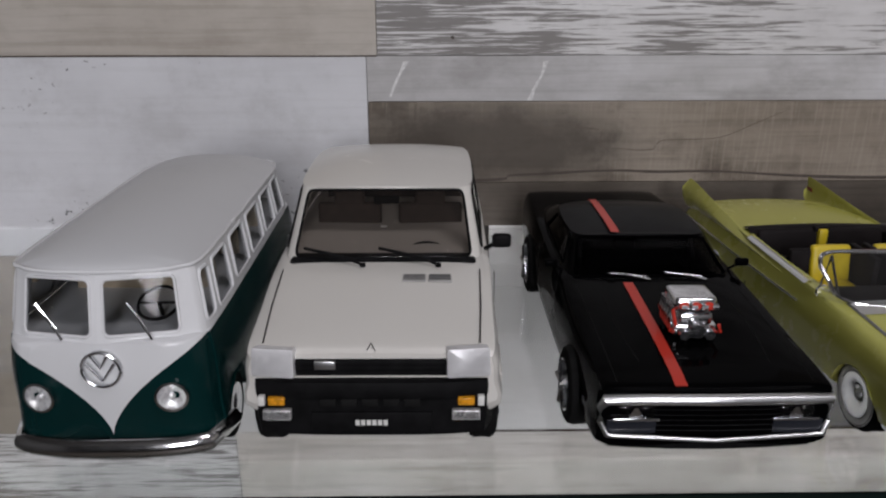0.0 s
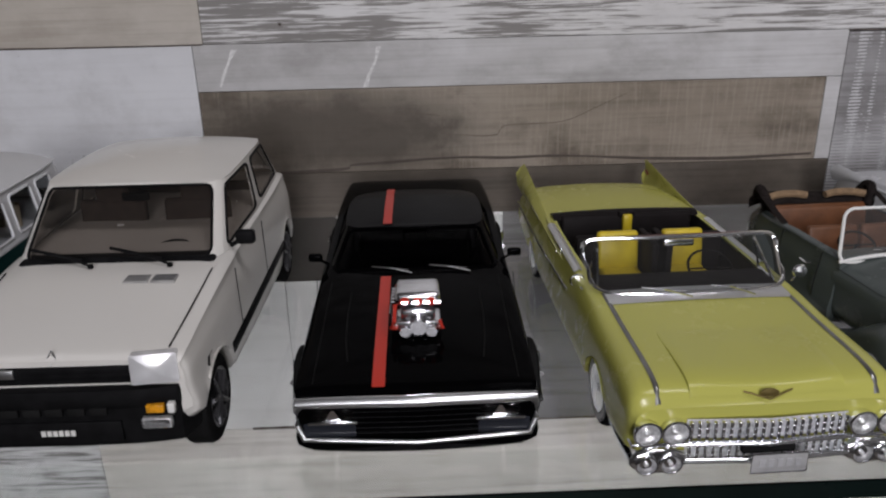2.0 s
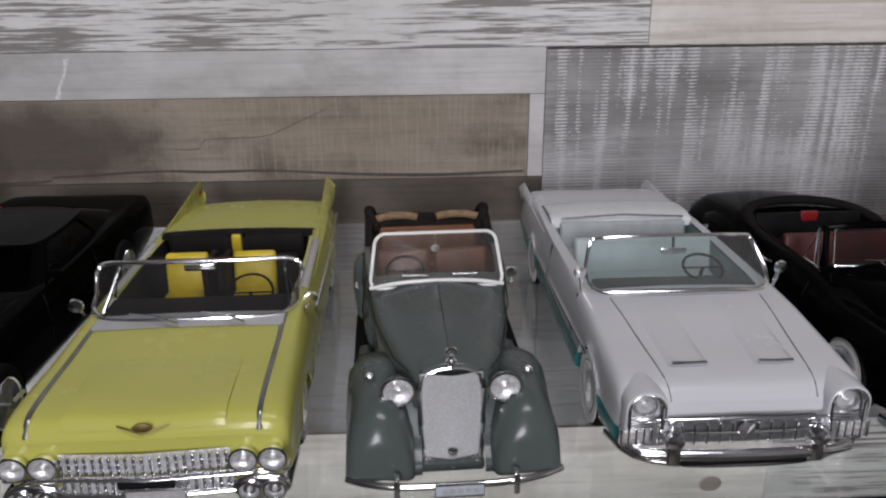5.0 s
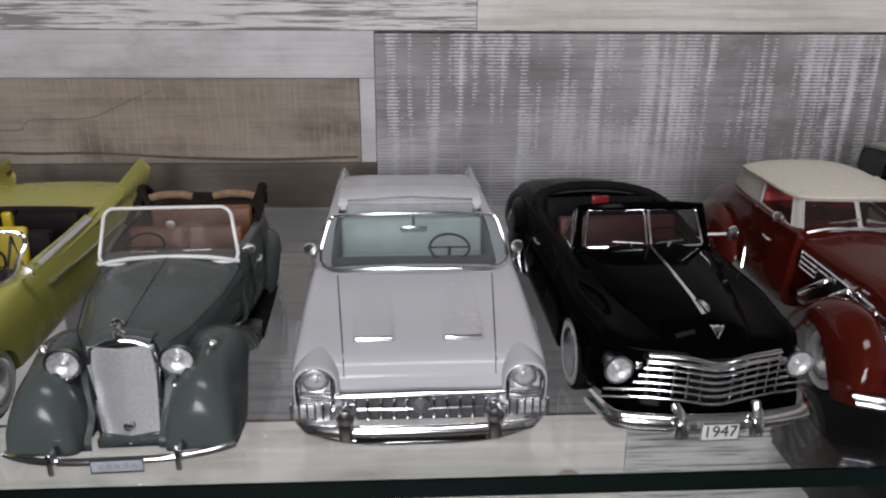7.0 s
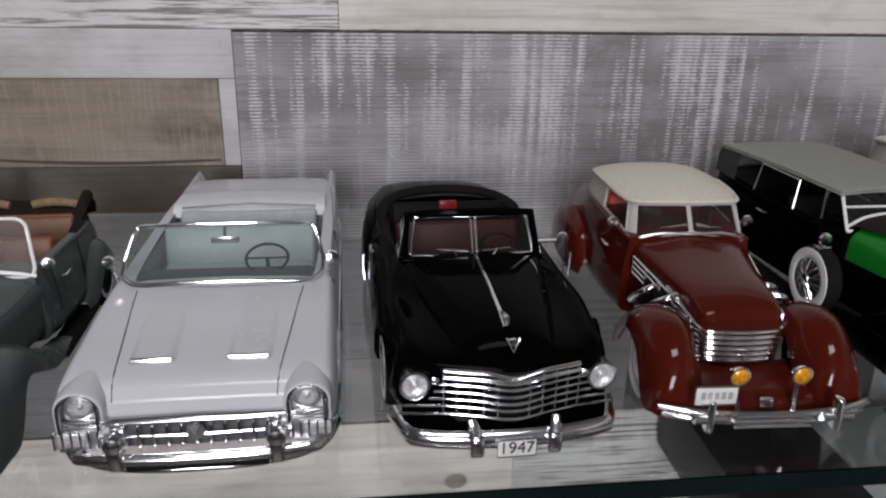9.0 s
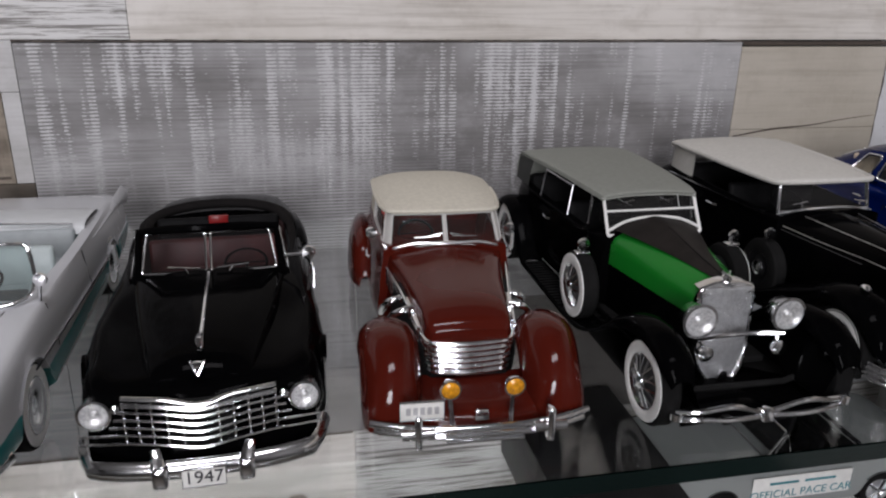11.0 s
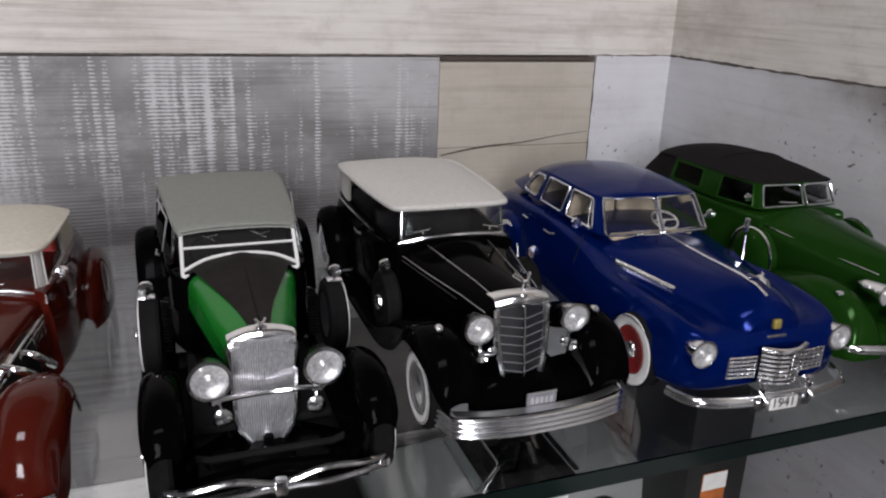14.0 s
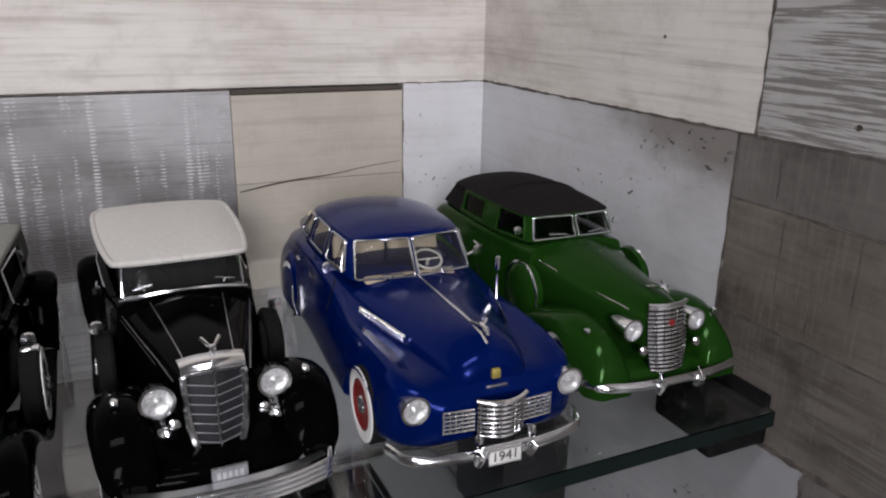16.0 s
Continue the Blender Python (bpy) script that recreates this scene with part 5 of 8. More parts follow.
pair("fender_spear", skin([[(p[0], p[1], p[2] + (0.5 if i == 1 else 0)) for i, p in enumerate(r)] for r in zip(*spear)], 3, 2), plain("dull_chrome", (0.22, 0.22, 0.21), 0.3, metal=0.8), finned, "dull chrome spear along the wing top")
# nose
for z0, z1, ww in ((26.5, 36.0, 33), (17.5, 24.8, 33)):
    gr = add("grille", sheet([[(u * ww, 5.2 - 2.2 * (1 - abs(u)), z) for z in (z0, z1)] for u in np.linspace(-1, 1, 9)]), REFLECTOR, finned, "chrome grille of small studs")
    studs = []
    for i in range(21):
        for j in range(3):
            u = -0.96 + 1.92 * i / 20
            studs.append(block(u * ww - 0.8, u * ww + 0.8, 2.8 - 2.2 * (1 - abs(u)), 5.2 - 2.2 * (1 - abs(u)), z0 + 0.5 + (z1 - z0 - 0.6) / 3 * j, z0 + 0.3 + (z1 - z0 - 0.6) / 3 * (j + 0.94), 0.3, 1))
    add("grille_studs", join(*studs), CHROME, gr, "rows of bright studs")
add("grille_bar", ribbon([(u * 41, 3.6 - 2.4 * (1 - abs(u)), 25.6) for u in np.linspace(-1, 1, 21)], 2.2, 2.2), CHROME, finned, "pointed chrome bar across the grille")
add("lower_bar", ribbon([(u * 34, 4.0 - 2.4 * (1 - abs(u)), 17) for u in np.linspace(-1, 1, 21)], 3.2, 2.4), CHROME, finned, "chrome lower bumper bar")
add("grille_shadow", block(-11, 11, 0.6, 3.4, 20.5, 24.2, 0.6), DARK, finned)
for s in (-1, 1):
    for x in (38.2, 49.6):
        lamp(finned, s * x, 2.2, 31.6, 5.8, deep=9)
    pod = add("bumper_pod", join(skin([[(s * (44 + (w + 0) * math.cos(a)), y, 17.5 + h * math.sin(a)) for a in np.linspace(0, 2 * math.pi, 12, endpoint=False)] for y, w, h in ((2, 10, 4.5), (3, 12, 6), (8, 12.5, 6.6), (24, 12.8, 6.2), (34, 12, 5))], 3, 2, wrap=True, caps=True)), CHROME, finned, "chrome bumper end with twin lamps")
    for x in (39.5, 49.5):
        lamp(pod, s * x, 0.8, 17.2, 4.6, name="fog_light", deep=4)
    add("headlight_shelf", block(s * 44 - 11.5, s * 44 + 11.5, 4, 20, 23.6, 25.6, 0.9), CHROME, finned)
add("bonnet_emblem", join(tube([(-10, 8.4, 46.0), (0, 5.4, 43.6), (10, 8.4, 46.0)], 0.4, n=6), moved(lathe([(0.2, 0), (2.4, 0), (2.5, -0.6), (0.2, -1.2)], (0, 0, 0), "y", 16), Matrix.Translation((0, 7.4, 45.6)) @ Matrix.Diagonal((1.6, 1, 0.8, 1)))), plain("dark_gold", (0.20, 0.15, 0.05), 0.4, metal=0.6), finned, "winged bonnet emblem")
number_plate(finned, 4, -0.8, 16.8, 23, 9.5, face=plain("plate_grey", (0.36, 0.36, 0.36), 0.4))
bulge = [lay(FBODY, [(x, y) for y in (8, 11, 18, 28, 42, 60)], 0.0) for x in (-32, -30.2, -16, 0, 16, 30.2, 32)]
add("bonnet_bulge", skin([[(p[0], p[1], p[2] + (h if 0 < i < 6 else -0.4)) for i, p in enumerate(r)] for r, h in zip(zip(*bulge), (0.8, 1.8, 1.8, 1.3, 0.6, -0.4))], 4, 3), LIME, finned, "raised middle of the bonnet")
# windscreen
NARROW = 0.99
WS = [(-50, 106, 60), (-49.5, 98, 55), (-41, 91, 52.8), (-20, 87.5, 53.6), (0, 86.8, 53.8), (20, 87.5, 53.6), (41, 91, 52.8), (49.5, 98, 55), (50, 106, 60)]
WT = [(-52, 113, 66), (-50.5, 116, 71), (-44, 116, 73.4), (-22, 113.5, 74), (0, 113, 74.2), (22, 113.5, 74), (44, 116, 73.4), (50.5, 116, 71), (52, 113, 66)]
WS, WT = ([(p[0] * NARROW, p[1], p[2]) for p in q] for q in (WS, WT))
ws = add("windscreen", skin([WS, [tuple((np.array(a) + np.array(b)) / 2) for a, b in zip(WS, WT)], WT], 3, 4), glass("dim_window", (0.6, 0.62, 0.62), 0.015, 1.2, clear=1, milky=0.02), finned, "wrap-round clear windscreen")
ws.visible_shadow = False
add("windscreen_frame", tube(np.concatenate([spline(WS, 4), spline(WT, 4)[::-1]]), 1.15, closed=True, n=8), CHROME, ws, "chrome windscreen frame")
add("cowl_panel", skin([[(u * 45, y, z - 0.8 * u * u) for u in np.linspace(-1, 1, 7)] for y, z in ((80, 53.0), (84, 53.7), (94, 53.9))], 3, 2), SATIN, finned, "chrome cowl vent")
wiper(finned, (-28, 86.5, 58), (-6, 85, 55.6), (-4, 81, 54.2))
wiper(finned, (6, 86, 58), (26, 86, 55.6), (27, 81, 54.0))
YSEAT = plain("yellow_vinyl", (0.62, 0.47, 0.02), 0.4, vary=0.12)
BKTRIM = deep(plain("black_vinyl", (0.012, 0.010, 0.010), 0.5))
for x in (-19, 19):
    st = seat(finned, x - 12, x + 12, 136, 158, 24, 60, YSEAT)
    add("seat_side", block(-6 if x < 0 else 2, -2 if x < 0 else 6, 137, 166, 25, 60, 1.5), BKTRIM, st, "black seat panel")
add("front_bench_back", block(-43, 43, 160, 166, 26, 57, 2.0), BKTRIM, finned, "black bench back")
rb = seat(finned, -42, 42, 184, 206, 24, 54, BKTRIM, "rear_bench")
add("seat_panel", block(-3, 3, 203, 212, 36, 54.6, 1.2), YSEAT, rb, "yellow centre panel")
add("hood_cover", skin([[(u * 47, y, z - 1.5 * u * u) for u in np.linspace(-1, 1, 9)] for y, z in ((207, 52.5), (211, 55), (216, 55), (219, 52.8))], 3, 2), BKTRIM, finned, "folded black soft top edge")
add("hood_badge", block(-5, 5, 205.5, 209, 52, 56, 0.8), BKTRIM, finned)
steering(finned, 22, 124, 50, 12, BKTRIM, 35)
add("dashboard", block(-46, 46, 93, 116, 40, 53.4, 3, 3), BKTRIM, finned)
add("rear_view_mirror", join(block(-8, 8, 115, 117, 67.5, 71.5, 0.9), tube([(0, 114, 73.5), (0, 116, 70)], 0.5, n=5)), CHROME, finned, "white-lit chrome mirror")
add("sun_visor", block(-36, 36, 117, 122, 71.6, 72.4, 0.3), plain("dark_red_vinyl", (0.10, 0.008, 0.008), 0.5), finned, "dark red visor strip")
pair("quarter_light", join(tube([(45.5, 101, 52), (42, 120, 69), (46, 119, 52)], 0.9, closed=True, n=6)), CHROME, finned)
pair("side_moulding", tube([(56.9, 120, 42), (57.2, 200, 38), (55.5, 300, 35)], 0.8, n=6), CHROME, finned)
pair("wing_mirror", join(lathe([(0.3, -1.4), (3.4, -1.2), (3.8, 0), (0.2, 1.2)], (57, 98, 58), "y", 16), tube([(54, 99, 52), (57, 98, 57)], 0.7, n=5)), CHROME, finned)
pair("door_sill_trim", skin([[(47.5, y, 51.6), (50, y, 52.6), (52.4, y, 51.0)] for y in (124, 160, 200)], 3, 2), SATIN, finned, "bright door-top trim")
squash(finned, 0.955)
four_wheels(finned, 48.5, 58, 233, 17.8, 13, "cap", 0.86)


# ---- the grey-green cabriolet ----
tourer = thing("model_cabriolet", (0.4282, 0.183, 0), "grey-green vintage model cabriolet, open, with tan seats", "model car", SHELF_CARS, turn=2.4)
SAGE = paint("sage_lacquer", (0.074, 0.088, 0.085), 0.24, 0.35)
# bonnet and tub
add("bonnet", hull([(24, 22, 13, 38, 16, 50, 15.5, 56, 9.5, 58.5), (40, 22, 20, 38, 23.5, 50.5, 22.5, 57, 13, 59.8), (60, 22, 25, 38.5, 28.5, 51, 27, 57.4, 16, 60.3), (75, 22, 28, 39, 31.5, 51.5, 30, 57.6, 18, 60.6), (104, 22, 31, 40, 35, 52, 34, 57.6, 21, 61.2), (108, 22, 32, 40, 35.5, 52, 34.5, 57.6, 22, 61.2)]), SAGE, tourer, "tapering bonnet with centre hinge")
add("body", hull([(105, 20, 34, 38, 36, 54, 34, 60, 30, 62), (125, 18, 36, 38, 38.5, 55, 36.5, 60.5, 33, 61), (165, 18, 37, 38, 40, 55, 38, 60.5, 35, 61), (200, 18, 36, 38, 39.5, 55, 37.5, 60.5, 33, 61.5), (225, 22, 30, 38, 34, 52, 31, 57, 24, 59), (240, 28, 20, 38, 26, 46, 23, 49, 16, 50)],
                 drop=lambda x, y, z: abs(x) < 33 and 113 < y < 207 and z > 55), SAGE, tourer)
add("tub", join(sheet([[(-33.5, y, 60), (-33, y, 24), (33, y, 24), (33.5, y, 60)] for y in (112, 208)]), sheet([[(x, 208, z) for z in (60, 24)] for x in (-33, 33)])), TAN_LEATHER, tourer, "tan interior trim")
for s in (-1, 1):
    wing = add("front_wing", dome([(2.2, 31, 9.5, 12, 14), (3, 31, 12.2, 11.5, 23), (6, 31, 14.2, 11, 34), (14, 31, 15.2, 11, 43), (30, 31, 15.4, 11, 47.5), (48, 30.5, 15.2, 30, 47), (66, 32, 13, 24, 40), (84, 34, 10, 15, 27), (104, 36, 8, 12, 17), (118, 37, 7, 11, 15)], s), SAGE, tourer, "rounded front wing")
    add("rear_wing", dome([(158, 38, 4, 14, 20), (168, 38.5, 6.5, 16, 36), (184, 39, 8, 32, 46), (200, 38, 8, 34, 45), (218, 36, 8, 22, 37), (236, 33, 7, 16, 24), (243, 32, 5, 16, 19)], s), SAGE, tourer, "rounded rear wing")
    add("running_board", block(s * 39 - 6, s * 39 + 6, 100, 166, 11, 14, 1), RUBBER, tourer)
    lamp(tourer, s * 22.5, 18, 47.5, 7.4, deep=9)
    add("horn", lathe([(0.5, 6), (1.2, 2), (2.4, -1), (2.6, -1.4), (0.3, -0.4)], (s * 22.5, 17, 37.5), "y", 16), CHROME, tourer, "small chrome horn")
    add("side_light", lathe([(0.3, 3), (1.6, 2), (2.2, 0), (1.6, -1.6), (0.2, -2.2)], (s * 34.5, 30, 48.2), "y", 14), CHROME, tourer)
    add("overrider", block(s * 24.5 - 1.3, s * 24.5 + 1.3, -5.4, 0, 7.5, 18.5, 0.9), CHROME, tourer)
add("radiator_surround", join(*[tube([(s * 12.4, 19, 9.5), (s * 13.4, 20, 28), (s * 13.6, 20.6, 46), (s * 12, 21, 53), (s * 5.5, 21, 56), (0, 20.4, 57)], 1.3, n=8) for s in (-1, 1)], tube([(-12.4, 19, 9.5), (0, 16, 7.5), (12.4, 19, 9.5)], 1.2, n=8)), CHROME, tourer, "chrome radiator shell")
add("radiator_top", skin([[(u * w, y, z - 3 * u * u) for u in np.linspace(-1, 1, 7)] for y, w, z in ((20, 11.4, 56), (22, 12.4, 59.2), (28, 12.8, 59.4))], 3, 2), SAGE, tourer)
GRID = plain("grille_mesh", (0.78, 0.79, 0.80), 0.3, metal=0.55, vary=0.12, scale=900)
rg = add("radiator_grille", sheet([[(u * (12.0 + 0.035 * (z - 17)), 20.5 - 3.0 * (1 - abs(u)), z) for z in np.linspace(10, 54.5, 9)] for u in (-1, -0.5, 0, 0.5, 1)]), GRID, tourer, "pale fine-mesh grille with dark cross bars")
fine = []
for k in range(39):
    z = 11 + 1.1 * k
    fine.append(tube([(-12, 20.3, z), (0, 17.3, z), (12, 20.3, z)], 0.13, n=3))
add("mesh_wire", join(*fine), SATIN, rg)
pair("front_apron", skin([[(x, y, z) for x in (13.4, 18, 26, 34)] for y, z in ((9, 9), (10, 14), (17, 20), (24, 34), (30, 44))], 3, 2), SAGE, tourer, "grey-green apron beside the radiator")
add("lower_apron", block(-14, 14, 15, 22, 5, 10, 1.5), SAGE, tourer)
add("radiator_badge", lathe([(0.2, 0), (2.2, 0), (2.2, -0.8), (0.2, -1.2)], (0, 16.2, 16), "y", 14), CHROME, tourer)
add("radiator_cap", join(lathe([(0.3, 0), (2.4, 0), (2.4, 2), (1.2, 3), (1, 4.5), (0.2, 4.6)], (0, 21.5, 58.2), "z", 14), tube([(2.1 * math.cos(a), 21.5, 64.4 + 2.1 * math.sin(a)) for a in np.linspace(0, 2 * math.pi, 18, endpoint=False)], 0.6, closed=True, n=5), *[tube([(0, 21.5, 64.4), (2.1 * math.sin(a), 21.5, 64.4 + 2.1 * math.cos(a))], 0.6, n=5) for a in (0, 2.094, 4.189)]), CHROME, tourer, "chrome radiator ornament")
add("bumper", ribbon([(u * 45, -3.0 + 8 * abs(u) ** 3.5, 12.8) for u in np.linspace(-1, 1, 25)], 3.6, 1.8), CHROME, tourer, "slim chrome bumper")
number_plate(tourer, 1, -5.0, 11.8, 20, 6.2, face=plain("plate_blue_grey", (0.45, 0.50, 0.56), 0.4), frame_mat=INK)
add("hinge_line", tube([(0, 27, 59.2), (0, 60, 60.6), (0, 106, 61.4)], 0.15, n=4), DARK, tourer)
pair("bonnet_seam", tube([(17.6, 27, 51.5), (24, 40, 51.6), (32.0, 75, 52), (35.0, 106, 53)], 0.25, n=4), DARK, tourer)
a, b, c, d = (-35, 105.5, 56.5), (35, 105.5, 56.5), (31, 114, 85.5), (-31, 114, 85.5)
g, o = pane(a, b, c, d, r=0.36, bulge=(0, -2.5, 1.5))
ws = add("windscreen", g, glass("smoky_window", (0.62, 0.58, 0.55), 0.03, 1.12, clear=1, milky=0.06), tourer)
ws.visible_shadow = False
add("windscreen_frame", tube(o, 0.95, closed=True, n=8), WHITEPAINT, ws, "white windscreen frame")
add("windscreen_base", tube(spline([(-35, 105.5, 57), (-19, 104.2, 60.2), (0, 103.4, 61.4), (19, 104.2, 60.2), (35, 105.5, 57)], 5), 1.15, n=8), WHITEPAINT, ws, "white windscreen base")
wiper(tourer, (-18, 104.5, 64.5), (-5, 104, 64.5), (-12, 103.6, 62.5))
wiper(tourer, (8, 104, 64.5), (21, 104.5, 64.5), (14, 103.6, 62.5))
add("rear_view_mirror", join(lathe([(0.2, -0.6), (2.2, -0.4), (2.4, 0.4), (0.2, 0.8)], (0, 115.5, 75.5), "y", 14), tube([(0, 116, 85), (0, 116, 76)], 0.5, n=5)), SATIN, tourer)
for x in (-16, 16):
    seat(tourer, x - 15, x + 15, 128, 148, 30, 63, TAN_LEATHER)
seat(tourer, -30, 30, 176, 196, 30, 63, TAN_LEATHER, "rear_bench")
steering(tourer, -16, 122, 60, 10, BLACKPLASTIC, 35)
HOODB = deep(plain("dark_hood_cloth", (0.016, 0.013, 0.012), 0.9, vary=0.3, scale=300, relief=0.4))
add("folded_hood", skin([[(x, y + 3 * (1 - (x / 37) ** 2), z + 1.2 * math.sin(x * 0.4)) for x in (-37, -28, -14, 0, 14, 28, 37)] for y, z in ((203, 58), (202, 63), (206, 67), (216, 68), (222, 64), (221, 58))], 4, 4), HOODB, tourer, "folded dark fabric hood")
pair("hood_side", skin([[(x, y, z) for y, z in ((168, 60.5), (180, 64), (196, 69), (212, 72))] for x in (34, 36.5, 38.5)] , 3, 3), HOODB, tourer, "dark hood side roll")
add("hood_lining", block(-30, 30, 199, 203, 58, 64, 1.5), TAN_LEATHER, tourer, "tan hood lining")
pair("hood_roll", tube(spline([(6, 207, 68.5), (14, 208, 69.6), (24, 208, 69.4), (32, 206, 68)], 4), 2.6, n=8), plain("tan_cloth", (0.22, 0.145, 0.08), 0.85, vary=0.2, scale=300), tourer, "tan cloth roll of the folded hood")
pair("hood_horn", tube(spline([(31, 200, 62), (34.5, 203, 69), (36, 208, 73.5), (35, 214, 72), (33, 219, 64)], 4), 3.0, n=8), HOODB, tourer, "dark end of the folded hood")
pair("door_seam", join(tube([(37.2, 118, 58), (39.8, 118, 38), (37.6, 122, 22), (38, 140, 17.5), (38.6, 160, 19), (40.6, 164, 38), (38.8, 164, 58)], 0.4, n=4)), DARK, tourer)
pair("door_handle", tube([(40.6, 122, 50), (42.5, 124, 50), (42.5, 131, 50)], 0.7, n=6), CHROME, tourer)
add("wing_mirror", join(lathe([(0.3, -1.2), (2.9, -1.0), (3.2, 0), (0.2, 1.2)], (39.5, 110, 62), "y", 16), tube([(33, 111, 60), (39.5, 110, 62)], 0.6, n=5)), CHROME, tourer)

squash(tourer, 0.93)
for ob in tourer.children_recursive:  # a short tail
    if ob.type == "MESH":
        for v in ob.data.vertices:
            v.co.y -= 0.14 * max(0, v.co.y - 0.116)
            v.co.z -= 0.0022 * min(1, max(0, (v.co.y - 0.15) / 0.03)) if v.co.z > 0.045 else 0
for y in (36, 188):
    for s in (-1, 1):
        wheel(tourer, s * (36 if y < 100 else 38), y, 19.5, 9, "steel", 0.8)


# ---- the white and teal convertible ----
pearl = thing("model_convertible", (0.5495, 0.186, 0), "white and teal open model convertible with chrome toothed grille", "model car", SHELF_CARS, turn=0.6)
PEARL = two_tone("pearl_two_tone", (0.53, 0.54, 0.56), (0.02, 0.17, 0.17), 27, 0.0, 45, 1.0)
GREYSEAM = plain("seam_grey", (0.16, 0.16, 0.165), 0.6)
PW = paint("pearl_white", (0.53, 0.54, 0.56), 0.22, 0.4)
TEAL = plain("teal_vinyl", (0.24, 0.325, 0.33), 0.45, vary=0.1)
PN = [(7.2, 22, 46, 29, 50, 35, 49, 36.5, 36, 36.5), (9, 20, 47, 30, 51, 40, 50, 41, 36, 41.2), (17, 16, 49, 30, 53, 45, 51, 46, 36, 46.2), (45, 13, 50, 30, 54, 47.5, 51.5, 48.8, 38, 49), (84, 12, 50, 30, 54.5, 49, 52, 52, 42, 53), (165, 12, 50, 30, 54.5, 48, 51.5, 50.5, 45, 50.5),
      (220, 12, 50, 30, 54.5, 47, 51, 50.5, 44, 51), (270, 13, 49, 30, 53.5, 46, 50, 49.5, 40, 50), (298, 16, 47, 30, 51, 42, 47.5, 45, 36, 45), (308, 22, 45, 30, 48, 36, 44, 38, 34, 38)]
PBODY = hull(PN, [(56, 18, 22), (226, 16, 19)], drop=lambda x, y, z: abs(x) < 44 and 104 < y < 206 and z > 46)
add("body", PBODY, PEARL, pearl, "white upper and teal lower body")
add("tub", join(sheet([[(-44.5, y, 49.5), (-44, y, 22), (44, y, 22), (44.5, y, 49.5)] for y in (103, 207)]), sheet([[(x, 207, z) for z in (49.5, 22)] for x in (-44, 44)])), TEAL, pearl, "teal interior trim")
pair("tail_fin", skin([[(x, y, z) for x, z in ((50.5, zb), (51.8, (zb + zt) / 2), (49.0, zt), (47.6, zt - 0.4), (45, zb + 1))] for y, zb, zt in ((200, 46, 47.5), (240, 44, 47.5), (275, 42, 48), (300, 38, 48), (308, 36, 48), (312, 40, 47))], 4, 3, wrap=True, caps=True), PW, pearl, "low white tail fin")
pair("bonnet_seam", tube(lay(PBODY, [(31 + 0.095 * (y - 8), y) for y in (8, 12, 18, 28, 40, 55, 70, 84)], 0.05), 0.4, n=4), GREYSEAM, pearl)
scoop = [lay(PBODY, [(x + 0.03 * (y - 24), y) for y in (24, 30, 42, 56, 70, 82)], 0.0) for x in (9.6, 13, 19, 25, 28.4)]
pair("scoop", skin([[(p[0], p[1], p[2] + h * (0, 0.85, 1, 0.85, 0)[i] - 0.12) for i, p in enumerate(r)] for r, h in zip(zip(*scoop), (2.2, 2.0, 1.4, 0.8, 0.3, 0.0))], 4, 4), PW, pearl, "low wedge-shaped bonnet scoop")
mouth = lay(PBODY, [(11.4, 23.6), (19, 23.2), (26.6, 23.6)], 1.7)
pair("scoop_mouth", join(tube(mouth, 1.0, n=8), tube([(x, y + 0.8, z - 1.4) for x, y, z in mouth], 0.7, n=6)), CHROME, pearl, "chrome scoop lip")
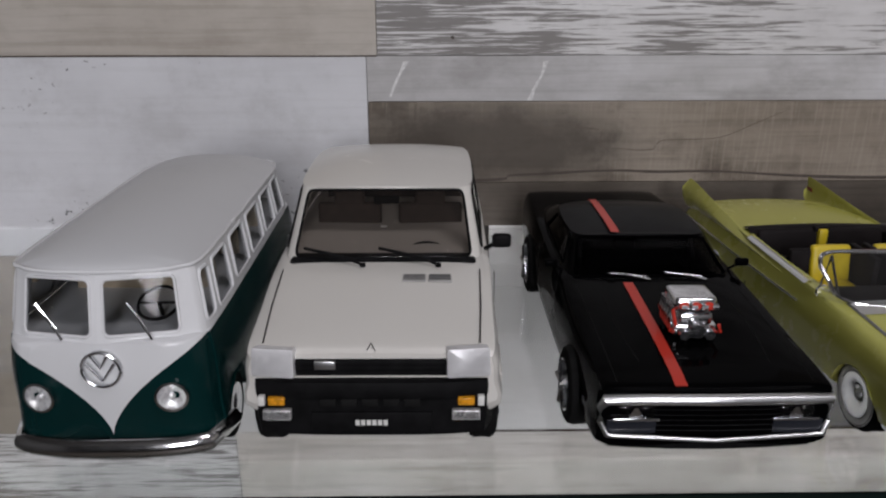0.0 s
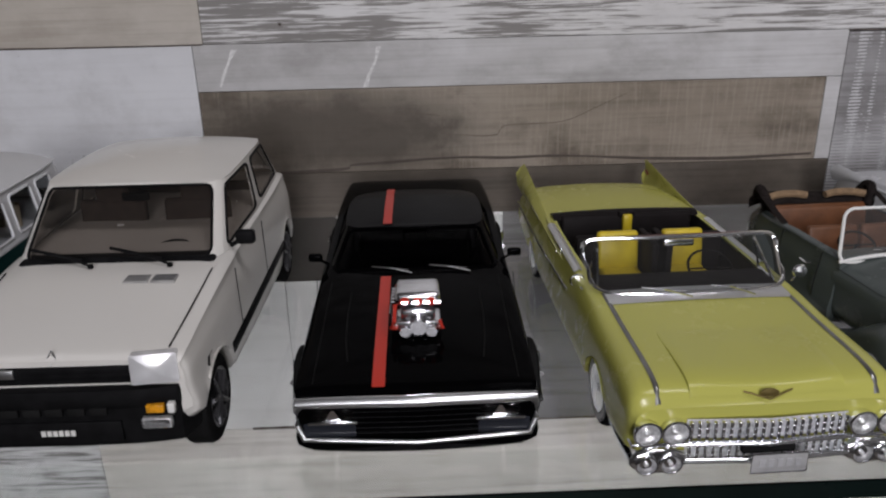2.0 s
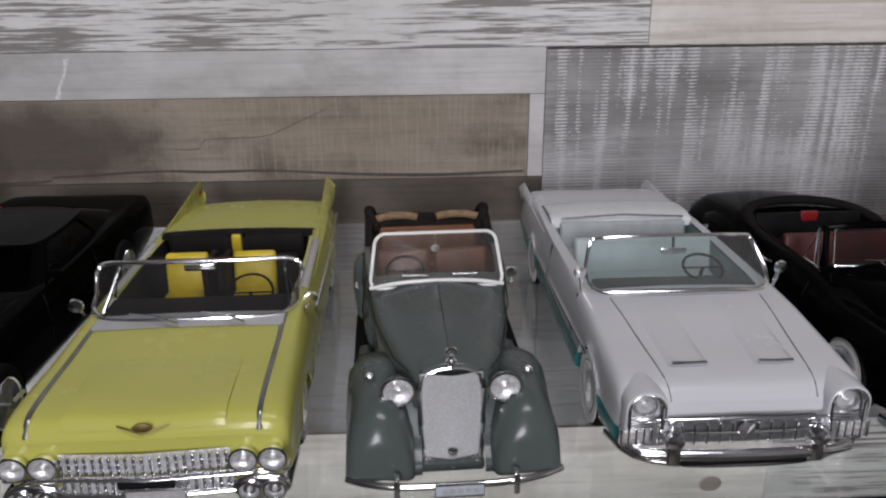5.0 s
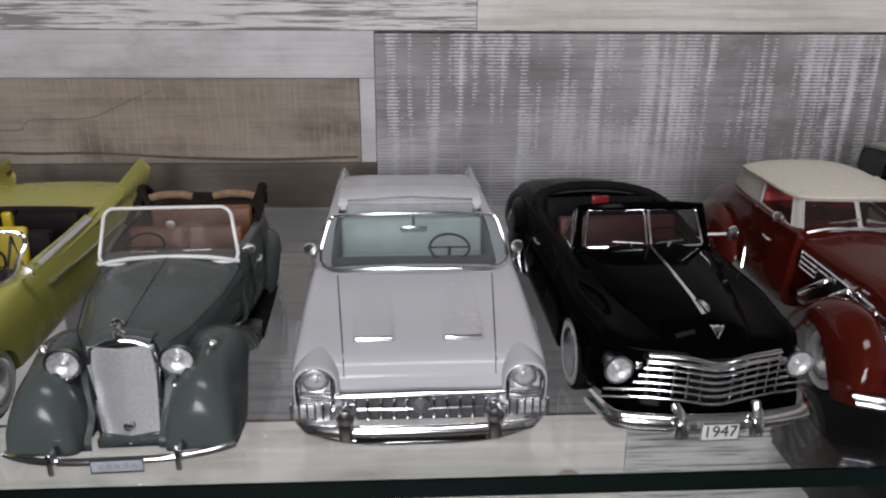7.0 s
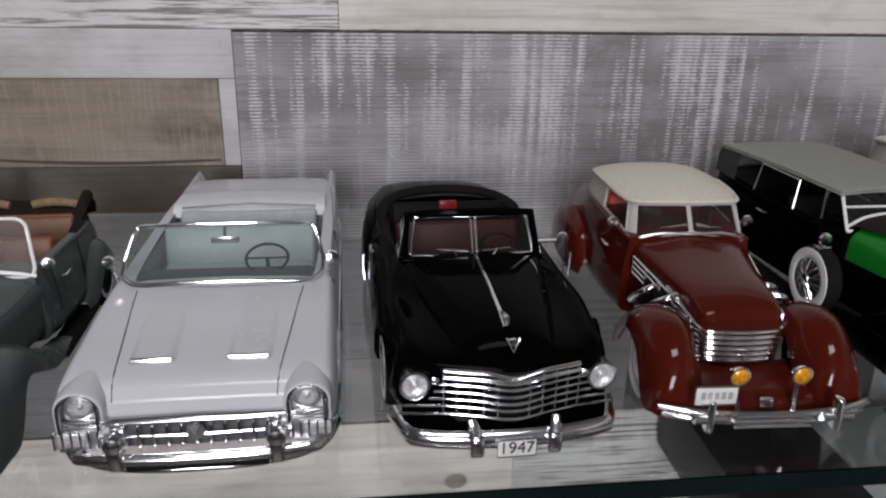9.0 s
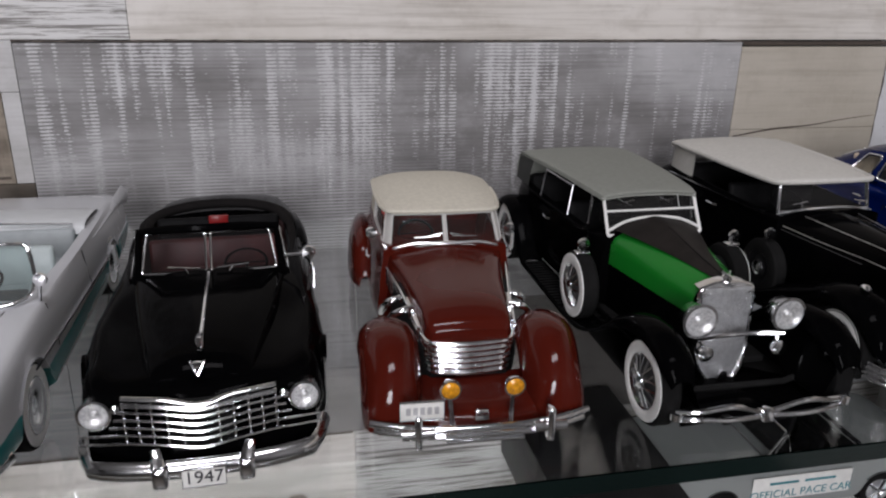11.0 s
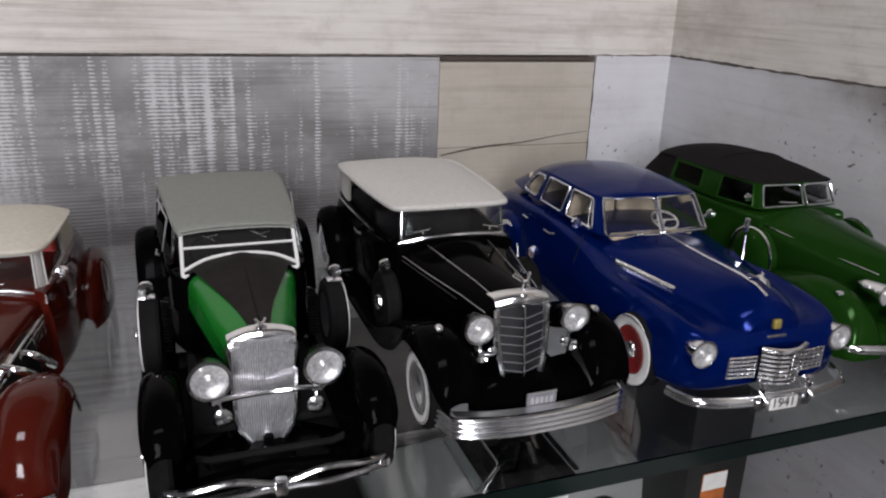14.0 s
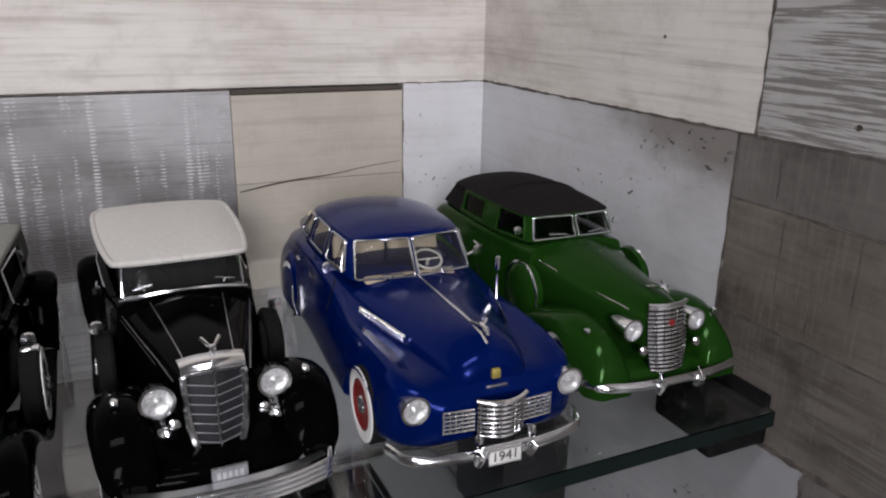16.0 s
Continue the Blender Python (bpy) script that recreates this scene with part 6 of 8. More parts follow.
for s in (-1, 1):
    lamp(pearl, s * 42.5, 6.4, 39.0, 5.2, deep=12, bezel=SATIN)
    arch = [(7.0, 30)] + [(7.0 * math.cos(a), 38.5 + 7.4 * math.sin(a)) for a in np.linspace(0, math.pi, 13)] + [(-7.0, 30)]
    add("headlight_hood", tube([(s * 42.5 + x, 3.2 + 0.10 * (z - 30), z) for x, z in arch], 0.9, n=6), CHROME, pearl, "chrome arched headlight surround")
    add("wing_crown", skin([[(s * (42.5 - k * (y - 3) * 0.02) + (x * 1.16 + 0.2) * f, y, 30 + (z - 30) * g) for x, z in arch] for y, f, g, k in ((3.2, 1.0, 1.02, 0), (4.5, 1.12, 1.07, 0), (12, 1.16, 1.08, 0), (26, 1.15, 1.06, 1), (48, 1.05, 1.08, 1))], 3, 1), PW, pearl, "white rounded wing front over the headlight")
    add("headlight_ribs", join(*[tube([(s * 42.5 - 6, 4.6, 30.5 + 1.6 * k), (s * 42.5, 3.6, 30.5 + 1.6 * k), (s * 42.5 + 6, 4.6, 30.5 + 1.6 * k)], 0.5, n=5) for k in range(3)]), CHROME, pearl, "chrome ribs under the headlight")
    add("headlight_base", block(s * 42 - 7.5, s * 42 + 7.5, 4.5, 9, 29.5, 33.5, 0.8), SATIN, pearl)
    gd = add("bumper_guard", join(lathe([(0.3, -4.5), (3.4, -3.5), (5.0, 0), (5.2, 6)], (s * 30.5, 2, 25.5), "y", 18), block(s * 30.5 - 3, s * 30.5 + 3, -1.2, 6, 13.5, 24, 1.6, 3)), CHROME, pearl, "chrome bumper bullet")
    add("grille_end", block(s * 42 - 9.5, s * 42 + 9.5, 4.6, 9, 20.5, 31, 0.6), SATIN, pearl)
    add("side_light", block(s * 46 - 5.5, s * 46 + 5.5, 3.4, 8, 23, 29.5, 0.8), REFLECTOR, pearl)
    add("side_grille", join(*[block(s * (36.5 + 3.2 * k) - 0.5, s * (36.5 + 3.2 * k) + 0.5, 3.2, 5, 22.5, 30, 0.2) for k in range(6)]), CHROME, pearl)
grl = add("grille", sheet([[(u * 38, 6.2 - 1.0 * (1 - abs(u)), z) for z in (21, 26, 32.5)] for u in np.linspace(-1, 1, 9)]), plain("grille_grey", (0.16, 0.165, 0.17), 0.4, metal=0.5), pearl, "grey grille with chrome teeth")
add("tooth", join(*[block(-27 + 5.4 * k - 0.7, -27 + 5.4 * k + 0.7, 3.0, 6, 21.5, 31.5, 0.3) for k in range(11)]), CHROME, grl)
add("grille_bar", tube([(-37, 4.2, 26.8), (0, 3.0, 26.8), (37, 4.2, 26.8)], 0.6, n=6), CHROME, grl)
add("badge", join(lathe([(0.2, -1), (3.4, -0.6), (3.6, 0.4), (0.2, 0.5)], (0, 2.4, 28.5), "y", 12), tube([(-2.5, 1.8, 31.5), (0, 1.4, 27.5), (2.5, 1.8, 31.5)], 0.5, n=5)), SATIN, grl)
add("nose_bar", ribbon([(u * 50, 4.4 + 3 * abs(u) ** 3, 33.8 - 1.0 * abs(u)) for u in np.linspace(-1, 1, 25)], 2.6, 2.2), CHROME, pearl, "chrome moulding under the bonnet")
add("bumper", join(ribbon([(u * 53, 1.0 + 6 * abs(u) ** 3 + 14 * max(0, abs(u) - 0.9) / 0.1, 17.5) for u in np.linspace(-1, 1, 29)], 5.6, 2.6), ribbon([(u * 49, 2.6 + 7 * abs(u) ** 3 + 12 * max(0, abs(u) - 0.88) / 0.12, 12.0 + 3.0 * abs(u) ** 4) for u in np.linspace(-1, 1, 29)], 3.4, 2.0)), CHROME, pearl, "full-width chrome bumper")
add("bumper_slot", block(-27, 27, 0.5, 3, 12.6, 14.6, 0.4), DARK, pearl)
WS = [(-47.5, 102, 60), (-46, 94, 55), (-38, 88.5, 53.6), (-20, 86, 54.9), (0, 85.2, 55.2), (20, 86, 54.9), (38, 88.5, 53.6), (46, 94, 55), (47.5, 102, 60)]
WT = [(-44.5, 110, 69), (-42, 113, 73.2), (-35, 111, 74.8), (-18, 109, 76), (0, 108.6, 76.2), (18, 109, 76), (35, 111, 74.8), (42, 113, 73.2), (44.5, 110, 69)]
ws = add("windscreen", skin([WS, [tuple((np.array(a) + np.array(b)) / 2) for a, b in zip(WS, WT)], WT], 3, 4), glass("tinted_window", (0.62, 0.70, 0.70), 0.015, 1.25, clear=1, milky=0.08), pearl, "faintly green wrap-round windscreen")
ws.visible_shadow = False
add("windscreen_frame", tube(np.concatenate([spline(WS, 4), spline(WT, 4)[::-1]]), 1.0, closed=True, n=8), CHROME, ws, "chrome windscreen frame")
add("cowl_trim", tube(spline([(p[0], p[1] - 1.5, p[2] - 0.5) for p in WS[1:-1]], 4), 0.9, n=6), CHROME, pearl)
seat(pearl, -41, 41, 132, 156, 24, 57, plain("pale_teal_vinyl", (0.40, 0.455, 0.455), 0.45, vary=0.06), "bench_seat")
seat(pearl, -41, 41, 178, 200, 24, 52, plain("pale_grey_vinyl", (0.34, 0.37, 0.38), 0.5, vary=0.08), "rear_bench")
add("hood_boot", skin([[(u * 46, y, z - 2.2 * u * u) for u in np.linspace(-1, 1, 9)] for y, z in ((203, 50), (206, 54.5), (216, 56.2), (238, 54.5), (248, 50))], 4, 3), plain("white_boot_cover", (0.60, 0.62, 0.63), 0.6, vary=0.05), pearl, "white cover over the folded soft top")
add("hood_bar", tube([(-40, 204, 53.8), (0, 203, 56.2), (40, 204, 53.8)], 0.8, n=6), CHROME, pearl)
steering(pearl, 19, 112, 56, 10.5, BLACKPLASTIC, 22)
add("dashboard", block(-43, 43, 95, 110, 40, 53.2, 3, 3), plain("dark_dash", (0.025, 0.036, 0.038), 0.5), pearl, "dark dashboard")
add("rear_view_mirror", join(block(-7, 7, 106, 108, 66.5, 70, 0.8), tube([(0, 109.5, 75.5), (0, 107, 68)], 0.8, n=5)), CHROME, pearl)
pair("wing_mirror", join(lathe([(0.3, -1.5), (3.0, -1.2), (3.3, 0), (0.2, 1.6)], (52, 94, 63), "y", 16), tube([(50, 95, 52), (51, 94.5, 58), (52, 94, 62)], 0.9, n=6)), CHROME, pearl)
pair("side_moulding", tube([(54.4, 60, 34), (55, 130, 31), (55, 200, 29), (52.8, 290, 27)], 0.8, n=6), CHROME, pearl)
pair("door_seam", tube([(52, 96, 50), (55, 96, 30), (51.5, 96, 13)], 0.3, n=4), DARK, pearl)
pair("door_seam", tube([(52, 168, 50), (55, 168, 30), (51.5, 168, 13)], 0.3, n=4), DARK, pearl)
four_wheels(pearl, 48, 56, 226, 19.5, 12, "cap", 0.9)


# ---- the black convertible with the winged grille ----
DEEPRED = plain("deep_red_leather", (0.062, 0.007, 0.007), 0.5, vary=0.2)
SHADED = glass("shaded_window", (0.42, 0.41, 0.42), 0.015, 1.2, clear=1, milky=0.01)
ebony = thing("model_convertible", (0.6762, 0.193, 0), "black open model convertible with wide chrome grille and plate 1947", "model car", SHELF_CARS, turn=1.6)
EB = [(9, 22, 20, 28, 25, 34, 23, 38, 16, 40), (18, 16, 35, 27, 41.5, 40, 39, 44, 27, 46.5), (28, 14, 43, 28, 49.5, 45, 44.5, 45.5, 31, 49.5), (42, 12, 47, 28, 51, 46.5, 45.5, 46.5, 32, 52), (75, 11, 50, 28, 55, 47.5, 48.5, 48, 35, 55), (110, 11, 50, 28, 54.5, 46, 49, 54, 38, 58), (165, 11, 49, 28, 54, 46, 48, 54.5, 41, 57),
      (220, 11, 49, 28, 54, 46, 47, 54.5, 38, 57), (280, 14, 46, 28, 50, 40, 42, 46, 32, 49), (306, 22, 36, 28, 40, 34, 34, 37, 24, 38)]
EBODY = hull(EB, [(58, 17, 21), (232, 15, 18)], drop=lambda x, y, z: abs(x) < 40 and 118 < y < 208 and z > 51)
add("body", EBODY, BLACK_PAINT, ebony, "glossy black rounded body")
add("tub", join(sheet([[(-40.5, y, 56), (-40, y, 20), (40, y, 20), (40.5, y, 56)] for y in (117, 209)]), sheet([[(x, 209, z) for z in (56, 20)] for x in (-40, 40)])), plain("dark_red_trim", (0.03, 0.006, 0.006), 0.6), ebony, "dark red interior trim")
add("bonnet", hull([(16, 34, 14, 40, 18, 46, 16, 49, 9, 50), (24, 34, 20, 42, 23, 50, 20, 55, 11, 56.5), (50, 36, 26, 46, 28.5, 54, 25, 59, 14, 61), (85, 40, 33, 48, 34.5, 56, 31, 61, 18, 63.5), (112, 42, 37, 50, 38, 57, 35, 62, 20, 64)]), BLACK_PAINT, ebony, "bulging bonnet with a chrome centre strip")
add("bonnet_strip", tube([(0, 26, 57.4), (0, 40, 60.4), (0, 70, 62.8), (0, 106, 64.4)], [1.1, 0.9, 0.8, 0.8], n=6), CHROME, ebony, "chrome bonnet strip")
add("bonnet_ornament", join(tube([(0, 36, 60.5), (0, 30, 63.5), (0, 25, 63.8), (0, 22, 62)], [0.8, 1.3, 1.5, 0.5], n=8)), CHROME, ebony, "chrome goddess-shaped bonnet ornament")
add("nose_emblem", join(tube([(-2.8, 12.6, 59.5), (0, 10.8, 51.5), (2.8, 12.6, 59.5)], 0.7, n=6), lathe([(0.2, -0.8), (2.2, -0.6), (2.3, 0.5), (0.2, 0.5)], (0, 12.6, 57), "y", 12)), CHROME, ebony, "chrome V emblem")
# grille: five bars bowed about the nose, with uprights
gb = add("grille", sheet([[(u * 31, 7.5 + 7 * abs(u) ** 1.7, z) for z in (19, 28, 41)] for u in np.linspace(-1, 1, 17)]), DARK, ebony, "wide chrome grille of bars and uprights")
for k, (z, w) in enumerate(((39.6, 30), (36.4, 32), (33.0, 34), (29.6, 36), (26.2, 48), (22.4, 49))):
    pts = [(u * w, 4.6 + 10 * (abs(u) * w / 46) ** 1.7, z - 2.0 * math.exp(-(u * w / 11) ** 2) - 2.5 * max(0, abs(u) * w - 30) / 18) for u in np.linspace(-1, 1, 25)]
    add("grille_bar", tube(pts, [(0.55 if k else 0.9) + 0.3 * math.exp(-(p[0] / 12) ** 2) for p in pts], n=8), CHROME, gb)
add("upright", join(*[tube([(x, 5.6 + 10 * (abs(x) / 46) ** 1.7, 21.5), (x, 5.6 + 10 * (abs(x) / 46) ** 1.7, 40)], 0.55, n=5) for x in (-30, -24.5, -19, -13, -7, 7, 13, 19, 24.5, 30)]), CHROME, gb)
add("grille_cap", ribbon([(u * 30, 6.0 + 10 * (abs(u) * 30 / 46) ** 1.7, 42.0 - 3.0 * math.exp(-(u * 30 / 9) ** 2)) for u in np.linspace(-1, 1, 21)], 1.7, 1.6), CHROME, gb, "chrome cap over the grille")
for s in (-1, 1):
    lamp(ebony, s * 42, min(front(EBODY, 36.5, 33) - 0.9, front(EBODY, 40.5, 33) - 2.4), 33.5, 6.6, deep=22)
    add("fog_light", lathe([(0.3, 3), (1.6, 2), (1.9, 0), (0.3, -0.8)], (s * 33.5, 12.5, 36), "y", 14), CHROME, ebony)
    add("overrider", join(block(s * 17 - 3.2, s * 17 + 3.2, -4.4, 3, 8, 17.5, 1.8, 3), tube([(s * 17, -1, 15), (s * 17.6, 0.5, 18.5), (s * 18.6, 4, 21.5)], [2.6, 2.4, 1.8], n=8, flat=1.2)), CHROME, ebony, "chrome bumper guard")
add("bumper", ribbon([(u * 50, 2.0 + 8 * abs(u) ** 2.6 + 16 * max(0, abs(u) - 0.9) / 0.1, 13.2) for u in np.linspace(-1, 1, 31)], 8.4, 3.4), CHROME, ebony, "curved chrome bumper")
add("front_apron", skin([[(u * 47, y + 12 * abs(u) ** 2.4, z) for u in np.linspace(-1, 1, 11)] for y, z in ((6, 7), (6.5, 14), (8.5, 20), (12, 28))], 3, 2), BLACK_PAINT, ebony, "black front apron behind the bumper")
number_plate(ebony, 0, -3.4, 12.2, 17.0, 8.2, "1947")
for s in (-1, 1):
    a, b, c, d = (s * 1.2, 109, 62.5), (s * 34, 117, 60.5), (s * 31, 126, 76.5), (s * 1.2, 119.5, 78)
    if s < 0:
        a, b, c, d = b, a, d, c
    g, o = pane(a, b, c, d, r=0.2, bulge=(0, -0.6, 0))
    ws = add("windscreen", g, SHADED, ebony, "split windscreen pane")
    ws.visible_shadow = False
    add("windscreen_frame", tube(o, 0.6, closed=True, n=8), CHROME, ws)
    wiper(ebony, (s * 4, 108, 65), (s * 20, 111.5, 65), (s * 10, 108, 63))
add("windscreen_shell", join(tube([(-37, 120, 59), (-34.5, 128, 77), (-18, 122.5, 79.4), (0, 119.8, 80), (18, 122.5, 79.4), (34.5, 128, 77), (37, 120, 59)], 2.3, n=8)), BLACK_PAINT, ebony)
pair("quarter_light", join(tube([(39.5, 121, 58), (36.5, 131, 75), (39.5, 137, 58)], 0.9, closed=True, n=6), tube([(38.6, 127, 58), (37.2, 131, 74)], 0.6, n=5)), CHROME, ebony, "chrome quarter-light frame")
seat(ebony, -37, 37, 142, 164, 24, 60, DEEPRED, "bench_seat")
seat(ebony, -37, 37, 184, 203, 24, 60, BLACKPLASTIC, "rear_bench")
add("seat_panel", block(-6, 6, 203, 206, 50, 62, 1), RED_RIM, ebony, "red seat centre")
add("hood_boot", tube(spline([(-42.5, 148, 52), (-44, 175, 53), (-43, 200, 56), (-36, 218, 59), (-20, 228, 61), (0, 231, 61.5), (20, 228, 61), (36, 218, 59), (43, 200, 56), (44, 175, 53), (42.5, 148, 52)], 4), [1.8] * 4 + [2.6] * 4 + [4.2] * 25 + [2.6] * 4 + [1.8] * 4, n=10), deep(plain("black_hood_cloth", (0.010, 0.009, 0.009), 0.8, relief=0.3)), ebony, "black folded soft top")
steering(ebony, 18, 128, 58, 11, BLACKPLASTIC, 35)
add("dashboard", block(-40, 40, 116, 124, 46, 58, 2.5, 3), BLACK_PAINT, ebony)
add("wing_mirror", join(lathe([(0.3, -1.6), (3.3, -1.2), (3.6, 0), (0.2, 1.4)], (51, 118, 66), "y", 18), tube([(37.5, 122, 64), (51, 118, 65.5)], 0.9, n=6)), CHROME, ebony, "chrome mirror on a long arm")
add("aerial", tube([(49, 98, 50), (50, 100, 58), (50.4, 101, 66)], 0.7, n=6), CHROME, ebony)
pair("rear_wing", dome([(176, 47, 5, 12, 20), (190, 48, 8, 12, 40), (215, 48, 9, 14, 47), (245, 46, 8.5, 12, 44), (280, 42, 7, 12, 32), (296, 40, 4, 14, 20)]), BLACK_PAINT, ebony, "rounded rear wing")
pair("wing_guard", tube([(56.4, 180, 14), (57.2, 186, 20), (56.2, 192, 26)], 1.0, n=6), CHROME, ebony)
pair("door_handle", tube([(51.6, 150, 45), (53.6, 152, 45), (53, 160, 45)], 0.7, n=6), CHROME, ebony)
pair("door_seam", tube([(49.6, 112, 50), (55, 114, 28), (51, 116, 12)], 0.35, n=4), DARK, ebony)
pair("door_seam", tube([(48.8, 176, 50), (54.4, 176, 28), (50.6, 176, 12)], 0.35, n=4), DARK, ebony)
for ob in ebony.children_recursive:  # the upper body sits low
    if ob.type == "MESH" and ob.name.split(".")[0] not in ("lettering", "headlight", "reflector", "lens", "bulb", "grille_bar", "grille_cap", "upright", "grille", "overrider"):
        for v in ob.data.vertices:
            if ob.name.split(".")[0] in ("windscreen", "windscreen_frame", "windscreen_shell", "quarter_light", "wing_mirror", "wiper"):
                v.co.z += -0.0065 + 0.0024 * min(1, max(0, (v.co.z - 0.061) / 0.017))
            else:
                v.co.z = min(v.co.z, 0.042 + (v.co.z - 0.042) * 0.70)
            v.co.y -= 0.008 * min(1, max(0, (v.co.y - 0.04) / 0.06))
squash(ebony, 1.0, 0.965)
four_wheels(ebony, 45.5, 58, 232, 19, 11, "cap", 0.86)


# ---- the dark red car with the coffin nose ----
maroon = thing("model_cabriolet", (0.7905, 0.196, 0), "dark red vintage model car with ivory soft top", "model car", SHELF_CARS, turn=-2.6)
WINE = deep(paint("wine_lacquer", (0.062, 0.0075, 0.0042), 0.07, 0.35, dust=0.006), 1.28)
add("bonnet", hull([(37, 35, 15, 38, 17.5, 42, 17.5, 44.5, 15, 45), (42, 27, 18.5, 37, 20.5, 44.5, 20, 48.5, 17, 49.5), (56, 24, 20.5, 36, 22.5, 47.5, 21.8, 52, 18, 53.5), (85, 20, 25, 36, 26.5, 49, 25.8, 54, 21, 56), (112, 18, 30, 36, 31.5, 51, 31, 56, 26, 60), (118, 18, 31, 36, 32.5, 51, 32, 56.5, 27, 61)]), WINE, maroon, "dark red squared bonnet")
add("body", hull([(112, 14, 34, 34, 36, 52, 34, 59.5, 30, 61), (140, 13, 36, 34, 39, 53, 36, 59, 32, 60), (190, 13, 36, 34, 39.5, 53, 36.5, 59, 32, 60), (225, 14, 33, 34, 36, 50, 33, 56, 27, 58), (262, 18, 24, 32, 29, 42, 26, 46, 18, 48), (276, 24, 18, 30, 22, 36, 18, 38, 12, 39)]), WINE, maroon)
cb = Band([(0, 110, 60), (17, 111.5, 60), (30, 114, 57), (33.5, 126, 57.5), (34.5, 150, 59), (35, 175, 59), (34, 200, 59), (27, 220, 58), (0, 226, 58)],
          [(0, 121, 75), (16, 121.5, 75), (27.5, 125, 74.5), (31, 133, 74.5), (33, 150, 75), (33.5, 175, 75), (32.5, 195, 74), (26, 208, 72), (0, 212, 72)])
FRAMEP = paint("pale_frame", (0.48, 0.47, 0.45), 0.35, 0.1)
IVT = plain("ivory_soft_top", (0.56, 0.53, 0.45), 0.85, vary=0.06, scale=400, relief=0.3)
cb.windows(maroon, [(0, 2.15, (0.045, 1.98, 0.08, 0.93), 0.14, "windscreen"), (2.15, 2.6, None, 0, ""), (2.6, 4.6, (2.72, 4.5, 0.06, 0.94), 0.12, "side_window")], FRAMEP, WINDOW, FRAMEP, 0.5)
w1, _ = cb.cell(4.6, 8.0)
add("hood_back", both(w1), IVT, maroon, "ivory soft top sides and back")
add("hood", cb.roof(6.2, 16, 2.2, 3.0), IVT, maroon, "ivory soft top")
pair("hood_edge", tube([cb.at(s, 1.0, out=1.4) for s in np.linspace(0, 4.6, 30)], 1.3, n=8), IVT, maroon)
add("windscreen_sill", tube([cb.at(s, 0.02, out=0.6) for s in np.linspace(-2.3, 2.3, 41)], 1.0, n=8), SATIN, maroon, "bright windscreen base")
for s in (-1, 1):
    wiper(maroon, (s * 3, 111, 65), (s * 17, 112.5, 63.5), (s * 2, 110.5, 66.5))
    add("front_wing", dome([(8.4, 37, 5, 11, 12), (9, 37, 7.5, 11, 19), (13, 37, 11.5, 11, 31), (22, 37, 13.6, 11, 41), (36, 37, 14, 30, 46.5), (52, 37.5, 13.8, 34, 46), (66, 38, 12.4, 20, 40), (80, 38, 10, 12, 29), (92, 37, 7, 11, 19), (98, 36, 4, 11, 14)], s), WINE, maroon, "bulbous dark red front wing")
    add("rear_wing", dome([(170, 40, 5, 12, 20), (182, 41, 8, 12, 38), (205, 41, 9.5, 12, 45), (230, 40, 9, 12, 42), (258, 37, 7.5, 12, 30), (272, 35, 4, 12, 18)], s), WINE, maroon, "rounded rear wing")
    for k in (0, 1):
        y = 62 + 17 * k
        add("exhaust_pipe", tube(spline([(s * (24 + 3 * k), y, 46 - 2 * k), (s * (30 + 3 * k), y - 2, 45 - 2 * k), (s * (34 + 2 * k), y + 3, 40 - 2 * k), (s * (36 + 1 * k), y + 12, 31)], 5), 1.8, n=10), CHROME, maroon, "flexible chrome exhaust pipe")
    add("bonnet_louvre", join(*[tube([(s * 22.9, 46, 43 - 3 * j), (s * 27.6, 80, 46.5 - 3 * j), (s * 32.2, 106, 49.5 - 3 * j)], 0.7, n=6) for j in range(4)], *[tube([(s * (22.9 + 9.3 * f), 46 + 60 * f, 43 + 6.5 * f), (s * (23.1 + 9.3 * f), 46 + 60 * f, 34 + 6.5 * f)], 0.7, n=6) for f in (0.0, 0.25, 0.5, 0.75, 1.0)]), CHROME, maroon, "chrome side bands")
    add("fog_light", join(lathe([(0.4, 5), (3.6, 3.2), (4.7, 0.6), (4.7, -0.5), (4.0, -0.6)], (s * 14, 6.5, 32.5), "y", 20), tube([(s * 14, 9, 28), (s * 13.2, 8, 20), (s * 12.5, 6, 14)], 1.1, n=6)), CHROME, maroon, "amber fog light on a stalk")
    add("lens", lathe([(4.1, -0.3), (3.2, -1.0), (1.6, -1.4), (1.4, -1.9), (0.1, -2.0)], (s * 14, 6.5, 32.5), "y", 18), AMBER, bpy.data.objects[maroon.children[-1].name], "amber lens")
    add("overrider", join(block(s * 28.5 - 1.6, s * 28.5 + 1.6, -3.6, 2, 10, 26, 1.2, 3), tube([(s * 28.5 - 7, -1, 16.5), (s * 28.5 + 7, -1, 16.5)], 2.4, n=10)), CHROME, maroon, "chrome bumper guard")
bands = []
for k in range(6):
    z = 25.0 + 2.85 * k
    w = 19.0 + 0.35 * k
    pts = [(-w - 4.5, 72, z + 7), (-w - 1.6, 55, z + 3), (-w, 43, z), (-w * 0.86, 37.6, z - 0.4), (-w * 0.45, 35.8, z - 0.6), (0, 35.2, z - 0.7), (w * 0.45, 35.8, z - 0.6), (w * 0.86, 37.6, z - 0.4), (w, 43, z), (w + 1.6, 55, z + 3), (w + 4.5, 72, z + 7)]
    add("nose_band", tube(spline(pts, 4), 1.25, n=8), CHROME, maroon, "chrome band round the nose")
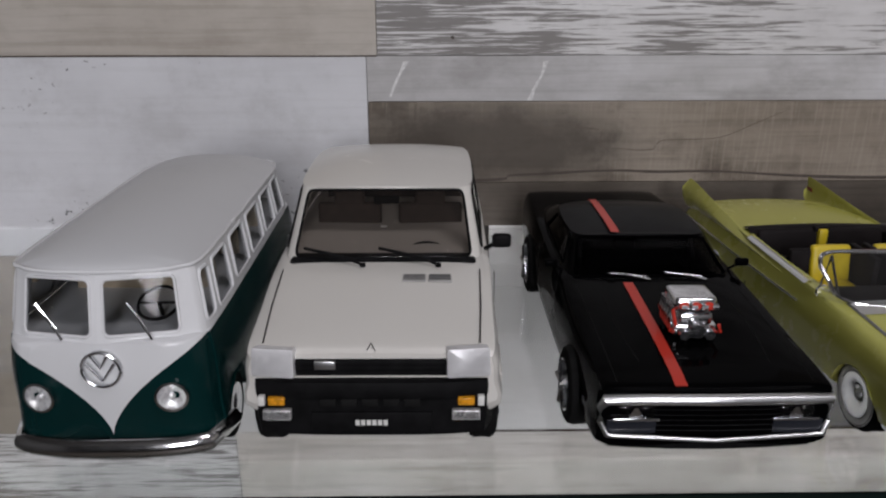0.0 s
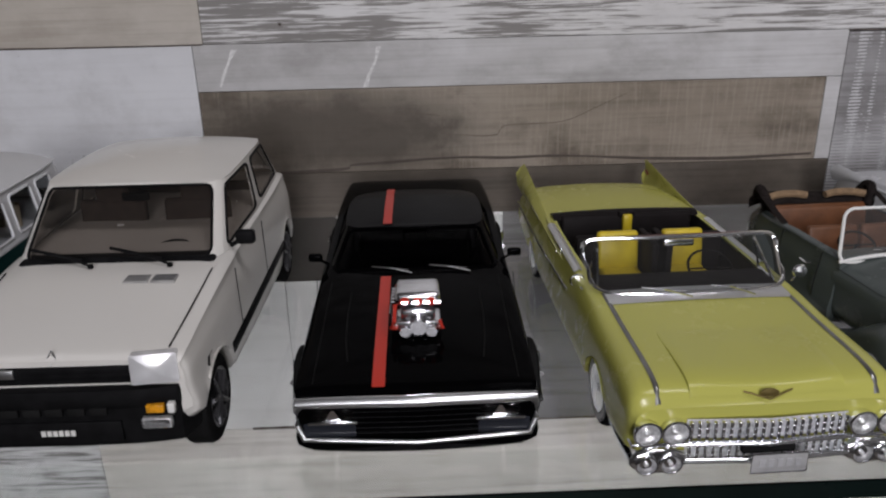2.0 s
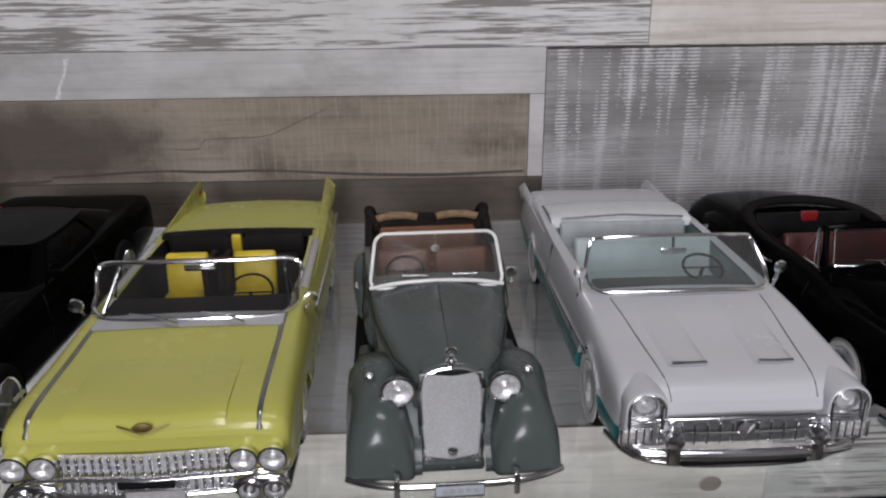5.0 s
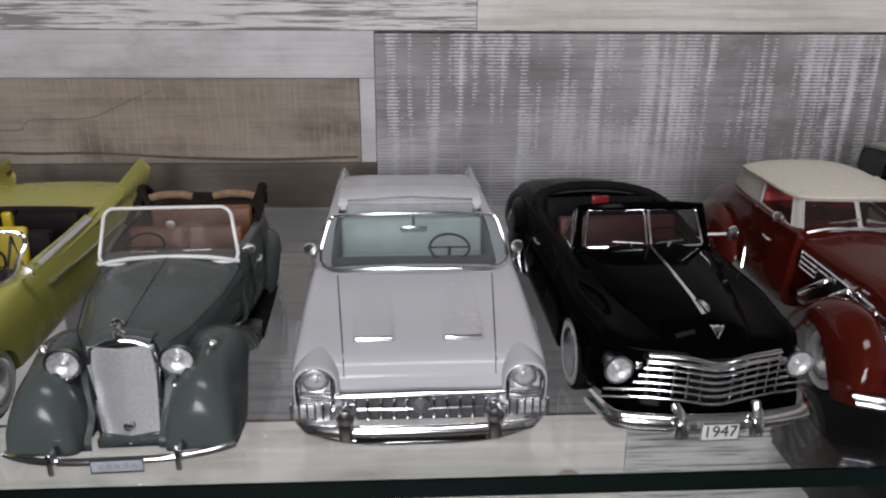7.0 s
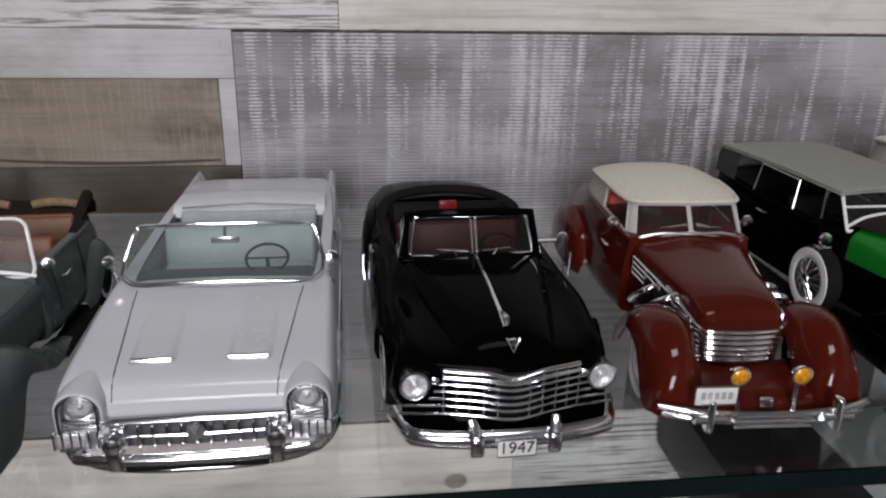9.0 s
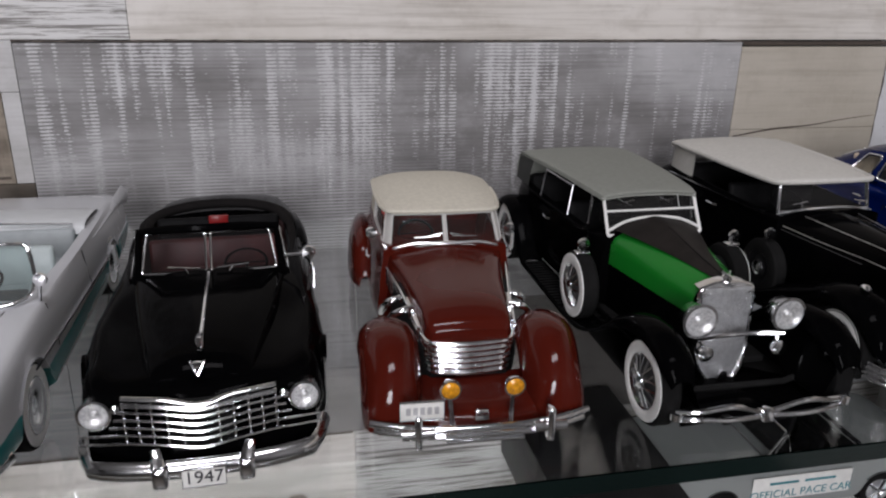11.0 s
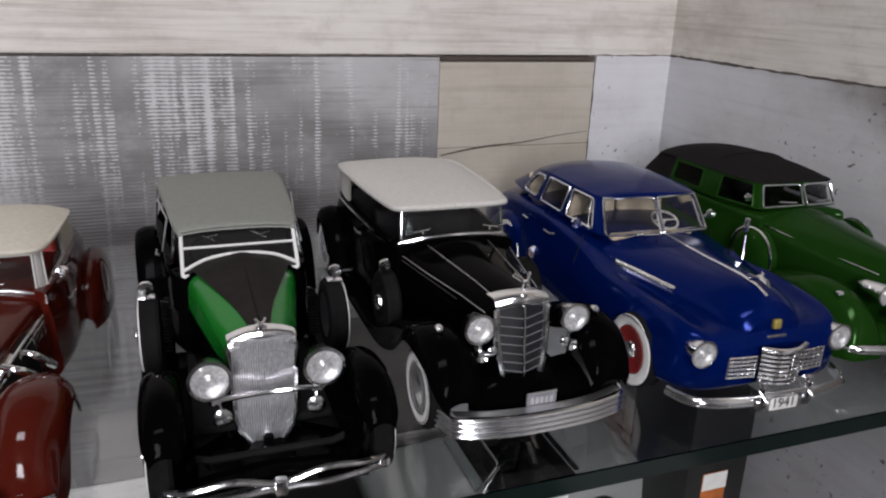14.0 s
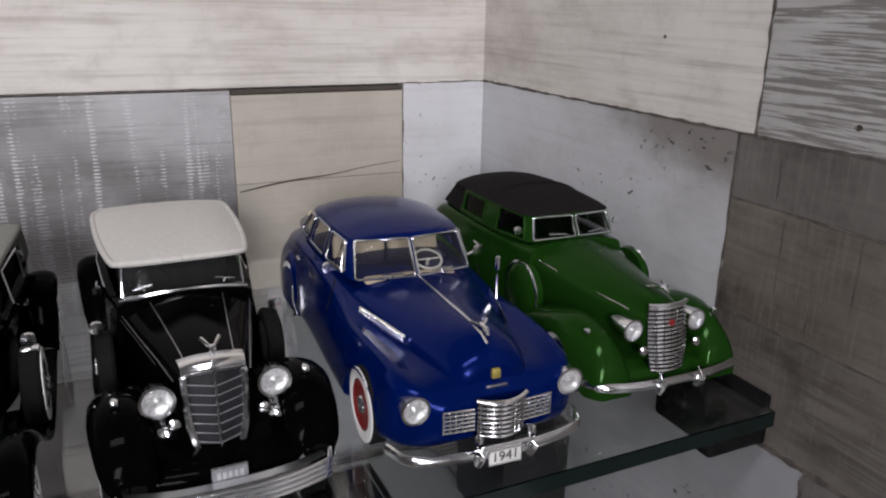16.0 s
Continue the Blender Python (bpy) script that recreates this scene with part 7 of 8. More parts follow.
add("nose", hull([(38, 18, 16, 28, 18, 36, 18, 40, 15, 40.5), (44, 16, 20, 30, 21.5, 37, 21.5, 42, 18, 43), (60, 16, 25, 30, 27, 40, 26, 45, 20, 47), (90, 16, 30, 32, 32, 44, 30, 49, 24, 50)]), DARK, maroon)
add("front_apron", skin([[(u * 30, y + 5 * u * u, z) for u in np.linspace(-1, 1, 9)] for y, z in ((7, 12), (10, 17), (20, 20), (38, 21))], 4, 2), WINE, maroon, "dark red front apron")
add("apron_plate", block(-3, 3, 5.6, 8, 17, 21.5, 0.6), CHROME, maroon)
add("bumper", join(*[ribbon([(u * (48 if k else 46), -0.5 + 9 * abs(u) ** 2.4, 14 + 3.6 * k) for u in np.linspace(-1, 1, 25)], 3.0, 1.8) for k in (0, 1)], *[tube([(u * 17, -1.8, 12.4 + 2.6 * k) for u in np.linspace(-1, 1, 9)], 0.8, n=8) for k in range(3)]), CHROME, maroon, "twin-bar chrome bumper")
number_plate(maroon, -27, -0.5, 28.0, 18.5, 8.6)
pair("wing_mirror", join(lathe([(0.3, -1.5), (3.0, -1.2), (3.3, 0), (0.2, 1.4)], (39, 128, 62), "y", 16), tube([(34, 129, 60), (39, 128, 62)], 0.7, n=6)), CHROME, maroon)
pair("door_handle", tube([(40, 128, 48), (41.6, 130, 48), (41.4, 137, 48)], 0.7, n=6), CHROME, maroon)
seat(maroon, -30, 30, 146, 168, 26, 66, RED_LEATHER, "bench_seat")
add("interior_trim", block(-31, 31, 120, 205, 40, 57, 1.0), RED_LEATHER, maroon, "red interior trim")
add("rear_lining", block(-30, 30, 172, 176, 50, 74.5, 1.0), RED_LEATHER, maroon, "red rear trim")
steering(maroon, -14, 130, 60, 9.5, BLACKPLASTIC, 35)
four_wheels(maroon, 40, 44, 214, 19, 11, "cap", 0.9)


# ---- the black and green dual-cowl car ----
dual = thing("model_phaeton", (0.9187, 0.187, 0), "black and green vintage model car with grey-green soft top", "model car", SHELF_CARS)
GREENP = paint("bright_green_lacquer", (0.008, 0.165, 0.017), 0.22, 0.2)
SILVERMESH = plain("silver_mesh", (0.60, 0.61, 0.62), 0.3, metal=0.6, vary=0.2, scale=700)
MATTEB = deep(plain("matt_black_brown", (0.016, 0.0135, 0.0125), 0.5, vary=0.2))
add("bonnet", skin([[(s * w, y, z) for s, z in ((-1.03, 42), (-1.03, 46), (-0.98, zs - 2), (-0.66, zs + 3.6), (0, zt), (0.66, zs + 3.6), (0.98, zs - 2), (1.03, 46), (1.03, 42))] for y, w, zs, zt in ((50, 14, 54, 60), (75, 18.5, 55.4, 62.2), (105, 23.5, 57.5, 66), (128, 27, 58, 67))], 4, 4), GREENP, dual, "green bonnet sides")
pair("engine_side", sheet([[(1.02 * w, y, z) for z in (10, 42.4)] for y, w in ((50, 14), (75, 18.5), (105, 23.5), (128, 27))]), BLACK_PAINT, dual, "black engine side under the bonnet")
add("bonnet_top", skin([[(u * k * w, y, z + 0.5 - (3.6 * abs(u * k) + 3.6 * (u * k) ** 2) * 0.95) for u in np.linspace(-1, 1, 9)] for y, w, z, k in ((50, 13.6, 61.2, 0.30), (75, 18, 63.2, 0.52), (105, 23, 66.8, 0.82), (130, 26.5, 67.8, 1.0))], 3, 2), MATTEB, dual, "dark bonnet top with centre hinge")
add("hinge_line", tube([(0, 50, 61.7), (0, 75, 63.7), (0, 105, 67.1), (0, 128, 68)], 0.35, n=5), DARK, dual)
add("body", hull([(122, 18, 30, 36, 32, 52, 30, 60, 24, 66), (136, 16, 33, 36, 35, 52, 34, 58, 31, 60), (170, 15, 36, 36, 38, 52, 37, 58, 34, 58.5), (230, 15, 38, 36, 41, 52, 40, 58, 37, 58.5), (266, 17, 34, 36, 38, 50, 36, 57, 32, 58), (284, 22, 24, 36, 30, 46, 28, 52, 22, 53)],
                 drop=lambda x, y, z: abs(x) < 34 and 138 < y < 262 and z > 54.5), BLACK_PAINT, dual, "black open tub")
add("tub", join(sheet([[(-34.5, y, 57), (-34, y, 24), (34, y, 24), (34.5, y, 57)] for y in (137, 263)]), sheet([[(x, 263, z) for z in (57, 24)] for x in (-34, 34)])), DARK, dual)
seat(dual, -31, 31, 158, 178, 28, 62, BLACKPLASTIC, "front_bench")
seat(dual, -33, 33, 226, 248, 28, 62, BLACKPLASTIC, "rear_bench")
# radiator
add("radiator_shell", join(*[tube([(s * 13, 44, 26), (s * 13.6, 45, 42), (s * 13.6, 45.5, 53), (s * 12, 46, 57.4), (s * 6, 46, 59), (0, 45, 59.6)], 1.7, n=8) for s in (-1, 1)], *[tube([(s * 13, 44, 26), (s * 11.5, 42, 17), (s * 7, 41, 10.5), (0, 40.5, 8)], 1.2, n=8) for s in (-1, 1)]), CHROME, dual, "chrome radiator shell")
add("radiator_top", skin([[(u * w, y, z - 3.4 * u * u) for u in np.linspace(-1, 1, 7)] for y, w, z in ((43.5, 13, 57.0), (45, 14.2, 60.6), (51, 14.2, 61.4))], 3, 2), CHROME, dual)
rg = add("radiator_grille", sheet([[(u * w, 44.0 - 1.6 * (1 - abs(u)) - 0.08 * max(0, 42 - z), z) for u in (-1, -0.5, 0, 0.5, 1)] for z, w in ((9.5, 4.5), (12, 8), (17, 11), (26, 12.6), (42, 13), (55, 13), (58, 11.6))]), SILVERMESH, dual, "fine silver radiator grille")
add("grille_bar", join(*[tube([(x, 40.2 - 1.6 * (1 - abs(x) / 13), 10 + 0.07 * x * x), (x, 43.4 - 1.6 * (1 - abs(x) / 13), 42), (x, 43.4 - 1.6 * (1 - abs(x) / 13), 57.5)], 0.11, n=4) for x in np.linspace(-12, 12, 25)]), CHROME, rg)
add("lower_badge", lathe([(0.3, -1.2), (2.4, -0.9), (2.6, 0.4), (0.2, 0.6)], (0, 38.6, 14), "y", 14), CHROME, rg)
add("radiator_ornament", join(lathe([(0.3, 0), (2.6, 0), (2.6, 1.8), (1, 2.6), (0.2, 2.8)], (0, 47, 61), "z", 14), tube([(-2.2, 48.5, 64.8), (0, 46, 63.4), (2.2, 48.5, 64.8)], 0.55, n=6)), CHROME, dual, "chrome radiator ornament")
for s in (-1, 1):
    lamp(dual, s * 22.7, 28, 49.5, 8.6, deep=13)
    add("driving_light", join(lathe([(0.4, 6), (2.8, 3.5), (3.9, 0.5), (3.9, -0.6), (2.6, -1.2), (0.2, -1.6)], (s * 19, 26, 33.5), "y", 18), tube([(s * 20, 30, 38), (s * 19, 28, 36)], 0.9, n=6)), CHROME, dual, "small chrome driving light")
    wing = [(4, 41.4, 5.4, 30, 34.5), (10, 41.4, 7.8, 36, 43), (24, 41.4, 8.5, 41, 48.6), (42, 41.4, 8.5, 40, 48), (60, 41.6, 8.6, 33, 41), (80, 42, 8.8, 21, 26), (100, 43, 9, 13, 17), (120, 43, 9, 10.5, 13.5), (135, 43, 9, 10, 12.5)]
    add("front_wing", dome(wing, s), BLACK_PAINT, dual, "sweeping black front wing")
    add("rear_wing", dome([(205, 45, 8, 11, 15), (216, 45, 9, 24, 30), (230, 45, 9.4, 38, 43), (248, 45, 9.5, 42, 47.5), (266, 45, 9.2, 36, 42), (282, 44, 8.5, 22, 28), (292, 44, 7, 14, 19)], s), BLACK_PAINT, dual, "black rear wing")
    rb = add("running_board", block(s * 43.5 - 8.5, s * 43.5 + 8.5, 132, 208, 9.5, 12, 0.8), BLACK_PAINT, dual)
    add("tread", join(*[block(s * 43.5 - 7, s * 43.5 + 7, 136 + 4.2 * k, 137.6 + 4.2 * k, 12, 12.6, 0.2) for k in range(17)]), RUBBER, rb)
    wheel(dual, s * 45.5, 118, 19.5, 10, "wire", 0.93, zc=32)
    add("spare_mirror", join(lathe([(0.3, -1.5), (3.4, -1.2), (3.7, 0), (0.2, 2.6)], (s * 46, 116, 57), "y", 16), tube([(s * 46, 117, 52), (s * 46, 116, 55)], 0.9, n=6), block(s * 46 - 4, s * 46 + 4, 114, 120, 51.3, 52.6, 0.4)), CHROME, dual, "chrome mirror strapped on the spare wheel")
    add("door_handle", tube([(s * 39.4, 190, 48), (s * 41.4, 192, 48), (s * 41, 199, 48)], 0.7, n=6), CHROME, dual)
    wheel(dual, s * 43.2, 28, 21, 10, "wire", 0.90)
    wheel(dual, s * 47, 248, 21, 10, "wire", 0.93)
    add("hood_iron", tube([(s * 33, 142, 60), (s * 31, 144, 77)], 0.9, n=6), CHROME, dual)
    add("hood_side", sheet([[(s * x, y, z) for x, z in ((40.2, 57), (39.2, 67), (37.4, 75))] for y in (236, 250, 264)]), plain("side_cloth", (0.03, 0.032, 0.03), 0.85), dual)
    add("side_screen", tube([(s * 37.5, 165, 58.5), (s * 34, 168, 76), (s * 38.5, 205, 77), (s * 40.5, 208, 58.5)], 0.5, n=6), SATIN, dual)
add("lamp_bar", tube(spline([(-23, 29, 39.5), (-12, 34, 37.8), (0, 36, 37), (12, 34, 37.8), (23, 29, 39.5)], 5), 1.3, n=8), CHROME, dual, "chrome bar between the headlights")
for k, z in enumerate((19, 15)):
    add("bumper_bar", tube(spline([(-42, 6, z - 1.5), (-33, 1.5, z), (-18, 0.5, z + 1.6 - k * 2.6), (-5, 1.5, z - 2.2 + k), (0, 1.6, z - 2.6 + k), (5, 1.5, z - 2.2 + k), (18, 0.5, z + 1.6 - k * 2.6), (33, 1.5, z), (42, 6, z - 1.5)], 5), 1.35, n=8), CHROME, dual, "wavy chrome bumper bar")
add("bumper_clamp", block(-2.4, 2.4, -1, 3, 11.5, 18.5, 0.8), CHROME, dual)
pair("bumper_end", join(lathe([(0.3, -2.2), (2.6, -1.6), (2.8, 1.6), (0.3, 2.2)], (42, 5.5, 15.6), "z", 14)), CHROME, dual)
add("front_axle", join(tube([(-45, 28, 20), (-25, 26, 15), (25, 26, 15), (45, 28, 20)], 1.6, n=6), block(-16, -12, 8, 60, 6, 10, 0.5), block(12, 16, 8, 60, 6, 10, 0.5)), DARK, dual)
add("chassis", join(block(-30, 30, 50, 275, 12, 16, 1), block(-43, 43, 16, 140, 7.5, 9.5, 0.5)), DARK, dual, "dark chassis and splash pan")
a, b, c, d = (-28.5, 123, 58.5), (28.5, 123, 58.5), (28, 135.5, 78.5), (-28, 135.5, 78.5)
g, o = pane(a, b, c, d, r=0.08)
ws = add("windscreen", g, WINDOW, dual)
ws.visible_shadow = False
add("windscreen_frame", join(tube(o, 1.0, closed=True, n=8), tube([(-28, 131, 70.5), (28, 131, 70.5)], 0.75, n=6), tube(spline([(-28, 124.5, 61), (-16, 126, 66), (0, 126.5, 67.6), (16, 126, 66), (28, 124.5, 61)], 4), 0.9, n=6)), WHITEPAINT, ws, "white two-part windscreen frame")
wiper(dual, (-12, 132, 73), (-20, 133, 77), (-10, 133, 76))
wiper(dual, (14, 132, 73), (6, 133, 77), (16, 133, 76))
GTOP = plain("grey_green_cloth", (0.23, 0.24, 0.215), 0.9, vary=0.06, scale=400, relief=0.3)
top_rows = []
for y, w, z in ((133, 29, 78.0), (135, 29.5, 79.2), (150, 32, 80), (190, 35, 80), (235, 38, 78.5), (260, 38.5, 76.5), (267, 38, 72)):
    top_rows.append([(u * w, y, z + 2.0 - 2.0 * abs(u) ** 2.6 - (1.2 if abs(u) == 1 else 0)) for u in (-1, -0.94, -0.6, -0.3, 0, 0.3, 0.6, 0.94, 1)])
under = [[(x, y, z - 1.6) for x, y, z in r] for r in top_rows]
add("hood", join(skin(top_rows, 4, 3), skin(under, 4, 3)), GTOP, dual, "grey-green fabric soft top")
add("hood_back", skin([[(u * w, y, z) for u in (-1, -0.5, 0, 0.5, 1)] for y, w, z in ((266.5, 38, 73), (270, 38.5, 65), (270, 38, 57))], 3, 3), GTOP, dual)
steering(dual, -14, 148, 62, 10, BLACKPLASTIC, 35)
add("front_apron", skin([[(u * 37, y, z - 2 * abs(u)) for u in np.linspace(-1, 1, 7)] for y, z in ((9, 9), (14, 12), (30, 12), (60, 10))], 3, 2), BLACK_PAINT, dual, "black front apron")
pair("wing_valance", sheet([[(35.8, y, zt), (30, y, 16)] for y, zt in ((6, 30), (24, 41), (42, 40), (62, 33), (84, 22), (110, 14))]), BLACK_PAINT, dual)


# ---- the black car with the white soft top ----
noir = thing("model_touring_car", (1.0395, 0.200, 0), "black vintage model touring car with white soft top and tall grille", "model car", SHELF_CARS)
add("bonnet", hull([(36, 22, 14, 40, 16.5, 54, 16, 59.5, 10, 61.5), (60, 20, 18, 40, 21, 55, 20.5, 60.5, 12, 63), (90, 20, 24, 40, 27.5, 55, 26.5, 60.5, 15, 63.5), (118, 20, 30, 40, 33, 56, 32, 61, 18, 64), (124, 20, 31, 40, 34, 56, 33, 61, 19, 64)]), BLACK_PAINT, noir, "black bonnet")
pair("bonnet_moulding", join(tube([(10.4, 38, 59.9), (12.4, 60, 61.0), (15.4, 90, 61.2), (18.4, 118, 61.6)], 0.22, n=5), tube([(16.8, 38, 54.2), (21.0, 60, 55.2), (27.0, 90, 55.2), (32.6, 118, 56.2)], 0.22, n=5)), SATIN, noir, "thin bright bonnet moulding")
add("body", hull([(120, 15, 35, 36, 37, 55, 35, 62, 31, 64), (150, 14, 37, 36, 40, 55, 38, 61, 35, 62), (210, 14, 38, 36, 42, 55, 40, 61, 37, 62), (255, 16, 36, 36, 40, 53, 38, 60, 34, 61), (288, 22, 26, 36, 32, 46, 29, 52, 22, 53), (300, 28, 18, 36, 22, 42, 18, 44, 12, 45)],
                 drop=lambda x, y, z: abs(x) < 35 and 134 < y < 250 and z > 58), BLACK_PAINT, noir)
add("tub", join(sheet([[(-35.5, y, 61), (-35, y, 24), (35, y, 24), (35.5, y, 61)] for y in (133, 251)])), DARK, noir)
nb = Band([(0, 121, 63.5), (18, 122.5, 63), (31, 126, 62), (35.5, 136, 61.5), (38, 165, 61), (39.5, 205, 61), (39, 240, 61), (31, 262, 60), (0, 268, 60)],
          [(0, 127, 81), (17, 127.5, 81), (30, 130, 80.8), (33.5, 137, 80.6), (37, 165, 81), (39, 205, 81), (38.5, 240, 80), (31, 258, 77), (0, 263, 77)])
WTOP = plain("white_soft_top", (0.55, 0.54, 0.505), 0.85, vary=0.05, scale=400, relief=0.25)
nb.windows(noir, [(-2.15, 2.15, (-2.02, 2.02, 0.04, 0.97), 0.06, "windscreen")], CHROME, WINDOW, CHROME, 0.6, shell="windscreen_frame")
w1, _ = nb.cell(5.35, 8.0)
add("hood_back", both(w1), WTOP, noir, "white soft top quarter and back")
add("hood", nb.roof(5.5, 16, 2.4, 3.2), WTOP, noir, "white fabric soft top")
pair("hood_edge", tube([nb.at(s, 0.98, out=1.6) for s in np.linspace(0, 7.9, 50)], 1.8, n=8), WTOP, noir)
add("windscreen_arch", tube(spline([(-33, 125, 61), (-18, 121.5, 64.4), (0, 120, 65.6), (18, 121.5, 64.4), (33, 125, 61)], 4), 1.1, n=6, flat=0.7), CHROME, noir, "chrome cowl moulding")
wiper(noir, (-26, 121.5, 68), (-16, 121, 70), (-20, 120.5, 67))
wiper(noir, (16, 121, 70), (26, 121.5, 68), (20, 120.5, 67))
# V-shaped radiator: half-width and lean grow with height
SHIELD = [(12.5, 0.6), (14.0, 3.8), (17.5, 6.8), (23.5, 9.2), (32, 10.8), (42, 11.8), (50, 12.2), (57, 12.0)]


def shield(u, z):
    """A place on the radiator's face, u from -1 to 1 across."""
    w = float(np.interp(z, [p[0] for p in SHIELD], [p[1] for p in SHIELD]))
    return u * w, 27.5 + 0.14 * (z - 15) - 3.4 * (1 - abs(u)) * w / 12, z


for s in (-1, 1):
    add("radiator_shell", tube(spline([shield(s * 1.06, z) for z, w in SHIELD], 4), [1.3] * 8 + [1.9] * 21, n=8), CHROME, noir, "chrome side of the shield-shaped radiator")
crown = [[(u * w, y + 3.2 * abs(u) ** 1.5, z + 2.6 * (1 - u * u)) for u in np.linspace(-1, 1, 11)] for y, w, z in ((29.8, 13.4, 56.6), (29.0, 13.8, 58.4), (30.0, 13.9, 60.8), (33.5, 14.0, 62.0), (40, 14.4, 61.4))]
add("radiator_top", skin(crown, 3, 2), CHROME, noir, "chrome radiator crown")
DULLBAR = plain("dull_bar", (0.20, 0.20, 0.21), 0.4, metal=0.3)
rg = add("radiator_grille", sheet([[(x, y + 1.6, z) for x, y, z in (shield(u, z) for u in (-1, -0.5, 0, 0.5, 1))] for z in (12.7, 15, 19, 26, 34, 44, 52, 58)]), plain("grille_dark", (0.006, 0.007, 0.010), 0.6), noir, "dark grille with bright cross bars")
for k in range(9):
    z = 18.0 + 4.4 * k
    add("cross_bar", tube([shield(-0.98, z + 0.5), shield(0, z - 0.7), shield(0.98, z + 0.5)], 0.26, n=6), DULLBAR, rg)
add("centre_bar", tube([shield(0, z) for z in (13, 26, 40, 59)], 0.6, n=6), CHROME, rg)
add("radiator_ornament", join(tube([(0, 33, 66), (0, 31, 70)], 1.2, n=8), tube([(-4, 36, 73), (0, 30, 70), (4, 36, 73)], 1.0, n=6), lathe([(0.2, -1), (1.6, -0.6), (1.6, 0.8), (0.2, 1.2)], (0, 30, 70.5), "y", 10)), CHROME, noir, "chrome winged radiator ornament")
for s in (-1, 1):
    lamp(noir, s * 24.6, 25, 52, 7.4, deep=12)
    add("horn", join(lathe([(0.6, 9), (1.4, 3), (2.8, 0), (3.0, -0.5), (0.4, 1)], (s * 23, 24, 39), "y", 16), tube([(s * 24, 28, 45), (s * 23, 27, 40)], 1.0, n=6)), CHROME, noir, "chrome trumpet horn")
    add("driving_light", lathe([(0.4, 4), (2.2, 2), (2.6, 0), (0.3, -1.2)], (s * 19, 22, 41.5), "y", 16), CHROME, noir)
    add("wing_light", lathe([(0.3, 5), (1.6, 3), (2.2, 0), (1.6, -1.6), (0.2, -2.2)], (s * 41, 34, 50.5), "y", 14), CHROME, noir)
    add("front_wing", dome([(8, 38, 8, 22, 27), (12, 38.5, 11, 27, 36), (22, 39, 12.8, 36, 45.5), (37, 40, 13, 40, 49), (54, 40, 12.6, 37, 47), (76, 40, 11.5, 21, 38), (100, 41, 10, 12, 26), (120, 42, 9, 10, 16), (134, 42, 8.5, 9.5, 12.5)], s), BLACK_PAINT, noir, "black front wing")
    add("rear_wing", dome([(214, 43, 7, 10, 16), (224, 44, 9, 20, 34), (240, 44.5, 10, 38, 47), (258, 44, 10, 40, 48), (276, 42, 9, 26, 38), (294, 40, 7.5, 15, 24), (302, 39, 5, 15, 18)], s), BLACK_PAINT, noir, "black rear wing")
    add("running_board", block(s * 43 - 8, s * 43 + 8, 130, 218, 9, 12, 0.8), BLACK_PAINT, noir)
    sp = wheel(noir, s * 42.5, 116, 18, 9, "steel", 0, zc=31)
    add("hubcap", moved(lathe([(4.6, 3.6), (4.2, 5.4), (2.4, 6.4), (0.2, 6.6)], (0, 0, 0), "x", 18), Matrix.Translation((s * 42.5, 116, 31)) @ Matrix.Diagonal((s, 1, 1, 1))), CHROME, sp, "small chrome hubcap")
    add("body_strip", tube([(s * 21.8, 62, 52), (s * 27.9, 92, 53), (s * 33.4, 118, 54)], 0.25, n=6), GUNMETAL, noir, "thin bonnet strip")
    add("waist_strip", tube([(s * 34, 126, 60), (s * 39.6, 165, 59), (s * 41.6, 210, 59), (s * 39.8, 250, 57)], 0.5, n=5), CHROME, noir)
    add("door_handle", tube([(s * 41.4, 178, 52), (s * 43.4, 180, 52), (s * 43, 188, 52)], 0.8, n=6), CHROME, noir)
    add("spare_mirror", join(lathe([(0.3, -1.4), (3.4, -1.1), (3.7, 0), (0.2, 2.2)], (s * 45, 112, 54), "y", 16), tube([(s * 44, 114, 49), (s * 45, 112, 52.5)], 0.9, n=6)), CHROME, noir)
    wheel(noir, s * 44.5, 37, 20, 11, "cap", 0.86)
    wheel(noir, s * 45, 252, 20, 11, "cap", 0.86)
for k in range(4):
    add("bumper_bar", ribbon([(u * 46, 0.5 + 8 * abs(u) ** 2.6 + 10 * max(0, abs(u) - 0.92) / 0.08, 10.4 + 2.7 * k) for u in np.linspace(-1, 1, 27)], 2.3, 1.7), CHROME, noir, "chrome bumper bar")
add("bumper_shelf", skin([[(u * 42, y + 7 * abs(u) ** 2.6, 20) for u in np.linspace(-1, 1, 11)] for y in (1, 6)], 2, 2), SATIN, noir, "bright bumper apron")
number_plate(noir, 0, 7.5, 22, 15, 8, face=plain("plate_dull", (0.22, 0.22, 0.24), 0.4))
add("front_apron", skin([[(u * 32, y + 4 * u * u, z) for u in np.linspace(-1, 1, 7)] for y, z in ((12, 12), (14, 20), (24, 24), (36, 26))], 3, 2), BLACK_PAINT, noir)
seat(noir, -32, 32, 156, 178, 28, 66, BLACKPLASTIC, "front_bench")
seat(noir, -34, 34, 214, 236, 28, 66, BLACKPLASTIC, "rear_bench")
steering(noir, -15, 142, 64, 10, BLACKPLASTIC, 35)
add("chassis", block(-32, 32, 40, 285, 10, 15, 1), DARK, noir)


# ---- the blue sedan ----
blue = thing("model_sedan", (1.1612, 0.188, 0), "deep blue model sedan with chrome grille, red wheels, plate 1941", "model car", SHELF_CARS, turn=-2.2)
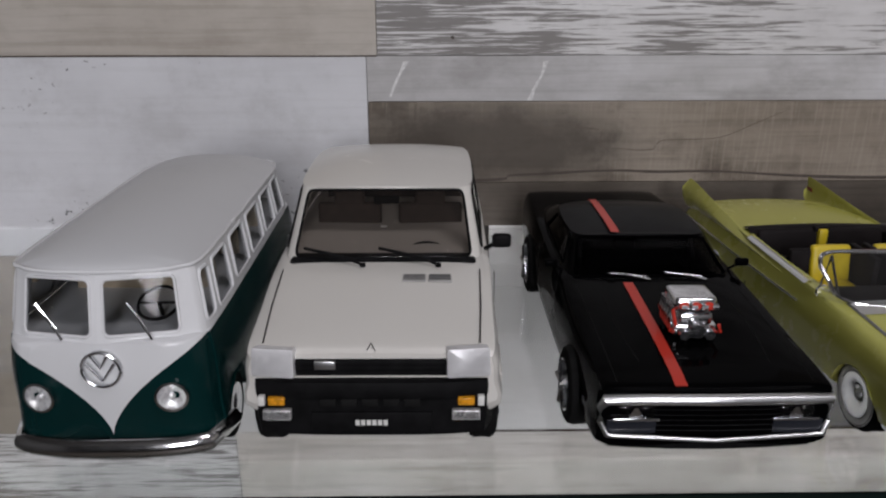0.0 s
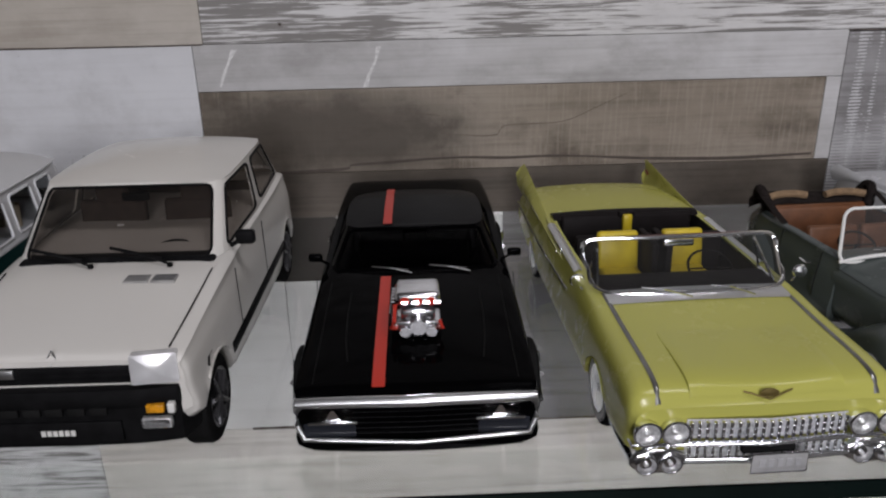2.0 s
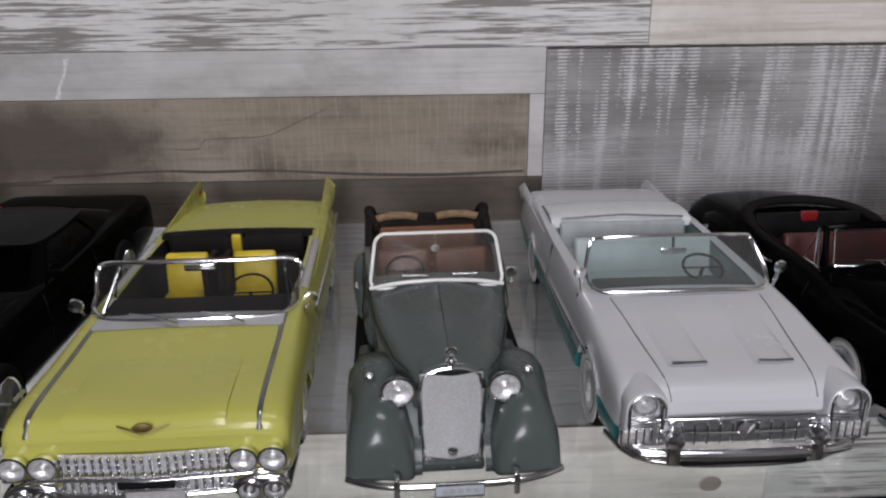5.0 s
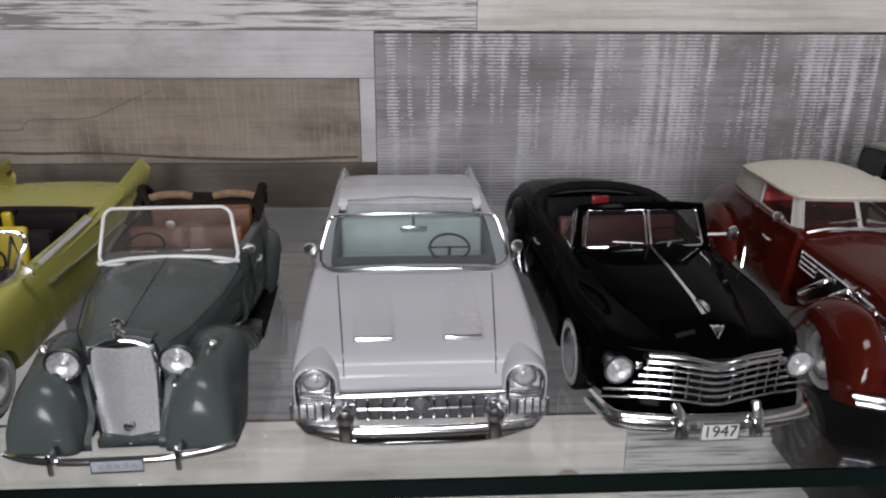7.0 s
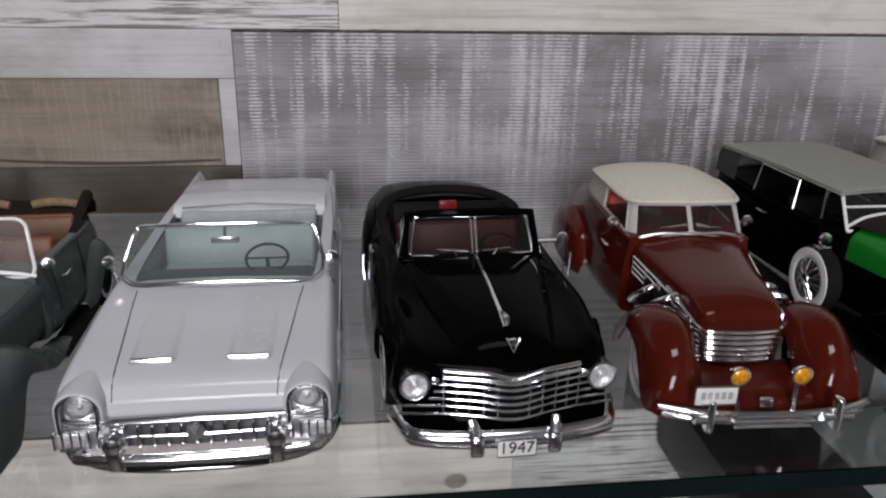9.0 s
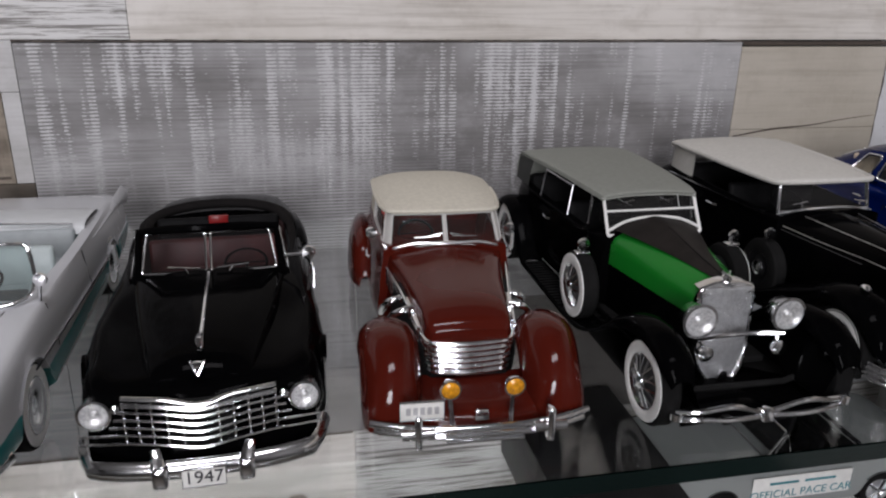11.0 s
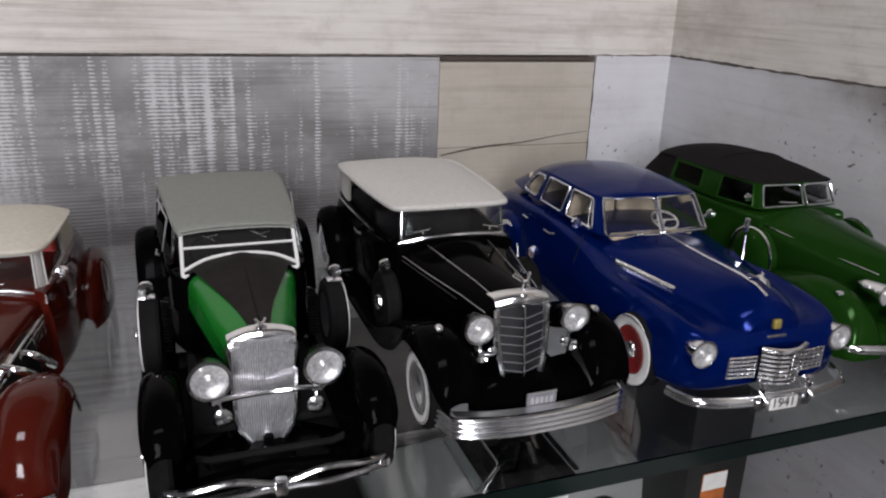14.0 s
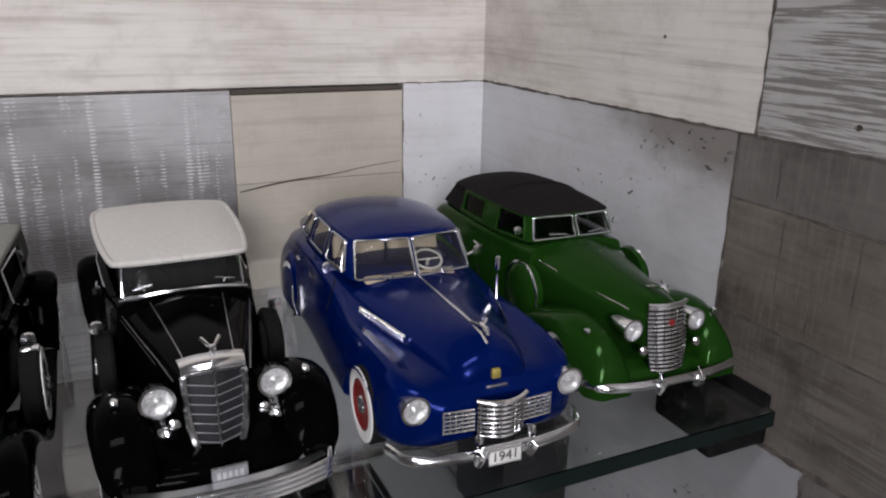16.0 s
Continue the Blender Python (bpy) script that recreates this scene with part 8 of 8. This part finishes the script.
NAVY = deep(paint("blue_lacquer", (0.0003, 0.0085, 0.088), 0.15, 0.1, metal=0.3, dust=0.001))
SB = [(7, 20, 24, 27, 30, 34, 28, 38, 22, 40), (14, 15, 36, 27, 42.5, 42, 39.5, 43.5, 27, 46.5), (24, 13, 44, 28, 50, 46, 45, 45.5, 30, 49.5), (40, 12, 48, 28, 52, 48.5, 46, 46, 31, 53), (70, 11, 50, 28, 54.5, 49, 47.5, 47.5, 34, 56), (108, 11, 50, 28, 54, 46, 49, 53, 38, 58), (165, 11, 48, 28, 52, 48, 47.5, 58, 42, 62),
      (220, 11, 48, 28, 52, 48, 47, 57, 41, 62), (272, 13, 45, 28, 48, 42, 42, 50, 34, 56), (302, 20, 36, 28, 40, 35, 34, 39, 24, 42)]
SBODY = hull(SB, [(53, 17, 22), (228, 15, 17)])
add("body", SBODY, NAVY, blue, "deep blue rounded body")
BBON = hull([(12, 32, 12, 38, 16, 45, 14, 50, 8, 52), (18, 32, 17, 40, 20.5, 50, 18, 56, 9.5, 58), (34, 34, 22, 44, 25, 53, 22, 60, 12, 62.5), (70, 38, 30, 46, 32, 54, 28.5, 60, 16, 62.4), (100, 42, 36, 48, 37, 55, 33.5, 60, 20, 62.6), (116, 44, 39, 50, 39.5, 56, 36, 60, 22, 62.6)])
add("bonnet", BBON, NAVY, blue, "long blue bonnet")
bb = Band([(0, 112, 61.5), (18, 113.5, 61.3), (33, 117, 61), (39.5, 129, 61.5), (42.5, 160, 62), (43, 200, 62), (40, 238, 61.5), (30, 268, 60), (0, 280, 60)],
          [(0, 126, 82.5), (17, 127, 82.4), (30, 131, 82), (34.5, 139, 82), (36.5, 160, 82.5), (36.5, 196, 82), (33.5, 218, 79.5), (24, 234, 77), (0, 240, 77)])
bb.windows(blue, [(0, 2.4, (0.06, 2.26, 0.03, 0.96), 0.16, "windscreen"), (2.4, 2.8, None, 0, ""), (2.8, 4.05, (2.98, 3.98, 0.08, 0.88), 0.22, "side_window"), (4.05, 5.0, (4.14, 4.9, 0.08, 0.88), 0.22, "side_window"), (5.0, 5.9, (5.1, 5.75, 0.1, 0.84), 0.35, "side_window"), (5.9, 7.1, None, 0, ""), (7.1, 8, (7.25, 7.9, 0.25, 0.85), 0.3, "rear_window")], NAVY, WINDOW, CHROME, 0.75)
add("roof", bb.roof(6.2, 16, 0.2, 2.5), NAVY, blue, "rounded blue roof")
add("bonnet_strip", tube(lay(BBON, [(0, y) for y in (20, 28, 40, 55, 70, 85, 100, 112)], 0.3), 0.7, n=6), CHROME, blue, "chrome bonnet strip")
add("bonnet_ornament", join(tube([(0, 34, 63.2), (0, 27, 66.5), (0, 22, 65.6), (0, 19.5, 63.5)], [0.8, 1.5, 1.6, 0.6], n=8), tube([(-4.5, 31, 67), (0, 25, 66), (4.5, 31, 67)], 0.9, n=6)), CHROME, blue, "chrome winged bonnet ornament")
add("nose_badge", join(block(-2.3, 2.3, 9.2, 12, 46, 51, 0.9)), plain("gold_badge", (0.55, 0.45, 0.12), 0.35, metal=0.6), blue, "small gold crest")
add("nose_script", block(-5.5, 5.5, 8.6, 10, 41.8, 43.4, 0.4), SATIN, blue)
pair("bonnet_vent", join(ribbon([(28.6, 55, 50.6), (33.6, 76, 51.2), (39.2, 98, 51.8)], 5.4, 1.0), *[ribbon([(28.9 + 10.6 * f + 0.4, 56 + 42 * f, 50.7 + 1.1 * f), (28.9 + 10.6 * (f + 0.022) + 0.4, 57.1 + 42 * f, 50.7 + 1.1 * f)], 4.6, 1.2) for f in np.linspace(0.02, 0.95, 15)]), CHROME, blue, "long chrome louvred vent")
g = add("grille", sheet([[(u * 11.5, 5.2 - 5.0 * (1 - u * u), z + 1.5) for z in (20, 28, 37.5)] for u in np.linspace(-1, 1, 9)]), DARK, blue, "chrome egg-crate grille")
for k in range(8):
    z = 22.1 + 2.35 * k
    add("grille_bar", tube([(u * 12, 4.0 - 5.4 * (1 - u * u), z) for u in np.linspace(-1, 1, 9)], 0.85, n=6), CHROME, g)
add("upright", join(*[tube([(x, 3.6 - 5.4 * (1 - (x / 12) ** 2), 22), (x, 3.6 - 5.4 * (1 - (x / 12) ** 2), 39)], 0.4, n=5) for x in np.linspace(-11, 11, 9)]), CHROME, g)
add("grille_cap", ribbon([(u * 12.6, 3.6 - 5.4 * (1 - u * u), 40.1) for u in np.linspace(-1, 1, 13)], 1.8, 1.8), CHROME, g)
for s in (-1, 1):
    sg = add("side_grille", sheet([[(s * x, 6.4 + 0.0022 * x * x, z) for z in (24, 35)] for x in (13, 18, 23, 28.5)]), DARK, blue, "chrome side grille")
    add("grille_bar", join(*[tube([(s * x, 5.0 + 0.0022 * x * x, 24.4 + 2.1 * k) for x in (13, 18, 23, 28)], 0.65, n=6) for k in range(6)], *[tube([(s * x, 4.8 + 0.0022 * x * x, 24), (s * x, 4.8 + 0.0022 * x * x, 35.4)], 0.5, n=5) for x in (13, 16, 19, 22, 25, 28)]), CHROME, sg)
    lamp(blue, s * 40.5, front(SBODY, 35.5, 36.5) - 0.9, 37.2, 7.0, deep=20)
    add("overrider", join(tube([(s * 13.5, -1.5, 10), (s * 13.5, -4.4, 15), (s * 13.5, -3, 21), (s * 13.5, 1, 23.5)], [2.0, 2.4, 2.0, 1.2], n=8), lathe([(0.2, -2.0), (1.9, -1.2), (2.0, 1.2), (0.2, 2)], (s * 13.5, -2, 23.5), "z", 12)), CHROME, blue, "chrome bumper guard")
add("bumper", ribbon([(u * 50, 0.0 + 9 * abs(u) ** 2.6 + 12 * max(0, abs(u) - 0.9) / 0.1, 13.6) for u in np.linspace(-1, 1, 29)], 5.4, 2.6), CHROME, blue, "curved chrome bumper")
add("guard_bar", tube([(-13.5, -4.2, 19.5), (0, -5, 19.8), (13.5, -4.2, 19.5)], 1.0, n=8), CHROME, blue)
number_plate(blue, -1, -3.6, 13.2, 17, 7.4, "1941", face=PLATE)
wiper(blue, (-22, 112, 65.5), (-9, 110.5, 65.5), (-16, 111, 63))
wiper(blue, (8, 110.5, 65.5), (22, 112, 65.5), (15, 111, 63))
pair("wing_mirror", join(lathe([(0.3, -1.4), (3.0, -1.2), (3.3, 0), (0.2, 1.8)], (48, 134, 66), "y", 16), tube([(42.5, 135, 63.5), (48, 134, 66)], 0.8, n=6)), CHROME, blue)
pair("vent_window", join(tube([(39.7, 133, 64), (37.2, 138, 79), (40.6, 144, 64)], 0.6, closed=True, n=6)), CHROME, blue)
pair("door_handle", join(tube([(47.4, 162, 50), (50.2, 164, 50), (50, 172, 50)], 0.8, n=6)), CHROME, blue)
pair("rear_handle", join(tube([(47.4, 208, 50), (50.2, 206, 50), (50, 198, 50)], 0.8, n=6)), CHROME, blue)
pair("door_seam", tube([(45, 128, 60), (49.5, 128, 46), (52.6, 128, 28)], 0.35, n=4), DARK, blue)
pair("door_seam", tube([(43.5, 178, 61), (47.5, 178, 48), (52.2, 178, 28)], 0.35, n=4), DARK, blue)
pair("rear_wing", dome([(190, 44, 5, 11, 20), (202, 46, 8, 12, 38), (226, 46.5, 9, 13, 45), (252, 44, 9, 12, 42), (282, 40, 7.5, 12, 30), (298, 36, 4, 14, 20)]), NAVY, blue, "skirted rear wing")
pair("wing_guard", tube([(54.8, 192, 14), (56, 198, 22), (54.5, 204, 30)], 0.9, n=6), CHROME, blue)
add("aerial", join(tube([(37, 84, 50), (38, 86, 60), (38.4, 86.5, 67)], 0.6, n=6), lathe([(0.2, -4), (1.6, -3), (1.8, 0), (1.4, 4), (0.2, 5)], (38.6, 87, 73), "z", 10)), CHROME, blue, "chrome aerial on the wing")
for x in (-18, 18):
    seat(blue, x - 17, x + 17, 146, 168, 34, 74, BEIGE_CLOTH)
seat(blue, -36, 36, 206, 228, 34, 74, BEIGE_CLOTH, "rear_bench")
steering(blue, 15, 134, 64, 8.5, IVORY, 25)
add("dashboard", block(-28, 28, 122, 129, 52, 60, 2, 3), BEIGE_CLOTH, blue)
four_wheels(blue, 48, 53, 228, 20.5, 11, "red", 0.93, rear=47)


# ---- the green town car ----
town = thing("model_town_car", (1.2782, 0.200, 0), "green vintage model limousine with black padded roof", "model car", SHELF_CARS, turn=-1.6)
MOSS = deep(paint("moss_lacquer", (0.0100, 0.044, 0.005), 0.15, 0.1, metal=0.25, dust=0.001))
add("bonnet", hull([(18, 26, 11, 36, 13, 49, 12.5, 55, 8.5, 57), (28, 24, 14, 38, 16, 51, 15, 58, 9, 60.5), (50, 22, 19, 40, 21.5, 53, 20, 60, 11, 62.5), (80, 20, 25, 42, 28, 56, 26.5, 62.5, 15, 66), (108, 20, 30, 44, 33, 58, 32, 65, 20, 69.5), (114, 20, 31, 44, 34, 58, 33, 66, 21, 70.5)]), MOSS, town, "green bonnet")
add("body", hull([(108, 14, 36, 36, 38, 56, 35, 66, 30, 69), (140, 13, 38, 36, 41, 57, 38, 65, 34, 67), (200, 13, 38, 36, 42, 57, 38.5, 65, 34, 67), (250, 15, 36, 36, 39, 54, 36, 62, 30, 65), (282, 22, 26, 34, 31, 44, 28, 50, 20, 52), (294, 28, 18, 34, 22, 40, 18, 42, 12, 43)]), MOSS, town)
tb = Band([(0, 108, 70), (16, 109, 69.5), (29, 112.5, 68.5), (34, 121, 67.5), (37.5, 150, 66.5), (38, 195, 66.5), (36, 232, 66), (27, 256, 64), (0, 264, 64)],
          [(0, 115.5, 84.5), (15, 116, 84.4), (26.5, 119, 84), (31, 126, 84), (34, 150, 84.5), (34.5, 195, 84.5), (32, 222, 83), (24, 240, 80), (0, 246, 80)])
PADDED = deep(plain("black_roof_cloth", (0.011, 0.010, 0.010), 0.8, vary=0.25, scale=300, relief=0.4))
tb.windows(town, [(0, 2.3, (0.08, 2.08, 0.06, 0.92), 0.2, "windscreen")], MOSS, SMOKED, CHROME, 0.6)
tb.windows(town, [(2.3, 2.75, None, 0, ""), (2.75, 4.1, (2.85, 4.02, 0.06, 0.92), 0.1, "side_window"), (4.1, 4.35, None, 0, ""), (4.35, 5.3, (4.45, 5.2, 0.12, 0.86), 0.2, "side_window")], MOSS, SMOKED, MOSS, 0.8)
w1, _ = tb.cell(5.3, 8.0)
add("roof_quarter", both(w1), PADDED, town, "black padded rear quarter")
add("roof", tb.roof(8.6, 16, 1.4, 2.8), PADDED, town, "black padded roof")
add("roof_bar", tube([(u * 35, 168 + 0 * u, 93.4 - 8.4 * abs(u) ** 2.8) for u in np.linspace(-1, 1, 15)], 1.0, n=6), PADDED, town)
gr = add("grille", sheet([[(u * w, y - 3.0 * (1 - u * u), z) for u in np.linspace(-1, 1, 7)] for z, w, y in ((21, 10.5, 13), (26, 12.2, 13.5), (37, 12.8, 15), (50, 12.8, 17), (57.5, 12.2, 18))]), DARK, town, "tall chrome grille")
for k in range(16):
    z = 22 + 2.3 * k
    w = 10.4 + 2.4 * min(1, (z - 21) / 12) - 0.8 * max(0, (z - 50) / 8)
    add("grille_bar", tube([(u * w, 12.2 + 0.14 * (z - 20) - 3.4 * (1 - u * u), z) for u in np.linspace(-1, 1, 9)], 0.85, n=6), CHROME, gr)
add("upright", join(*[tube([(x, 12.0 - 3.4 * (1 - (x / 13.5) ** 2), 22), (x, 16.6 - 3.4 * (1 - (x / 13.5) ** 2), 57)], 0.35, n=4) for x in (-9, -4.5, 0, 4.5, 9)]), CHROME, gr)
add("grille_cap", ribbon([(u * 12.6, 17.2 - 3.2 * (1 - u * u), 58.6) for u in np.linspace(-1, 1, 11)], 2.2, 1.8), CHROME, gr)
add("grille_badge", lathe([(0.2, -0.8), (1.8, -0.6), (1.9, 0.3), (0.2, 0.3)], (0, 12.0, 49), "y", 12), RED_RIM, gr)
add("bonnet_ornament", join(tube([(0, 36, 61.5), (0, 26, 65), (0, 20, 66.6), (0, 17, 64)], [0.7, 1.3, 1.6, 0.6], n=8), tube([(-4, 28, 67.5), (0, 22, 66), (4, 28, 67.5)], 0.9, n=6)), CHROME, town, "chrome goddess-shaped bonnet ornament")
for s in (-1, 1):
    lamp(town, s * 21.5, 17, 45.5, 6.2, deep=20)
    add("fog_light", lathe([(0.4, 4), (2.2, 2.4), (2.7, 0.3), (2.0, -0.8), (0.2, -1.2)], (s * 18, 11, 35), "y", 16), CHROME, town)
    add("wing_light", lathe([(0.3, 4), (1.4, 2.5), (1.9, 0), (0.2, -1.8)], (s * 44, 27, 44.5), "y", 14), CHROME, town)
    add("front_wing", dome([(7.4, 36, 7, 12, 13), (8, 36, 9.5, 12, 20), (12, 36.5, 12.6, 12, 32), (22, 37, 14, 13, 42), (40, 38, 14, 34, 47), (58, 38.5, 13.4, 34, 46), (78, 39, 12.4, 18, 40), (98, 40, 11, 11, 30), (118, 41, 9.5, 10, 18), (132, 42, 8, 9.5, 13)], s), MOSS, town, "full green front wing")
    add("rear_wing", dome([(200, 42, 6, 11, 20), (212, 43.5, 9, 14, 38), (232, 44, 10, 34, 46), (250, 43, 10, 34, 46), (270, 41, 9, 20, 36), (288, 38, 7.5, 14, 24), (296, 36, 5, 15, 18)], s), MOSS, town, "green rear wing")
    sp = add("spare_cover", moved(lathe([(0.3, 5.5), (10, 5), (16, 3.4), (19.5, 0), (19.5, -4), (0.3, -4.2)], (0, 0, 0), "x", 28), Matrix.Translation((s * 41.5, 104, 40)) @ Matrix.Diagonal((s, 1, 1, 1))), MOSS, town, "green cover over the side-mounted spare wheel")
    add("spare_trim", tube([(s * 42.5, 104 + 19.4 * math.cos(a), 40 + 19.4 * math.sin(a)) for a in np.linspace(-0.5, math.pi + 0.5, 24)], 0.8, n=6), CHROME, sp, "chrome rim strip")
    add("running_board", block(s * 42 - 8, s * 42 + 8, 126, 206, 8.5, 11.5, 0.8), MOSS, town)
    add("bonnet_strip", tube([(s * 15.6, 30, 52), (s * 23, 70, 55), (s * 32.6, 112, 60)], 0.5, n=5), CHROME, town)
    add("wing_mirror", join(lathe([(0.3, -1.4), (2.6, -1.1), (2.9, 0), (0.2, 1.6)], (s * 37.5, 120, 75), "y", 16), tube([(s * 33.5, 121, 73), (s * 37.5, 120, 75)], 0.8, n=6)), CHROME, town)
    add("door_handle", tube([(s * 42, 160, 54), (s * 44, 162, 54), (s * 43.6, 170, 54)], 0.8, n=6), CHROME, town)
    add("overrider", tube([(s * 13, 1.5, 14), (s * 13, -1, 19), (s * 13, 0.5, 26)], [1.8, 2.3, 1.4], n=8), CHROME, town, "chrome bumper guard")
    wheel(town, s * 43.5, 46, 20, 11, "cap", 0.86)
    wheel(town, s * 44, 246, 20, 11, "cap", 0.86)
add("bumper", ribbon([(u * 49, 3 + 8 * abs(u) ** 2.4 + 8 * max(0, abs(u) - 0.92) / 0.08, 18.5) for u in np.linspace(-1, 1, 29)], 5.4, 2.4), CHROME, town, "chrome bumper")
add("front_apron", skin([[(u * 30, y + 4 * u * u, z) for u in np.linspace(-1, 1, 7)] for y, z in ((9, 13), (11, 20), (18, 24), (34, 27))], 3, 2), MOSS, town)
pair("wiper", tube([(8, 107.5, 73), (20, 110, 73.5)], 0.4, n=5), CHROME, town)
seat(town, -30, 30, 140, 160, 34, 76, BLACKPLASTIC, "front_bench")
seat(town, -31, 31, 200, 222, 34, 76, BLACKPLASTIC, "rear_bench")
add("chassis", block(-32, 32, 36, 280, 10, 15, 1), DARK, town)


# ---- on the lower shelf ----
pace = thing("model_convertible", (1.013, 0.457, LOW), "white open model convertible with lettered door, on the lower shelf", "model car", "things on the lower shelf", turn=-90)
# white lacquer greyed, so the colour carries the shade of the shelf above
PACE_DIM = paint("pace_white_dimmed", (0.24, 0.255, 0.25), 0.2, 0.2)
PC = [(4, 22, 44, 32, 48, 42, 47, 45, 42, 44), (14, 16, 47, 32, 50, 46, 48, 50, 40, 49), (60, 12, 48, 32, 51, 48, 48, 51, 38, 52), (95, 12, 48, 32, 51, 49, 48, 52, 42, 52), (170, 12, 48, 32, 51, 50, 48, 53, 42, 53), (215, 12, 48, 32, 51.5, 51, 48, 54, 40, 54), (250, 16, 46, 32, 49, 48, 46, 51, 38, 51), (262, 24, 42, 34, 45, 42, 42, 44, 34, 44)]
add("body", hull(PC, [(48, 18, 20.5), (204, 18, 20.5)], drop=lambda x, y, z: abs(x) < 41 and 102 < y < 186 and z > 47), PACE_DIM, pace)
add("tub", join(sheet([[(-41.5, y, 51), (-41, y, 22), (41, y, 22), (41.5, y, 51)] for y in (101, 187)]), sheet([[(x, 187, z) for z in (51, 22)] for x in (-41, 41)])), DARK, pace)
a, b, c, d = (-40, 92, 53), (40, 92, 53), (36, 112, 74), (-36, 112, 74)
g, o = pane(a, b, c, d, r=0.2, bulge=(0, -4, 0))
w = add("windscreen", g, WINDOW, pace)
w.visible_shadow = False
add("windscreen_frame", tube(o, 1.1, closed=True, n=8), CHROME, w)
pair("quarter_light", tube([(42, 96, 53), (38, 112, 73), (42, 116, 53)], 0.9, closed=True, n=6), CHROME, pace)
for x in (-20, 20):
    seat(pace, x - 16, x + 16, 128, 148, 24, 60, BLACKPLASTIC)
seat(pace, -38, 38, 166, 184, 24, 56, BLACKPLASTIC, "rear_bench")
steering(pace, -18, 112, 54, 11, BLACKPLASTIC, 35)
add("bumper", ribbon([(u * 46, 0.5 + 6 * abs(u) ** 3, 22) for u in np.linspace(-1, 1, 17)], 6, 2), CHROME, pace)
four_wheels(pace, 46, 48, 204, 18.5, 11, "five")
sign = add("door_sign", block(51.4, 52.2, 76, 172, 20, 47, 0.2), PLATE, pace, "white door sign with blue letters")
TEALINK = plain("teal_ink", (0.03, 0.20, 0.24), 0.5)
lettering(sign, "OFFICIAL PACE CAR", (52.3, 124, 29), 11.0, TEALINK, turn=(90, 0, 90))
add("script_bar", join(*[block(52.1, 52.5, y0, y1, 39, 41.4, 0.1) for y0, y1 in ((92, 120), (126, 156))]), TEALINK, sign)

box = thing("display_box", (0.958, 0.455, LOW), "black glossy box with a white corner label", "box", "things on the lower shelf")
part("carton", block(-0.054, 0.054, -0.085, 0.085, 0.0, 0.062, 0.0015), plain("black_card", (0.006, 0.006, 0.007), 0.4, vary=0.3, scale=40), box)
part("corner_label", block(-0.0535, -0.044, -0.086, -0.0852, 0.028, 0.061, 0.0002, 1), PLATE, box, "white corner label", smooth=False)
tall = thing("display_box", (1.292, 0.395, LOW), "tall black box with an orange and white label", "box", "things on the lower shelf")
part("carton", block(-0.030, 0.030, -0.04, 0.04, 0.0, 0.145, 0.0015), plain("black_card_dull", (0.010, 0.010, 0.010), 0.4, vary=0.3, scale=40), tall)
lab = part("front_label", block(-0.014, 0.010, -0.0412, -0.0402, 0.030, 0.082, 0.0002, 1), plain("orange_print", (0.42, 0.12, 0.02), 0.4, vary=0.3, scale=80), tall, "orange printed label", smooth=False)
part("white_band", block(-0.014, 0.010, -0.0418, -0.0413, 0.066, 0.082, 0.0002, 1), PLATE, lab, "white band", smooth=False)
